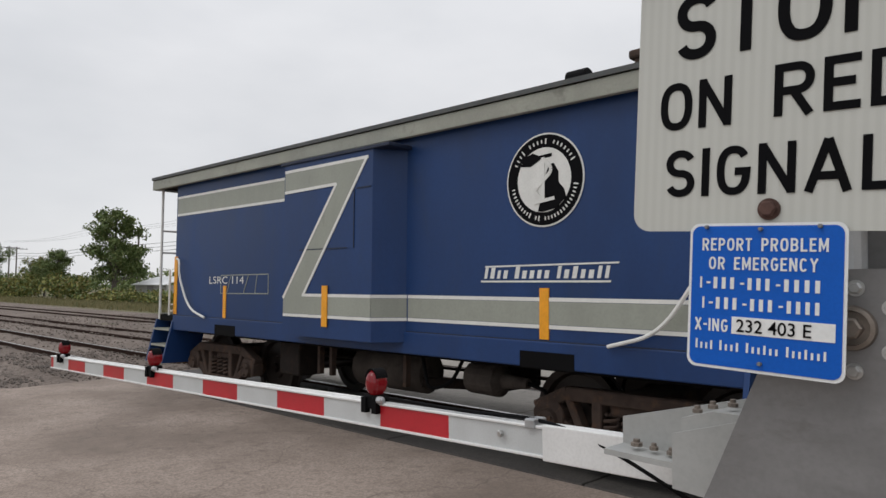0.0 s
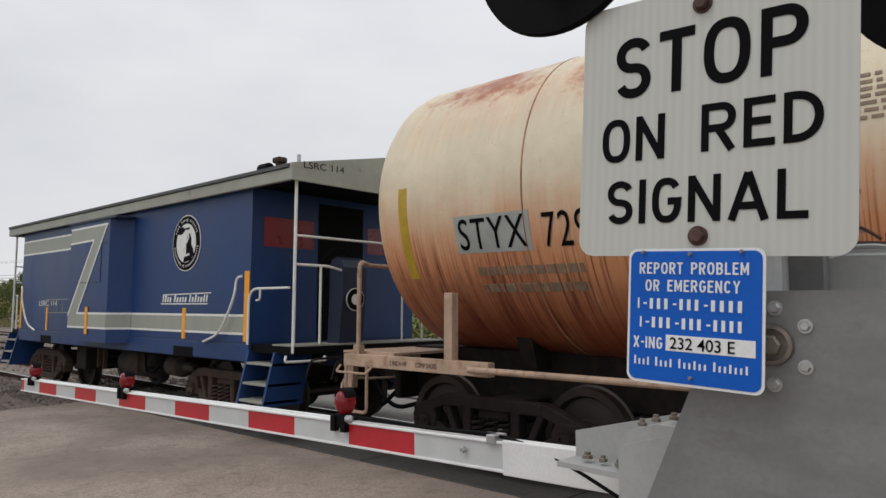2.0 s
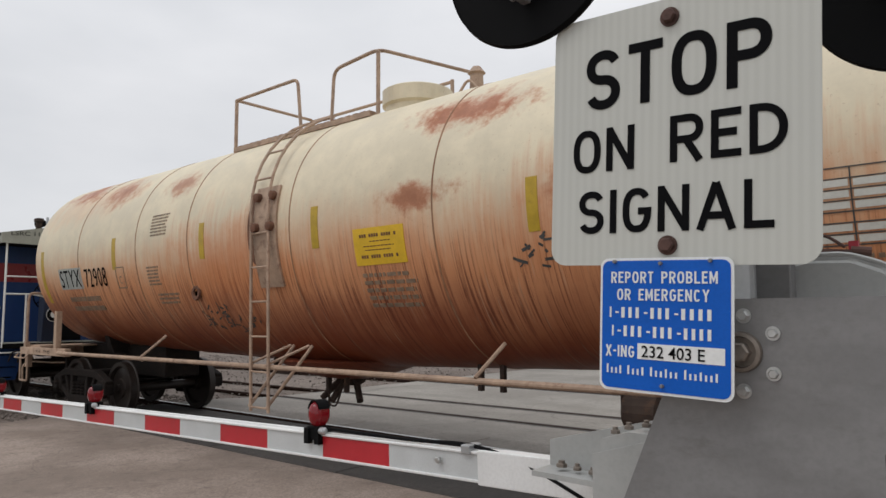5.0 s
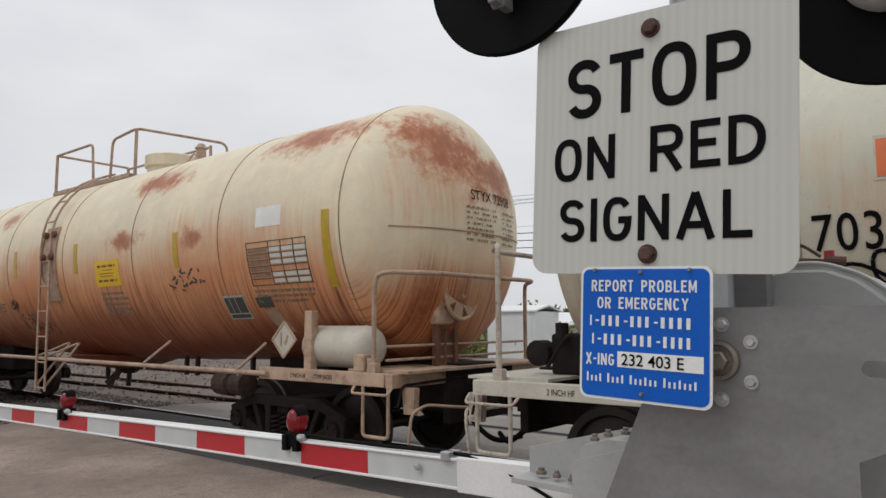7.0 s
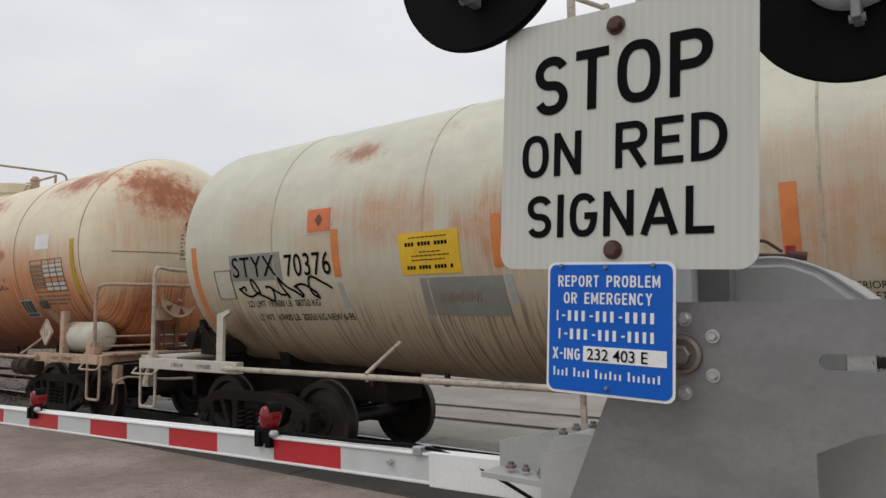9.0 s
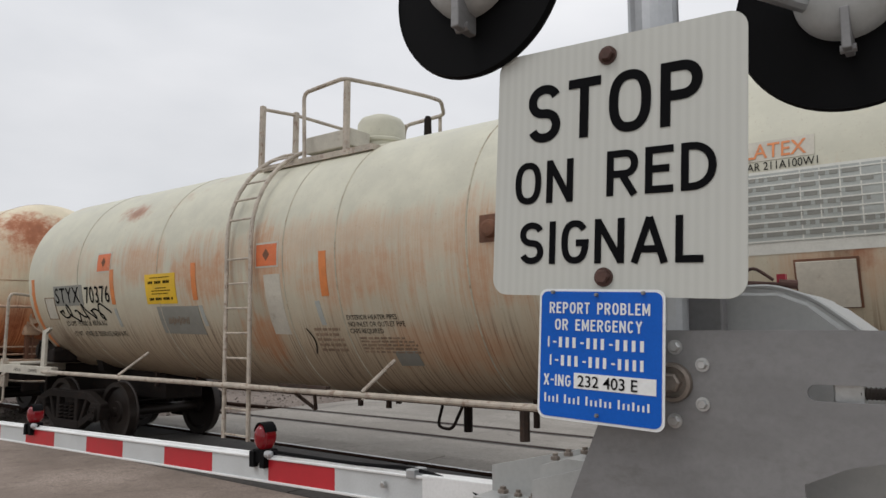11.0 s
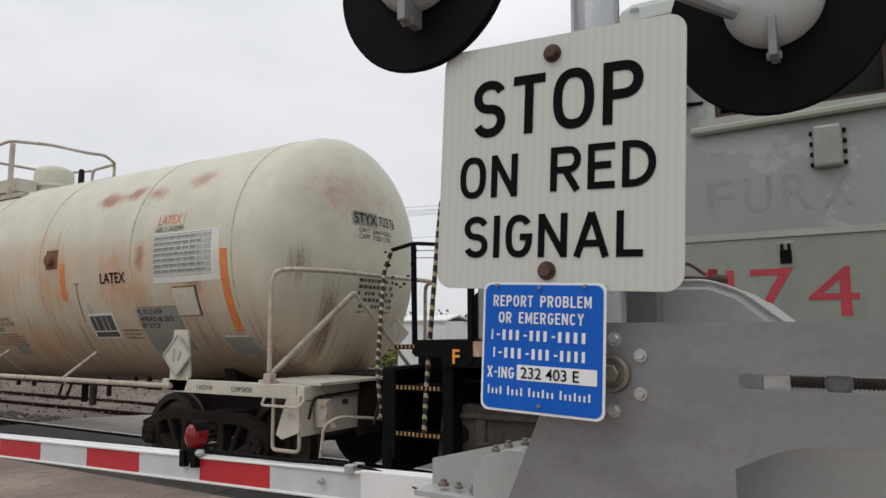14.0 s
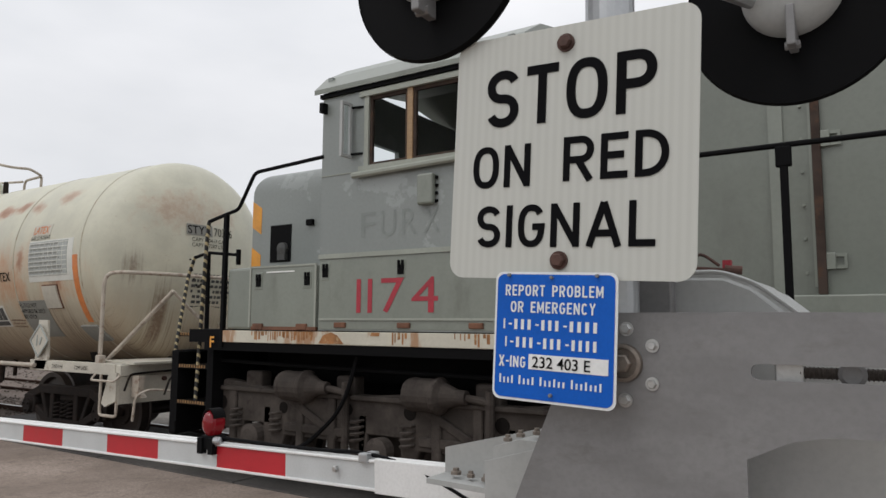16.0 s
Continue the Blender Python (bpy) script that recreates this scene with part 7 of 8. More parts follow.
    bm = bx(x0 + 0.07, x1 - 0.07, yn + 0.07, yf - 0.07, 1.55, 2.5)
    part("cab_dark_fill", bm, "black", cab)
    # long hood and its side
    bm = bx(36.82, 50.6, yn + 0.62, yf - 0.62, 1.545, 3.95, bevel=0.06)
    hood = part("long_hood", bm, "loco_hood", car)
    bm = bx(36.82, 37.25, yn + 0.02, yn + 0.63, 1.545, 2.80, bevel=0.015)
    bl = part("blower_box", bm, "loco", hood)
    part("box_edge", bx(36.82, 37.262, yn + 0.008, yn + 0.024, 2.74, 2.79), "stripe", bl)
    bm = B()
    for k in range(9):
        x = 38.95 + k * 1.1
        box(bm, x, x + 0.02, yn + 0.6, yn + 0.625, 1.9, 3.75)
        for z in (2.0, 2.25, 2.5, 2.75, 3.0, 3.25, 3.5):
            rod(bm, (x - 0.05, yn + 0.6, z), (x - 0.05, yn + 0.62, z), 0.012, 6)
    part("hood_seam", bm, "loco", hood)
    bm = B()
    for k in range(1, 9):
        x = 39.02 + k * 1.1
        box(bm, x, x + 0.08, yn + 0.585, yn + 0.62, 2.02, 2.14, bevel=0.006)
        box(bm, x, x + 0.08, yn + 0.585, yn + 0.62, 2.95, 3.07, bevel=0.006)
    part("door_latch", bm, "black", hood)
    bm = bx(38.97, 39.03, yn + 0.58, yn + 0.63, 1.84, 3.8, bevel=0.006)
    part("door_bar", bm, "under_rust", hood, "rust-edged upright door bar")
    part("corner_strip", bx(38.68, 38.78, yn + 0.60, yn + 0.625, 1.84, 3.85), "loco", hood)
    bm = B()
    for z in (2.02, 2.92):
        box(bm, 39.03, 39.09, yn + 0.585, yn + 0.625, z, z + 0.12, bevel=0.005)
        box(bm, 39.09, 39.16, yn + 0.595, yn + 0.61, z + 0.005, z + 0.03)
        box(bm, 39.09, 39.16, yn + 0.595, yn + 0.61, z + 0.09, z + 0.115)
        box(bm, 39.14, 39.16, yn + 0.595, yn + 0.61, z + 0.03, z + 0.09)
    part("door_hinge", bm, "loco", hood)
    bm = bx(38.75, 50.5, yn + 0.35, yn + 0.63, 1.545, 1.83, bevel=0.01)
    part("duct", bm, "loco", hood)
    bm = B()
    for k in range(3):
        lathe(bm, [(3.9, 0.5), (4.15, 0.5), (4.17, 0.42)], (42 + k * 2.2, CY, 0), "z", 24)
    part("radiator_fan", bm, "loco", hood)
    # railings
    bm = B()
    tube(bm, bend([(33.0, yn, 2.74), (33.28, yn, 2.80), (33.48, yn, 2.84), (33.72, yn, 3.22), (34.7, yn, 3.27)], 0.06), 0.02, 8)
    part("nose_handrail", bm, "black", car)
    bm = bx(33.26, 33.31, yn - 0.02, yn + 0.03, 1.35, 2.8, bevel=0.008)
    part("handrail_post", bm, "black", car)
    for k in range(8):
        x = 37.54 + k * 1.31
        bm = B()
        box(bm, x - 0.025, x + 0.025, yn - 0.01, yn + 0.03, 1.45, 2.78, bevel=0.008)
        box(bm, x - 0.05, x + 0.05, yn - 0.015, yn + 0.035, 2.68, 2.82, bevel=0.01)
        part("handrail_post", bm, "black", car)
    bm = tube(B(), bend([(36.74, yn - 0.01, 3.33), (36.86, yn + 0.01, 3.26), (37.24, yn + 0.01, 2.87), (37.5, yn + 0.01, 2.83), (50.5, yn + 0.01, 2.82)], 0.08), 0.02, 8)
    part("side_handrail", bm, "black", car)
    # front steps
    for s in (-1, 1):
        ya = yn + 0.08 if s < 0 else yf - 0.68
        bm = B()
        for x in (32.5, 32.96):
            prism(bm, [(x, 0.45), (x + 0.1, 0.45), (x + 0.1, 1.42), (x, 1.42)], ya, ya + 0.6) if x > 32.7 else box(bm, 32.42, 32.46, ya, ya + 0.6, 0.5, 1.28)
        box(bm, 32.44, 33.0, ya + 0.56, ya + 0.6, 0.5, 1.4)
        st = part("step_well", bm, "black", car)
        for z in (0.74, 1.14, 1.5):
            bm = bx(32.46, 32.96, ya, ya + 0.5, z - 0.04, z)
            tr = part("step_tread", bm, "black", st)
            bm = B()
            for k in range(11):
                box(bm, 32.48 + k * 0.043, 32.5 + k * 0.043, ya - 0.004, ya, z - 0.03, z + 0.004)
            part("step_edge", bm, "step_wear", tr)
    bm = bx(32.3, 33.0, yn + 0.7, yf - 0.7, 1.2, 1.5)
    part("front_platform", bm, "black", car)
    bm = bx(32.3, 32.42, yn + 0.1, yf - 0.1, 0.35, 1.3, bevel=0.02)
    part("pilot", bm, "black", car)
    part("frame_letter", shift(text_bm("F", 0.07, 0.12, 0.02), 33.12, yn - 0.025, 1.35), "loco_orange", car)
    for y in (5.62, 7.58):
        part("end_post", rod(B(), (32.38, y, 1.4), (32.36, y, 2.46), 0.028, 8), "black", car)
    bm = B()
    tube(bm, bend([(32.1, 5.62, 2.42), (32.36, 5.62, 2.47), (32.86, 5.62, 2.42)], 0.05), 0.02, 8)
    rod(bm, (32.9, 5.62, 2.3), (32.9, 5.62, 2.48), 0.03, 8)
    part("end_rail", bm, "black", car)
    bm = B()
    tube(bm, bend([(32.1, 5.62, 2.42), (32.02, 5.6, 2.2), (32.1, 5.4, 1.3), (32.15, 5.4, 0.8)], 0.08), 0.022, 8)
    tube(bm, bend([(33.0, yn, 2.74), (32.97, yn, 2.5), (32.88, yn + 0.05, 1.9), (32.78, yn + 0.1, 1.1), (32.76, yn + 0.1, 0.75)], 0.12), 0.022, 8)
    part("step_handrail", bm, "hazard", car, "hand rail wrapped in black and yellow tape")
    bm = B()
    for k in range(9):
        a = k / 8
        x, z = 32.34 + 0.36 * a - 0.3, 2.3 - 0.35 * math.sin(math.pi * a)
        lathe(bm, [(-0.008, 0.014), (0.008, 0.014)], (x, 5.6, z + 0.1), "y" if k % 2 else "z", 8)
    part("safety_chain", bm, "black", car)
    bm = B()
    box(bm, 32.85, 33.25, 5.9, 6.4, 1.5, 1.95, bevel=0.04)
    lathe(bm, [(0, 0.09), (0.12, 0.1)], (33.0, 5.8, 1.9), "y", 12)
    part("jumper_box", bm, "black", car)
    # bogies
    for xt in (35.3, 47.2):
        for s in (-1, 1):
            y0 = CY + s * 1.28
            ya, yb = min(y0, y0 - s * 0.16), max(y0, y0 - s * 0.16)
            bm = B()
            rim = [(-2.5, 0.5), (-2.45, 0.9), (-2.2, 1.0), (-1.5, 0.93), (-0.7, 0.86), (-0.2, 0.92), (0.5, 0.98), (1.2, 0.9), (2.2, 1.0), (2.45, 0.9), (2.5, 0.5)]
            for d in (1.7, 0, -1.7):
                rim += [(d + 0.42, 0.46), (d + 0.36, 0.26), (d + 0.22, 0.26), (d + 0.2, 0.56), (d - 0.2, 0.56), (d - 0.22, 0.26), (d - 0.36, 0.26), (d - 0.42, 0.46)]
            prism(bm, [(xt + a, z) for a, z in rim], ya + 0.02, yb - 0.02)
            for d in (-2.05, -1.05, -0.62, 0.62, 1.05, 2.05):
                bar2d(bm, (xt + d, 0.92), (xt + d, 0.3), 0.1, ya - 0.01, yb)
            for d in (-0.85, 0.85):
                bar2d(bm, (xt + d - 0.42, 0.55), (xt + d + 0.42, 0.55), 0.09, ya - 0.006, yb - 0.004)
                bar2d(bm, (xt + d - 0.35, 0.84), (xt + d + 0.3, 0.5), 0.08, ya - 0.014, yb - 0.01)
            bar2d(bm, (xt - 2.3, 0.9), (xt + 2.3, 0.9), 0.05, ya - 0.02, yb)
            bmesh.ops.bevel(bm, geom=list(bm.edges), offset=0.012, segments=1, affect="EDGES")
            fr = part("bogie_frame", bm, "bogie", car)
            for d in (-1.7, 0, 1.7):
                bm = lathe(B(), [(-0.08, 0.08), (-0.06, 0.13), (0.06, 0.13), (0.08, 0.08)], (xt + d, y0 + s * 0.02, WR - 0.03), "y", 16)
                part("axle_box", bm, "bogie", fr)
            for d in (-1.25, 0.35):
                bm = B()
                lathe(bm, [(0, 0.06), (0.01, 0.14), (0.06, 0.155), (0.12, 0.15), (0.30, 0.15), (0.32, 0.165), (0.36, 0.165), (0.40, 0.12), (0.52, 0.07), (0.62, 0.06)], (xt + d, y0 + s * 0.05, 0.98), "x", 18)
                rod(bm, (xt + d + 0.6, y0 + s * 0.05, 0.98), (xt + d + 0.85, y0 + s * 0.05, 0.95), 0.035, 8)
                rod(bm, (xt + d + 0.85, y0 + s * 0.05, 1.05), (xt + d + 0.85, y0 + s * 0.05, 0.4), 0.04, 8)
                part("brake_cylinder", bm, "bogie", fr)
            # holes as flat discs, the dark of their depth painted on
            for d, z, rr in ((-0.42, 0.78, 0.055), (0.32, 0.8, 0.07), (1.28, 0.76, 0.07), (-1.3, 0.74, 0.06), (2.25, 0.74, 0.08), (-2.25, 0.74, 0.08)):
                part("painted_hole_disc", lathe(B(), [(-0.004, rr), (0.004, rr)], (xt + d, (ya + 0.02) if s < 0 else (yb - 0.02), z), "y", 16), "hole", fr)
            for d in (-1.7, 0, 1.7):
                bm = B()
                for e in (-0.3, 0.3):
                    coil(bm, xt + d + e, y0 - s * 0.02, 0.46, 0.72, 0.07)
                part("spring_set", bm, "bogie", fr)
            for d in (-1.9, -0.6, 1.0):
                bm = box(B(), xt + d, xt + d + 0.25, ya + 0.03, yb + 0.03, 0.88, 1.1, bevel=0.03)
                part("frame_bracket", bm, "bogie", fr)
                bm = box(B(), xt + d + 0.3, xt + d + 0.42, ya + 0.02, yb, 0.25, 0.75, bevel=0.02)
                part("brake_hanger", bm, "bogie", fr)
            bm = B()
            tube(bm, bend([(xt - 0.2, y0 + s * 0.12, 1.3), (xt - 0.35, y0 + s * 0.15, 0.8), (xt - 0.9, y0 + s * 0.16, 0.35), (xt - 1.5, y0 + s * 0.12, 0.38)], 0.25, 5), 0.022, 6)
            tube(bm, bend([(xt - 2.3, y0 + s * 0.02, 1.2), (xt - 1.0, y0 + s * 0.02, 1.18), (xt + 2, y0 + s * 0.02, 1.15)], 0.25, 5), 0.02, 6)
            part("sand_hose", bm, "black", fr)
        bm = bx(xt - 2.2, xt + 2.2, CY - 0.55, CY + 0.55, 0.35, 1.05, bevel=0.05)
        part("bolster", bm, "black", car)
        for d in (-1.7, 0, 1.7):
            wheelset(car, xt + d)
    bm = B()
    prism(bm, [(CY - 1.4, 1.25), (CY + 1.4, 1.25), (CY + 1.3, 0.4), (CY + 0.9, 0.25), (CY - 0.9, 0.25), (CY - 1.3, 0.4)], 38.6, 44.0, "x")
    part("fuel_tank", bm, "under", car)
    coupler(car, 32.15, -1)
    return car


CARS = [caboose(), tank_car_rusty(), tank_car_pale(), locomotive()]
for car_, dx_ in zip(CARS, (-0.07, -0.09, -0.07, -0.05)):
    car_.location.x += dx_


# ---------------------------------------------------------------- crossing gate, signs and lights
def round_sheet(bm, w, h, rad, y0, y1):
    poly = []
    for cx, cz, a0 in ((w / 2 - rad, h / 2 - rad, 0), (-w / 2 + rad, h / 2 - rad, 90), (-w / 2 + rad, -h / 2 + rad, 180), (w / 2 - rad, -h / 2 + rad, 270)):
        for k in range(7):
            a = radians(a0 + 15 * k)
            poly.append((cx + rad * math.cos(a), cz + rad * math.sin(a)))
    return prism(bm, poly, y0, y1)


def stroke(bm, pts, w, y0, y1, closed=False):
    """A flat band of even width along a path in x and z, with mitred bends."""
    ps = [Vector(p) for p in pts]
    n = len(ps)
    rows = []
    for k, p in enumerate(ps):
        a = ps[k - 1] if k or closed else None
        b = ps[(k + 1) % n] if k < n - 1 or closed else None
        d0 = (p - a).normalized() if a is not None else None
        d1 = (b - p).normalized() if b is not None else None
        d0, d1 = d0 or d1, d1 or d0
        n0, n1 = Vector((-d0.y, d0.x)), Vector((-d1.y, d1.x))
        m = (n0 + n1).normalized()
        m *= w / 2 / max(0.5, m.dot(n1))
        rows.append([bm.verts.new((q.x, y, q.y)) for q in (p + m, p - m) for y in (y0, y1)])
    for k in range(n if closed else n - 1):
        a, b = rows[k], rows[(k + 1) % n]
        for i, j in ((0, 2), (2, 3), (3, 1), (1, 0)):
            bm.faces.new((a[i], a[j], b[j], b[i]))
    if not closed:
        for r in (rows[0], rows[-1]):
            bm.faces.new((r[0], r[2], r[3], r[1]))


LETTER_WIDTH = {"I": 0.165, "E": 0.56, "L": 0.56, "T": 0.58, "S": 0.62, "P": 0.64, "R": 0.66, "B": 0.66, "D": 0.66, "C": 0.64, "G": 0.66, "O": 0.70, "N": 0.68, "A": 0.80, "Y": 0.72, "X": 0.70, "M": 0.80, "-": 0.34, " ": 0.5}


def road_letter(bm, ch, x0, x1, z0, z1, w, y0, y1):
    """One capital of the road-sign alphabet, drawn with strokes of width w."""
    h = w / 2
    a, b, c, d = x0 + h, x1 - h, z0 + h, z1 - h
    xm, zm = (x0 + x1) / 2, (z0 + z1) / 2
    layer = [0]

    def go(pts, closed=False):
        stroke(bm, pts, w, y0 - 0.00015 * layer[0], y1, closed)
        layer[0] += 1

    def oval(cx, cz, rx, rz, start, end, k=2.45, steps=26):
        out = []
        for i in range(steps + 1):
            t = radians(start + (end - start) * i / steps)
            co_, si = math.cos(t), math.sin(t)
            out.append((cx + rx * math.copysign(abs(co_) ** (2 / k), co_), cz + rz * math.copysign(abs(si) ** (2 / k), si)))
        return out

    def bowl(top, low, right):
        r = (top - low) / 2
        bend_x = max(a + 0.2 * (right - a), right - r)
        return [(x0, top)] + oval(bend_x, (top + low) / 2, right - bend_x, r, 90, -90, 2.15, 14) + [(x0, low)]

    if ch in "BDEILNPRTM":
        xs = xm if ch in "IT" else a
        go([(xs, z0), (xs, z1)])
    if ch in "NM":
        go([(b, z0), (b, z1)])
    if ch == "O":
        go(oval(xm, zm, b - xm, d - zm, 0, 350, 2.45, 35), True)
    if ch == "C":
        go(oval(xm, zm, b - xm, d - zm, 38, 322))
    if ch == "G":
        go(oval(xm, zm, b - xm, d - zm, 38, 345) + [(b, zm - h * 0.3), (xm + 0.12 * (b - xm), zm - h * 0.3)])
    if ch == "S":
        q = (d - c) / 4
        go(oval(xm, d - q, b - xm, q, 22, 262, 2.1, 22) + oval(xm, c + q, b - xm, q, 82, -158, 2.1, 22))
    if ch == "T":
        go([(x0, d), (x1, d)])
    if ch == "E":
        for z, x in ((d, x1), (c, x1), (zm + h * 0.2, x1 - 0.14 * (x1 - x0))):
            go([(x0, z), (x, z)])
    if ch == "L":
        go([(x0, c), (x1, c)])
    if ch == "D":
        go(bowl(d, c, b))
    if ch in "PR":
        go(bowl(d, zm - h * 0.35, b))
    if ch == "R":
        go([(xm - 0.02 * (x1 - x0), zm - h * 0.35), (b + h * 0.05, z0)])
    if ch == "B":
        go(bowl(d, zm, b - 0.05 * (b - a)))
        go(bowl(zm, c, b))
    if ch == "N":
        go([(a, z1 - h * 0.6), (b, z0 + h * 0.6)])
    if ch == "M":
        go([(a, z1 - h * 0.6), (xm, z0 + 0.25 * (z1 - z0)), (b, z1 - h * 0.6)])
    if ch == "A":
        go([(x0 + h, z0), (xm, z1 - h * 0.2)])
        go([(x1 - h, z0), (xm, z1 - h * 0.2)])
        zb = z0 + 0.3 * (z1 - z0)
        go([(x0 + 0.24 * (x1 - x0), zb), (x1 - 0.24 * (x1 - x0), zb)])
    if ch == "Y":
        go([(a, z1), (xm, zm), (b, z1)])
        go([(xm, z0), (xm, zm)])
    if ch == "X":
        go([(a, z0), (b, z1)])
        go([(a, z1), (b, z0)])
    if ch == "-":
        go([(x0, zm), (x1, zm)])


def road_words(words, x0, x1, z0, z1, weight, y0, y1, gap=0.2):
    """A line of road-sign capitals fitted between x0 and x1."""
    total = sum(LETTER_WIDTH[ch] for ch in words) + gap * (len(words) - 1)
    k = (x1 - x0) / total
    bm = B()
    x = x0
    for ch in words:
        if ch != " ":
            road_letter(bm, ch, x, x + LETTER_WIDTH[ch] * k, z0, z1, weight * (z1 - z0), y0, y1)
        x += (LETTER_WIDTH[ch] + gap) * k
    bmesh.ops.recalc_face_normals(bm, faces=bm.faces)
    return bm


def bolt(parent, x, y, z, r, material, washer=0.0):
    bm = B()
    if washer:
        lathe(bm, [(-0.004, washer), (0.002, washer)], (x, y, z), "y", 20)
    lathe(bm, [(-0.006 - r * 0.7, r * 0.8), (-0.004 - r * 0.6, r), (0, r)], (x, y, z), "y", 6)
    return part("bolt", bm, material, parent, keep=True)


def stop_sign():
    s = thing("stop_on_red_sign", (0, 0, 0), "white metal sign with black words STOP ON RED SIGNAL", "sign")
    s.matrix_basis = pose(-0.499, 1.470, 2.029, 0, 2.75, 0)
    bm = shift(round_sheet(B(), 0.612, 0.61, 0.04, -0.0, 0.003), 0, 0, -0.007)
    sh = part("sheet", bm, "sheet", s)
    for words, x0, x1, z0, z1 in (("STOP", -0.215, 0.214, 0.064, 0.209), ("ON", -0.247, -0.088, -0.088, 0.017), ("RED", -0.002, 0.244, -0.082, 0.023), ("SIGNAL", -0.229, 0.218, -0.2365, -0.1335)):
        part("lettering", road_words(words, x0, x1, z0, z1, 0.155, -0.0022, -0.0004, 0.15), "ink", sh)
    for z in (0.253, -0.268):
        bolt(s, -0.005, -0.001, z, 0.017, "bolt_rust", 0.022)


def blue_sign():
    s = thing("emergency_notice_sign", (0, 0, 0), "small blue sign with white border and emergency notice", "sign")
    s.matrix_basis = pose(-0.530, 1.458, 1.583, 0, 2.5, 0)
    sh = part("sheet", round_sheet(B(), 0.305, 0.302, 0.02, 0.0, 0.003), "sign_white", s)
    part("blue_field", round_sheet(B(), 0.293, 0.290, 0.017, -0.0015, 0.001), "sign_blue", sh)
    for words, x0, x1, z0, z1 in (("REPORT PROBLEM", -0.124, 0.12, 0.094, 0.120), ("OR EMERGENCY", -0.109, 0.103, 0.055, 0.081), ("X-ING", -0.136, -0.066, -0.074, -0.048)):
        part("lettering", road_words(words, x0, x1, z0, z1, 0.15, -0.0030, -0.0016), "sign_white", sh)
    # telephone numbers and the company's name as bars
    for x0, z0, h, ws in ((-0.128, 0.014, 0.026, (0.010, 0.052, 0.052, 0.075)), (-0.122, -0.028, 0.026, (0.010, 0.052, 0.052, 0.068)),):
        bm = B()
        x = x0
        for w in ws:
            n = max(1, round(w / 0.018))
            for k in range(n):
                box(bm, x + (k + 0.12) * w / n, x + (k + (0.56 if n > 1 else 0.5)) * w / n, -0.003, 0.0, z0 + 0.001, z0 + h - 0.001)
            x += w + 0.005
            if w != ws[-1]:
                box(bm, x, x + 0.008, -0.003, 0.0, z0 + 0.011, z0 + 0.015)
            x += 0.013
        part("number_bar", bm, "sign_white", sh)
    bm = B()
    x = -0.134
    for w in (0.042, 0.045, 0.068, 0.078):
        n = round(w / 0.0105)
        for k in range(n):
            hh = 0.02 if k == 0 else (0.013 if k % 3 else 0.018)
            box(bm, x + (k + 0.1) * w / n, x + (k + 0.48) * w / n, -0.003, 0.0, -0.112, -0.112 + hh)
        x += w + 0.009
    part("company_bar", bm, "sign_white", sh)
    pn = part("number_field", bx(-0.058, 0.135, -0.003, 0.0, -0.076, -0.041), "sign_white", sh)
    part("crossing_number", shift(text_bm("232 403 E", 0.142, 0.026, 0.008), -0.048, -0.0045, -0.0715), "ink", pn)
    for x, z in ((-0.005, 0.138), (0.0, -0.131), (-0.115, 0.143), (0.105, 0.143)):
        bolt(s, x, -0.001, z, 0.0045, "plate")


def signal_mast():
    m = thing("signal_mast", (-0.016, -0.008, 0), "galvanised crossing mast with two black signal discs", "signal")
    bm = tube(B(), [(-0.44, 1.64, -0.08), (-0.42, 1.66, 4.2)], 0.062, 20)
    part("mast", bm, "galv", m, keep=True)
    bm = B()
    box(bm, -0.68, -0.2, 1.42, 1.9, -0.1, 0.0, bevel=0.02)
    part("mast_base", bm, "galv", m, keep=True)
    for x, y, z, rd in ((-0.845, 1.47, 2.575, 0.262), (-0.06, 2.2, 2.565, 0.305)):
        bm = lathe(B(), [(-0.012, rd - 0.003), (-0.016, rd), (0.0, rd + 0.005), (0.012, rd)], (x, y, z), "y", 64)
        ds = part("signal_disc", bm, "black", m, "black round signal background", keep=True)
        bm = lathe(B(), [(-0.018, 0.14), (-0.05, 0.135), (-0.085, 0.10), (-0.095, 0.03)], (x, y, z + 0.03), "y", 40)
        part("lamp_housing", bm, "housing", ds, smooth=True, keep=True)
        bm = B()
        box(bm, x - 0.012, x + 0.012, y - 0.10, y - 0.015, z - 0.16, z - 0.04, bevel=0.004)
        rod(bm, (x - 0.02, y - 0.06, z - 0.15), (x + 0.02, y - 0.06, z - 0.15), 0.012, 8)
        part("housing_clasp", bm, "plate", ds, keep=True)
        bm = tube(B(), bend([(x, y + 0.01, z), (x, y + 0.12, z), (-0.42, 1.66, z + 0.02)], 0.06), 0.025, 10)
        part("lamp_arm", bm, "galv", m, keep=True)


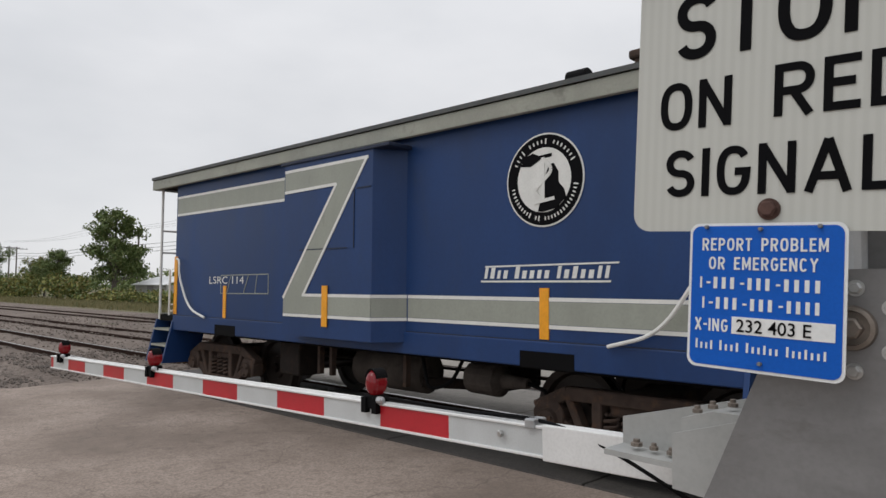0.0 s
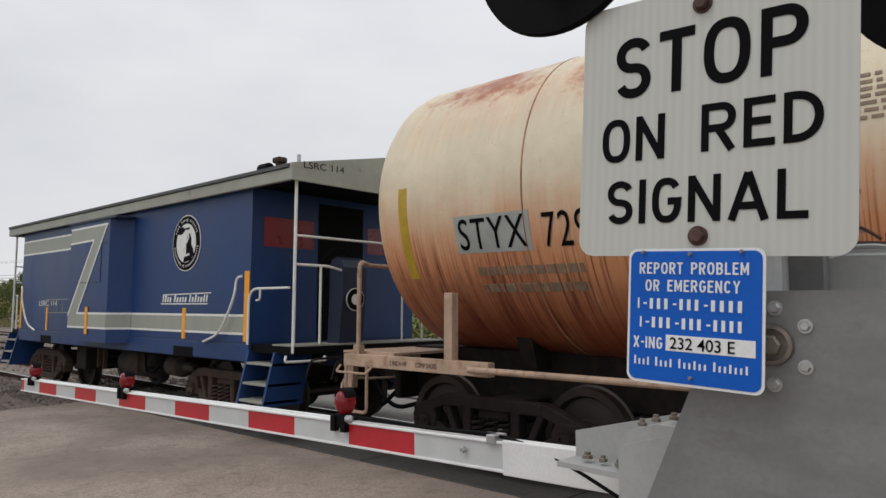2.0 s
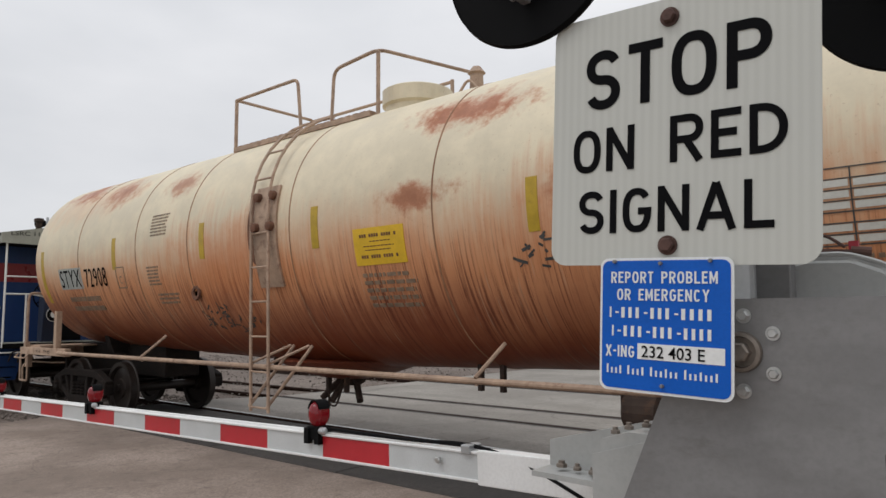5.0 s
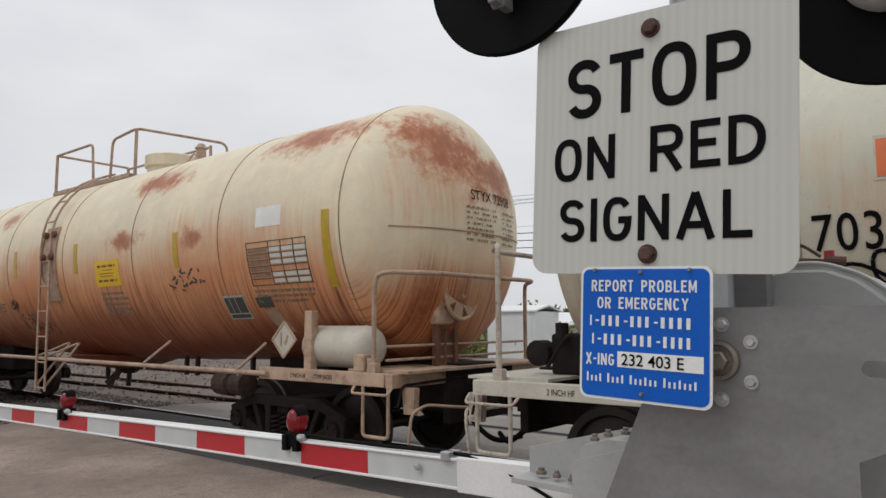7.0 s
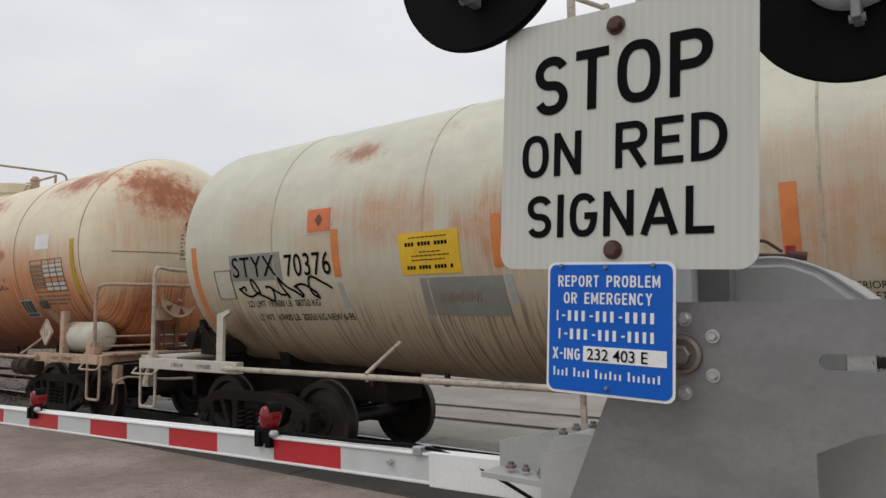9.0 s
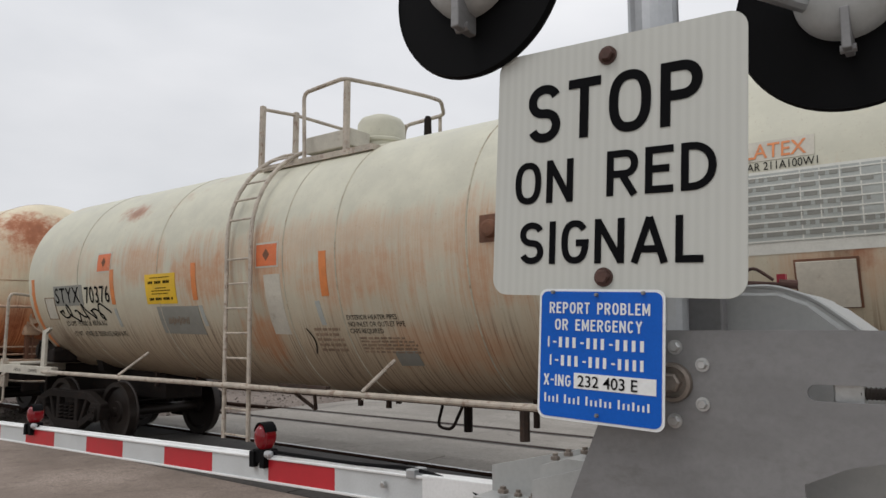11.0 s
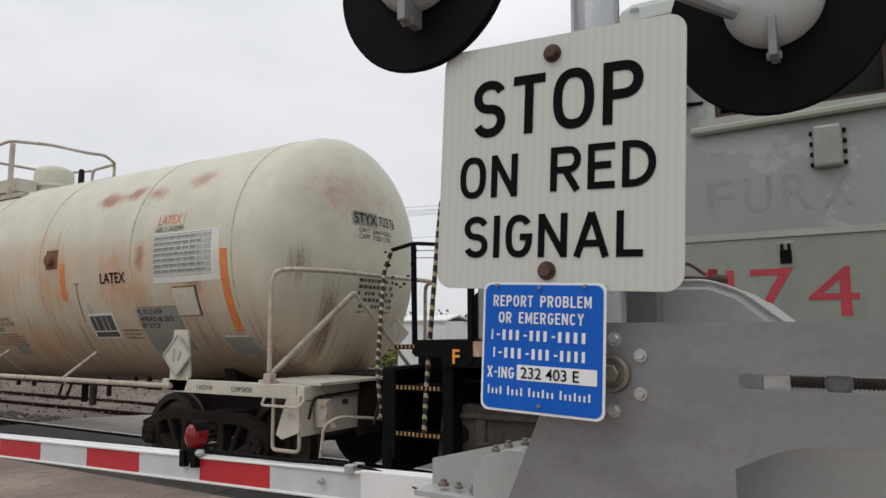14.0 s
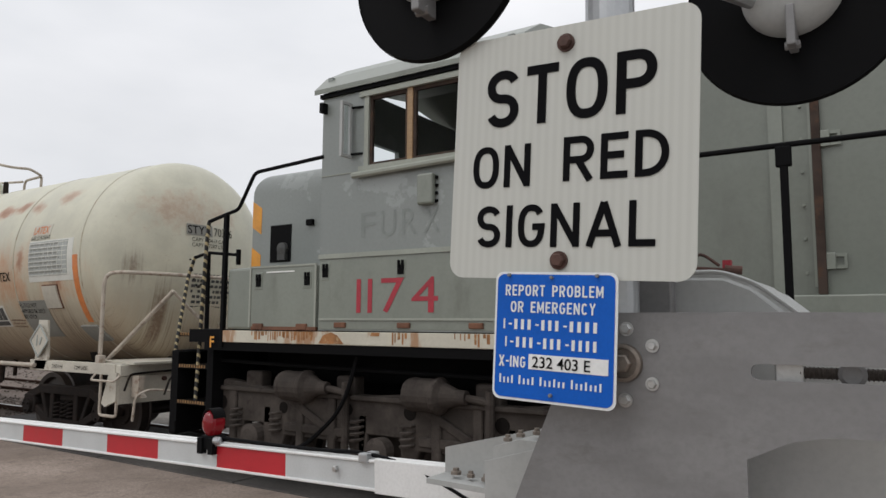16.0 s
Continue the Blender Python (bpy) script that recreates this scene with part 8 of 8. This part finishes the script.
def gate_mechanism():
    g = thing("gate_mechanism", (-0.016, -0.008, 0.004), "grey gate mechanism with flat aluminium side plate", "crossing gate")
    # side plate with a long slot
    y0, y1 = 1.545, 1.557
    bm = B()
    sx0, sz0, sz1 = -0.106, 1.4975, 1.5305
    rr = (sz1 - sz0) / 2
    # the plate is pieced round the slot so that the slot goes through
    prism(bm, [(-0.44, 1.637), (-0.5, 1.55), (-0.66, 1.17), (-0.70, 1.08), (-0.62, 1.0), (-0.12, 1.0), (-0.12, 1.637)], y0, y1)
    prism(bm, [(-0.12, sz1), (-0.12, 1.637), (0.75, 1.631), (0.75, sz1)], y0, y1)
    low = [(-0.12, sz0), (0.75, sz0), (0.75, 1.40), (0.12, 1.395), (0.03, 1.392), (-0.04, 1.375), (-0.12, 1.335)]
    prism(bm, low, y0, y1)
    prism(bm, [(0.62, sz0), (0.75, sz0), (0.75, sz1), (0.62, sz1)], y0, y1)
    arc = [(-0.12, sz0)] + [(sx0 + rr - rr * math.cos(a), (sz0 + sz1) / 2 - rr * math.sin(a)) for a in (math.pi / 2 - k * math.pi / 10 for k in range(0, 11))] + [(-0.12, sz1)]
    prism(bm, arc, y0, y1)
    bmesh.ops.remove_doubles(bm, verts=bm.verts, dist=0.0004)
    pl = part("side_plate", bm, "plate", g, keep=True)
    for x, z in ((-0.308, 1.563), (-0.31, 1.479)):
        bolt(pl, x, y0, z, 0.0105, "bolt", 0.015)
    for x, z in ((-0.366, 1.60), (-0.372, 1.44)):
        bolt(pl, x, y0, z, 0.012, "bolt", 0.016)
    bm = lathe(B(), [(-0.002, 0.044), (-0.012, 0.042), (-0.014, 0.034), (-0.004, 0.032)], (-0.374, y0, 1.523), "y", 28)
    part("pivot_ring", bm, "bronze", pl, keep=True, smooth=True)
    bolt(pl, -0.374, y0 - 0.004, 1.523, 0.022, "bronze")
    # threaded rod and nuts behind the slot
    bm = tube(B(), [(-0.02, 1.60, 1.513), (0.7, 1.60, 1.515)], 0.011, 10)
    for k in range(60):
        x = -0.02 + k * 0.008
        lathe(bm, [(x, 0.011), (x + 0.002, 0.0135), (x + 0.004, 0.011)], (0, 1.60, 1.513), "x", 8, close=False)
    part("threaded_rod", bm, "bogie", g, keep=True)
    bm = B()
    lathe(bm, [(-0.02, 0.018), (-0.015, 0.026), (0.01, 0.026)], (0.075, 1.60, 1.513), "y", 16)
    part("rod_nut", bx(-0.066, -0.012, 1.588, 1.62, 1.488, 1.54, bevel=0.003), "bolt", g, keep=True)
    part("rod_nut", bm, "plate", g, keep=True)
    # housing behind the plate: box with bevelled cover
    bm = B()
    prism(bm, [(-0.36, 1.0), (0.7, 1.0), (0.7, 1.6), (0.0, 1.6), (-0.13, 1.712), (-0.2, 1.742), (-0.30, 1.745), (-0.36, 1.73)], 1.80, 2.25)
    bmesh.ops.bevel(bm, geom=list(bm.edges), offset=0.022, segments=3, affect="EDGES")
    hs = part("housing", bm, "housing", g, smooth=True, keep=True)
    bm = B()
    tube(bm, bend([(-0.33, 1.797, 1.742), (-0.21, 1.797, 1.742), (-0.13, 1.797, 1.712), (0.02, 1.797, 1.59)], 0.03), 0.006, 6)
    part("cover_rim", bm, "housing", hs, keep=True)
    bm = bx(-0.62, -0.315, 1.74, 1.78, 1.0, 1.80, bevel=0.006)
    part("back_plate", bm, "plate", g, keep=True)
    bm = B()
    rod(bm, (-0.29, 1.84, 1.755), (-0.17, 1.86, 1.745), 0.007, 8)
    rod(bm, (-0.21, 1.85, 1.752), (-0.17, 1.86, 1.748), 0.011, 10)
    tube(bm, bend([(-0.30, 1.84, 1.75), (-0.27, 1.83, 1.80), (-0.22, 1.84, 1.76)], 0.03, 5), 0.004, 6)
    part("hinge_pin", bm, "bolt_rust", hs, keep=True)
    part("red_tab", bx(-0.215, -0.195, 1.85, 1.87, 1.75, 1.775), "red", hs, keep=True)
    # pedestal
    part("pedestal", bx(-0.3, 0.6, 1.82, 2.2, -0.1, 1.02, bevel=0.02), "housing", g, keep=True)
    # channel that carries the arm
    bm = B()
    prism(bm, [(-1.02, 1.15), (-1.02, 1.238), (-0.60, 1.345), (-0.56, 1.345), (-0.56, 1.1)], 1.80, 1.812)
    prism(bm, [(-1.02, 1.15), (-0.56, 1.14), (-0.56, 1.155), (-1.02, 1.165)], 1.70, 1.81)
    prism(bm, [(-0.82, 1.10), (-0.82, 1.235), (-0.64, 1.29), (-0.56, 1.30), (-0.56, 1.08)], 1.69, 1.702)
    prism(bm, [(-0.80, 1.215), (-0.64, 1.265), (-0.64, 1.30), (-0.72, 1.30), (-0.80, 1.275)], 1.70, 1.80)
    part("arm_channel", bm, "housing", g, keep=True)
    for x, z, r in ((-0.95, 1.175, 0.016), (-0.90, 1.172, 0.012), (-0.78, 1.285, 0.013), (-0.74, 1.30, 0.013), (-0.69, 1.31, 0.013), (-0.85, 1.168, 0.014)):
        bm = lathe(B(), [(0, r), (0.009, r), (0.011, r * 0.6), (0.018, r * 0.6)], (x, 1.75, z), "z", 8)
        part("channel_bolt", bm, "bronze", g, keep=True)


def gate_arm():
    """The lowered arm: striped board with white edges, three red lamps and a cable on top."""
    ax, ay, az, yaw, tilt = -6.331, 2.080, 0.940, -0.0244, 0.0299
    step = 0.4064
    arm = thing("crossing_gate", (0, 0, 0), "lowered crossing gate arm with red and white stripes", "crossing gate")
    arm.matrix_basis = pose(ax, ay, az, 0, -math.degrees(tilt), math.degrees(yaw))
    h, t = 0.048, 0.02
    part("board", bx(-0.47, 5.75, -t + 0.003, t, -h - 0.004, h + 0.004), "arm_edge", arm)
    for k in range(-1, 14):
        x0, x1 = k * step, (k + 1) * step
        if k == -1:
            x0 = -0.465
        if k == 13:
            x1 = 5.74
        m = "arm_red" if k % 2 == 0 and k < 12 else "arm_white"
        if k == -1:
            part("stripe", bx(-0.4664, -0.40, -t, -t + 0.01, -h + 0.006, h - 0.006), "arm_red", arm)
            x0 = -0.40
        part("stripe", bx(x0, x1, -t, -t + 0.01, -h + 0.006, h - 0.006), m, arm)
    bm = B()
    for z in (-h - 0.004, h - 0.004):
        box(bm, -0.47, 5.75, -t - 0.008, t + 0.004, z, z + 0.010, bevel=0.003)
    part("edge_trim", bm, "arm_edge", arm)
    part("sleeve", bx(4.92, 5.75, -t - 0.012, t + 0.008, -h - 0.01, h + 0.012, bevel=0.004), "arm_edge", arm)
    part("clip", bx(4.85, 4.89, -t - 0.016, t + 0.016, h - 0.006, h + 0.026, bevel=0.004), "galv", arm)
    for x in (4.74, 5.42):
        bolt(arm, x, -t - 0.008, 0.01, 0.012, "bolt")
    lamps = []
    for x in (-0.18, 1.70, 4.015):
        lp = new("gate_lamp")
        tagged(lp, "red gate arm lamp in a black bracket", "lamp", "lamps on the gate arm")
        lp.matrix_basis = arm.matrix_basis @ pose(x, 0, h + 0.006)
        bm = B()
        box(bm, -0.045, 0.045, -0.035, 0.035, -0.03, 0.028, bevel=0.006)
        box(bm, -0.05, -0.02, -0.045, -0.02, -0.045, 0.02)
        box(bm, 0.02, 0.05, -0.045, -0.02, -0.045, 0.02)
        part("bracket", bm, "black", lp)
        bm = lathe(B(), [(-0.062, 0.012), (-0.056, 0.036), (-0.044, 0.05), (-0.028, 0.056), (-0.026, 0.060), (0.026, 0.060), (0.028, 0.056), (0.044, 0.05), (0.056, 0.036), (0.062, 0.012)], (0, 0, 0.0), "y", 28)
        for v in bm.verts:
            v.co.x, v.co.y, v.co.z = v.co.x * 0.64, v.co.y * 0.75, v.co.z * 0.92 + 0.078
        part("lens", bm, "lens", lp, smooth=True)
        bm = B()
        for q in range(13):
            a = math.pi * (0.12 + 0.76 * q / 12)
            p = (0.042 * math.cos(a), 0.078 + 0.059 * math.sin(a))
            if q:
                bar2d(bm, last, p, 0.006, -0.03, 0.03)
            last = p
        part("visor", bm, "black", lp)
        bm = lathe(B(), [(0.045, 0.008), (0.05, 0.016), (0.075, 0.016), (0.08, 0.006)], (0, -0.03, 0.012), "x", 10)
        part("cable_gland", bm, "galv", lp)
        lamps.append(lp)
    bm = tube(B(), bend([(4.06, -0.01, 0.075), (4.6, 0.0, 0.062), (4.87, 0.0, 0.075), (5.15, -0.03, 0.03), (5.5, -0.03, -0.12)], 0.2, 6), 0.007, 8)
    part("cable", bm, "black", arm)
    bm = tube(B(), [(-0.1, 0.012, h + 0.010), (1.65, 0.012, h + 0.010), (3.95, 0.012, h + 0.010)], 0.006, 6)
    part("cable", bm, "arm_edge", arm)


ORIGIN[0] = Vector((0, 0, 0))
signal_mast()
stop_sign()
blue_sign()
gate_mechanism()
gate_arm()


# ---------------------------------------------------------------- distance: trees, brush, poles, wires, sheds
def leaf_cloud(verts, faces, rng, cx, cy, cz, rx, ry, rz, n, size):
    for k in range(n):
        a, b = rng.random() * 2 * math.pi, math.acos(rng.uniform(-1, 1))
        q = rng.random() ** 0.45
        p = Vector((cx + rx * q * math.sin(b) * math.cos(a), cy + ry * q * math.sin(b) * math.sin(a), cz + rz * q * math.cos(b)))
        u = Vector((rng.uniform(-1, 1), rng.uniform(-1, 1), rng.uniform(-1, 1))).normalized()
        v = u.orthogonal().normalized()
        s = size * rng.uniform(0.6, 1.4)
        i = len(verts)
        verts.extend([tuple(p - u * s), tuple(p + v * s * 0.5), tuple(p + u * s), tuple(p - v * s * 0.5)])
        faces.append((i, i + 1, i + 2, i + 3))


def tree(x, y, h, spread, seed, mat="leaf", label="leafy green tree beyond the yard"):
    rng = random.Random(seed)
    t = thing("tree", (x, y, -0.35), label, "tree", "trees beyond the yard")
    ORIGIN[0] = Vector((0, 0, 0))
    bm = B()
    tube(bm, [(0, 0, 0), (0.05 * h / 8, 0, h * 0.25), (0.0, 0.08, h * 0.55), (0.1, 0, h * 0.9)], [h * 0.03, h * 0.024, h * 0.014, h * 0.004], 9)
    tr = part("trunk", bm, "bark", t)
    tips = []
    bm = B()
    for k in range(26):
        z = h * rng.uniform(0.18, 0.82)
        a = rng.random() * 6.28
        ln = spread * rng.uniform(0.45, 1.0) * (1.05 - 0.6 * abs(z / h - 0.45))
        tip = (ln * math.cos(a), ln * math.sin(a), z + ln * rng.uniform(0.15, 0.7))
        tube(bm, [(0, 0, z), (tip[0] * 0.5, tip[1] * 0.5, (z + tip[2]) / 2 - 0.1), tip], [h * 0.010, h * 0.006, h * 0.002], 6)
        tips.append(tip)
    part("limb", bm, "bark", t)
    verts, faces = [], []
    for tip in tips:
        for k in range(4):
            w = rng.uniform(0.35, 1.1)
            rr = spread * rng.uniform(0.14, 0.34)
            leaf_cloud(verts, faces, rng, tip[0] * w, tip[1] * w, tip[2] + rng.uniform(-0.4, 0.4), rr, rr, rr * 0.8, 90, h * 0.017)
    leaf_cloud(verts, faces, rng, 0, 0, h * 0.55, spread * 0.6, spread * 0.6, h * 0.36, 1100, h * 0.017)
    me = bpy.data.meshes.new("crown")
    me.from_pydata(verts, [], faces)
    me.materials.append(M[mat])
    o = new("crown", me)
    o.parent = t


def brush():
    """A ragged line of bushes behind the yard."""
    rng = random.Random(77)
    verts, faces = [], []
    x = -230.0
    while x < 6:
        near = x > -70
        hgt = rng.uniform(2.0, 3.9) if x < -38 else rng.uniform(1.0, 2.2)
        if rng.random() < 0.15:
            hgt *= 1.45
        if -88 < x < -58:
            hgt = rng.uniform(0.9, 1.4)
        y = 31 + rng.uniform(-2.5, 4)
        w = rng.uniform(1.4, 2.8)
        for k in range(4):
            leaf_cloud(verts, faces, rng, x + rng.uniform(-w, w) * 0.7, y + rng.uniform(-1, 1), hgt * rng.uniform(0.2, 0.7) - 0.2, w * 0.6, w * 0.6, hgt * 0.42, 150 if near else 90, 0.13 if near else 0.2)
        x += rng.uniform(0.9, 1.9) if near else rng.uniform(1.6, 3)
    me = bpy.data.meshes.new("brush_row")
    me.from_pydata(verts, [], faces)
    me.materials.append(M["shrub"])
    tagged(new("brush_row", me), "ragged green and yellowing brush along the yard", "brush", kind="stuff")
    rng = random.Random(78)
    verts, faces = [], []
    for k in range(16000):
        xx, yy = rng.uniform(-130, -46), rng.uniform(21.5, 31)
        hh = rng.uniform(0.1, 0.45)
        a = rng.random() * 3.14
        i = len(verts)
        dx, dy = 0.05 * math.cos(a), 0.05 * math.sin(a)
        verts.extend([(xx - dx, yy - dy, -0.34), (xx + dx, yy + dy, -0.34), (xx + rng.uniform(-0.1, 0.1), yy, -0.34 + hh)])
        faces.append((i, i + 1, i + 2))
    me = bpy.data.meshes.new("dry_grass")
    me.from_pydata(verts, [], faces)
    me.materials.append(leaf_mat("dry_grass_blades", [(0.16, 0.14, 0.06), (0.22, 0.19, 0.09), (0.1, 0.11, 0.04)]))
    tagged(new("dry_grass", me), "dry grass strip beside the yard", "grass", kind="stuff")


def far_woods():
    """A hazy treeline behind the brush."""
    rng = random.Random(91)
    verts, faces = [], []
    x = -420.0
    while x < -20:
        y = 75 + rng.uniform(-8, 12)
        hgt = rng.uniform(3.0, 6.0) if x < -90 else rng.uniform(2.2, 4.2)
        leaf_cloud(verts, faces, rng, x, y, hgt * 0.5, rng.uniform(3, 5), 3, hgt * 0.55, 160, 0.45)
        x += rng.uniform(2.5, 5)
    me = bpy.data.meshes.new("far_woods")
    me.from_pydata(verts, [], faces)
    me.materials.append(M["leaf"])
    tagged(new("far_woods", me), "distant treeline on the horizon", "woods", kind="stuff")


def utility_pole(x, y, h, arms, tilt=0.0):
    p = thing("utility_pole", (x, y, -0.35), "weathered wooden utility pole with crossarms", "utility pole", "poles along the railway")
    ORIGIN[0] = Vector((0, 0, 0))
    bm = tube(B(), [(0, 0, 0), (tilt, 0, h)], [0.16, 0.10], 10)
    part("pole", bm, "pole", p)
    for z, w in arms:
        bm = bx(-0.06, 0.06, -w, w, z - 0.06, z + 0.06)
        ar = part("crossarm", bm, "pole", p)
        bm = B()
        for k in range(6):
            y0 = -w * 0.92 + k * w * 1.84 / 5
            rod(bm, (0, y0, z + 0.06), (0, y0, z + 0.22), 0.035, 6)
        part("insulator", bm, "black", ar)
    p.rotation_euler = (0, 0, radians(18))


def wires():
    for y, z, x0, x1 in ((39.2, 9.8, -160, 60), (40.6, 9.8, -160, 60), (42.0, 9.8, -160, 60), (40.9, 7.5, -160, 60), (40.95, 7.0, -160, 60), (41.0, 6.5, -160, 60)):
        bm = B()
        pts = []
        for k in range(41):
            t = k / 40
            x = x0 + (x1 - x0) * t
            span = ((x + 28.6) % 42.6) / 42.6
            pts.append((x, y + (t - 0.5) * (0 if z < 12 else 14), z - 0.55 * 4 * span * (1 - span) + 0.27))
        tube(bm, pts, 0.03 if z < 8 else 0.012, 5)
        tagged(part("overhead_wire", bm, "wire", keep=True), "thin dark overhead wire strung along the railway", "wire", "overhead wires")


def drop_wires():
    """Service wires that slant from the pole over the yard to one beside the road."""
    for dz, dy in ((9.85, 0.6), (9.85, -0.6), (8.25, 0.4)):
        bm = B()
        a, b = Vector((-28.6, 41 + dy, dz)), Vector((30, 22 + dy, dz + 0.2))
        pts = [a.lerp(b, k / 24) - Vector((0, 0, 1.2 * 4 * (k / 24) * (1 - k / 24))) for k in range(25)]
        tube(bm, pts, 0.010, 5)
        tagged(part("overhead_wire", bm, "wire", keep=True), "thin dark overhead wire slanting over the yard", "wire", "overhead wires")


def shed(x, y, w, d, hw, hr):
    s = thing("shed", (x, y, -0.35), "low pale shed with a white metal roof", "shed", "sheds beyond the yard")
    ORIGIN[0] = Vector((0, 0, 0))
    part("wall", bx(-w / 2, w / 2, -d / 2, d / 2, 0, hw), "shed_wall", s)
    bm = B()
    prism(bm, [(-d / 2 - 0.4, hw - 0.05), (0, hr), (d / 2 + 0.4, hw - 0.05), (d / 2 + 0.4, hw + 0.05), (0, hr + 0.1), (-d / 2 - 0.4, hw + 0.05)], -w / 2 - 0.3, w / 2 + 0.3, "x")
    part("roof", bm, "shed", s)
    part("door", bx(-0.9, 0.9, -d / 2 - 0.02, -d / 2 + 0.02, 0, min(2.0, hw - 0.1)), "plate", s)


def far_signal(x, y):
    """The crossing signal on the other side of the tracks, its lamps lit."""
    m = thing("crossing_signal", (x, y, -0.19), "distant crossing signal with lit red lamps on a mast", "signal")
    ORIGIN[0] = Vector((0, 0, 0))
    part("mast", tube(B(), [(0, 0, 0), (0, 0, 4.2)], 0.06, 12), "galv", m)
    part("mast_base", bx(-0.25, 0.25, -0.25, 0.25, 0, 0.12, bevel=0.02), "galv", m)
    part("crossarm", rod(B(), (-0.4, 0, 2.45), (0.4, 0, 2.45), 0.03, 8), "galv", m)
    for dx in (-0.38, 0.38):
        ds = part("signal_disc", lathe(B(), [(-0.01, 0.29), (0.01, 0.29)], (dx, -0.05, 2.45), "y", 28), "black", m)
        part("lens", lathe(B(), [(-0.05, 0.04), (-0.04, 0.1), (-0.012, 0.105)], (dx, -0.05, 2.45), "y", 20), "lit_lens", ds)
        part("hood", lathe(B(), [(-0.3, 0.13), (-0.02, 0.14), (-0.02, 0.12), (-0.3, 0.115)], (dx, -0.05, 2.45), "y", 20, close=False), "black", ds)
    part("gate_case", bx(-0.3, 0.3, 0.1, 0.55, 0.7, 1.35, bevel=0.04), "housing", m)
    part("case_post", bx(-0.15, 0.15, 0.2, 0.45, 0, 0.72), "housing", m)


def signal_cabin(x, y):
    """White equipment cabin beside the far road."""
    c = thing("equipment_cabin", (x, y, -0.3), "small white metal equipment cabin beyond the tracks", "cabin")
    ORIGIN[0] = Vector((0, 0, 0))
    part("wall", bx(-1.1, 1.1, -0.9, 0.9, 0, 2.3, bevel=0.01), "shed", c)
    bm = prism(B(), [(-1.0, 2.28), (0, 2.5), (1.0, 2.28), (1.0, 2.34), (0, 2.56), (-1.0, 2.34)], -1.2, 1.2, "x")
    part("roof", bm, "shed", c)
    dr = part("door", bx(0.1, 0.95, -0.93, -0.88, 0.15, 2.1, bevel=0.008), "shed", c)
    part("door_latch", bx(0.2, 0.25, -0.96, -0.93, 1.0, 1.2), "galv", dr)


far_signal(-9.75, 22)
signal_cabin(-15.05, 24)
tree(-89.5, 34, 11.2, 3.9, 4)
tree(-124, 28.5, 7.5, 3.4, 26)
tree(-104, 32, 6.6, 3.0, 28)
tree(-126, 37, 6.5, 3.0, 6, "shrub", "smaller yellowing tree beyond the yard")
tree(-150, 42, 6.0, 3.2, 9)
tree(-30.5, 39.5, 3.0, 1.6, 14)
brush()
far_woods()
for px_, py_, ph, arms in ((-93.5, 38.5, 9.6, ((9.2, 1.3), (8.4, 1.3))), (-158.5, 40, 9.5, ((9.2, 2.1),)), (-153.6, 40, 9.2, ((8.8, 2.1),)), (-172, 40, 15.2, ()), (-29.7, 41, 12.1, ((11.7, 1.5), (10.9, 1.3))), (14, 41, 11.0, ((10.2, 1.5), (8.6, 1.5))), (30, 22, 11.0, ((10.2, 1.5), (8.6, 1.5)))):
    utility_pole(px_, py_, ph, arms)
wires()
drop_wires()
shed(-86, 40, 9, 6, 2.0, 3.0)
shed(-31, 52, 10, 7, 1.7, 2.6)
ORIGIN[0] = Vector((0, 0, 0))


# ---------------------------------------------------------------- the train rolls
def motions():
    ts, ss = [a for a, b in TRAIN], [b for a, b in TRAIN]
    for car in CARS:
        x = car.location.x
        walk(car, [(t, pose(x - s, CY, 0)) for t, s in TRAIN])
    steps = [k * 0.2 for k in range(81)]
    for w, x in ROLLING:
        rows = []
        for t in steps:
            s = float(np.interp(t, ts, ss))
            rows.append((t, pose(x, 0, WR - 0.05, 0, math.degrees(-s / WR), 0)))
        walk(w, rows)


motions()
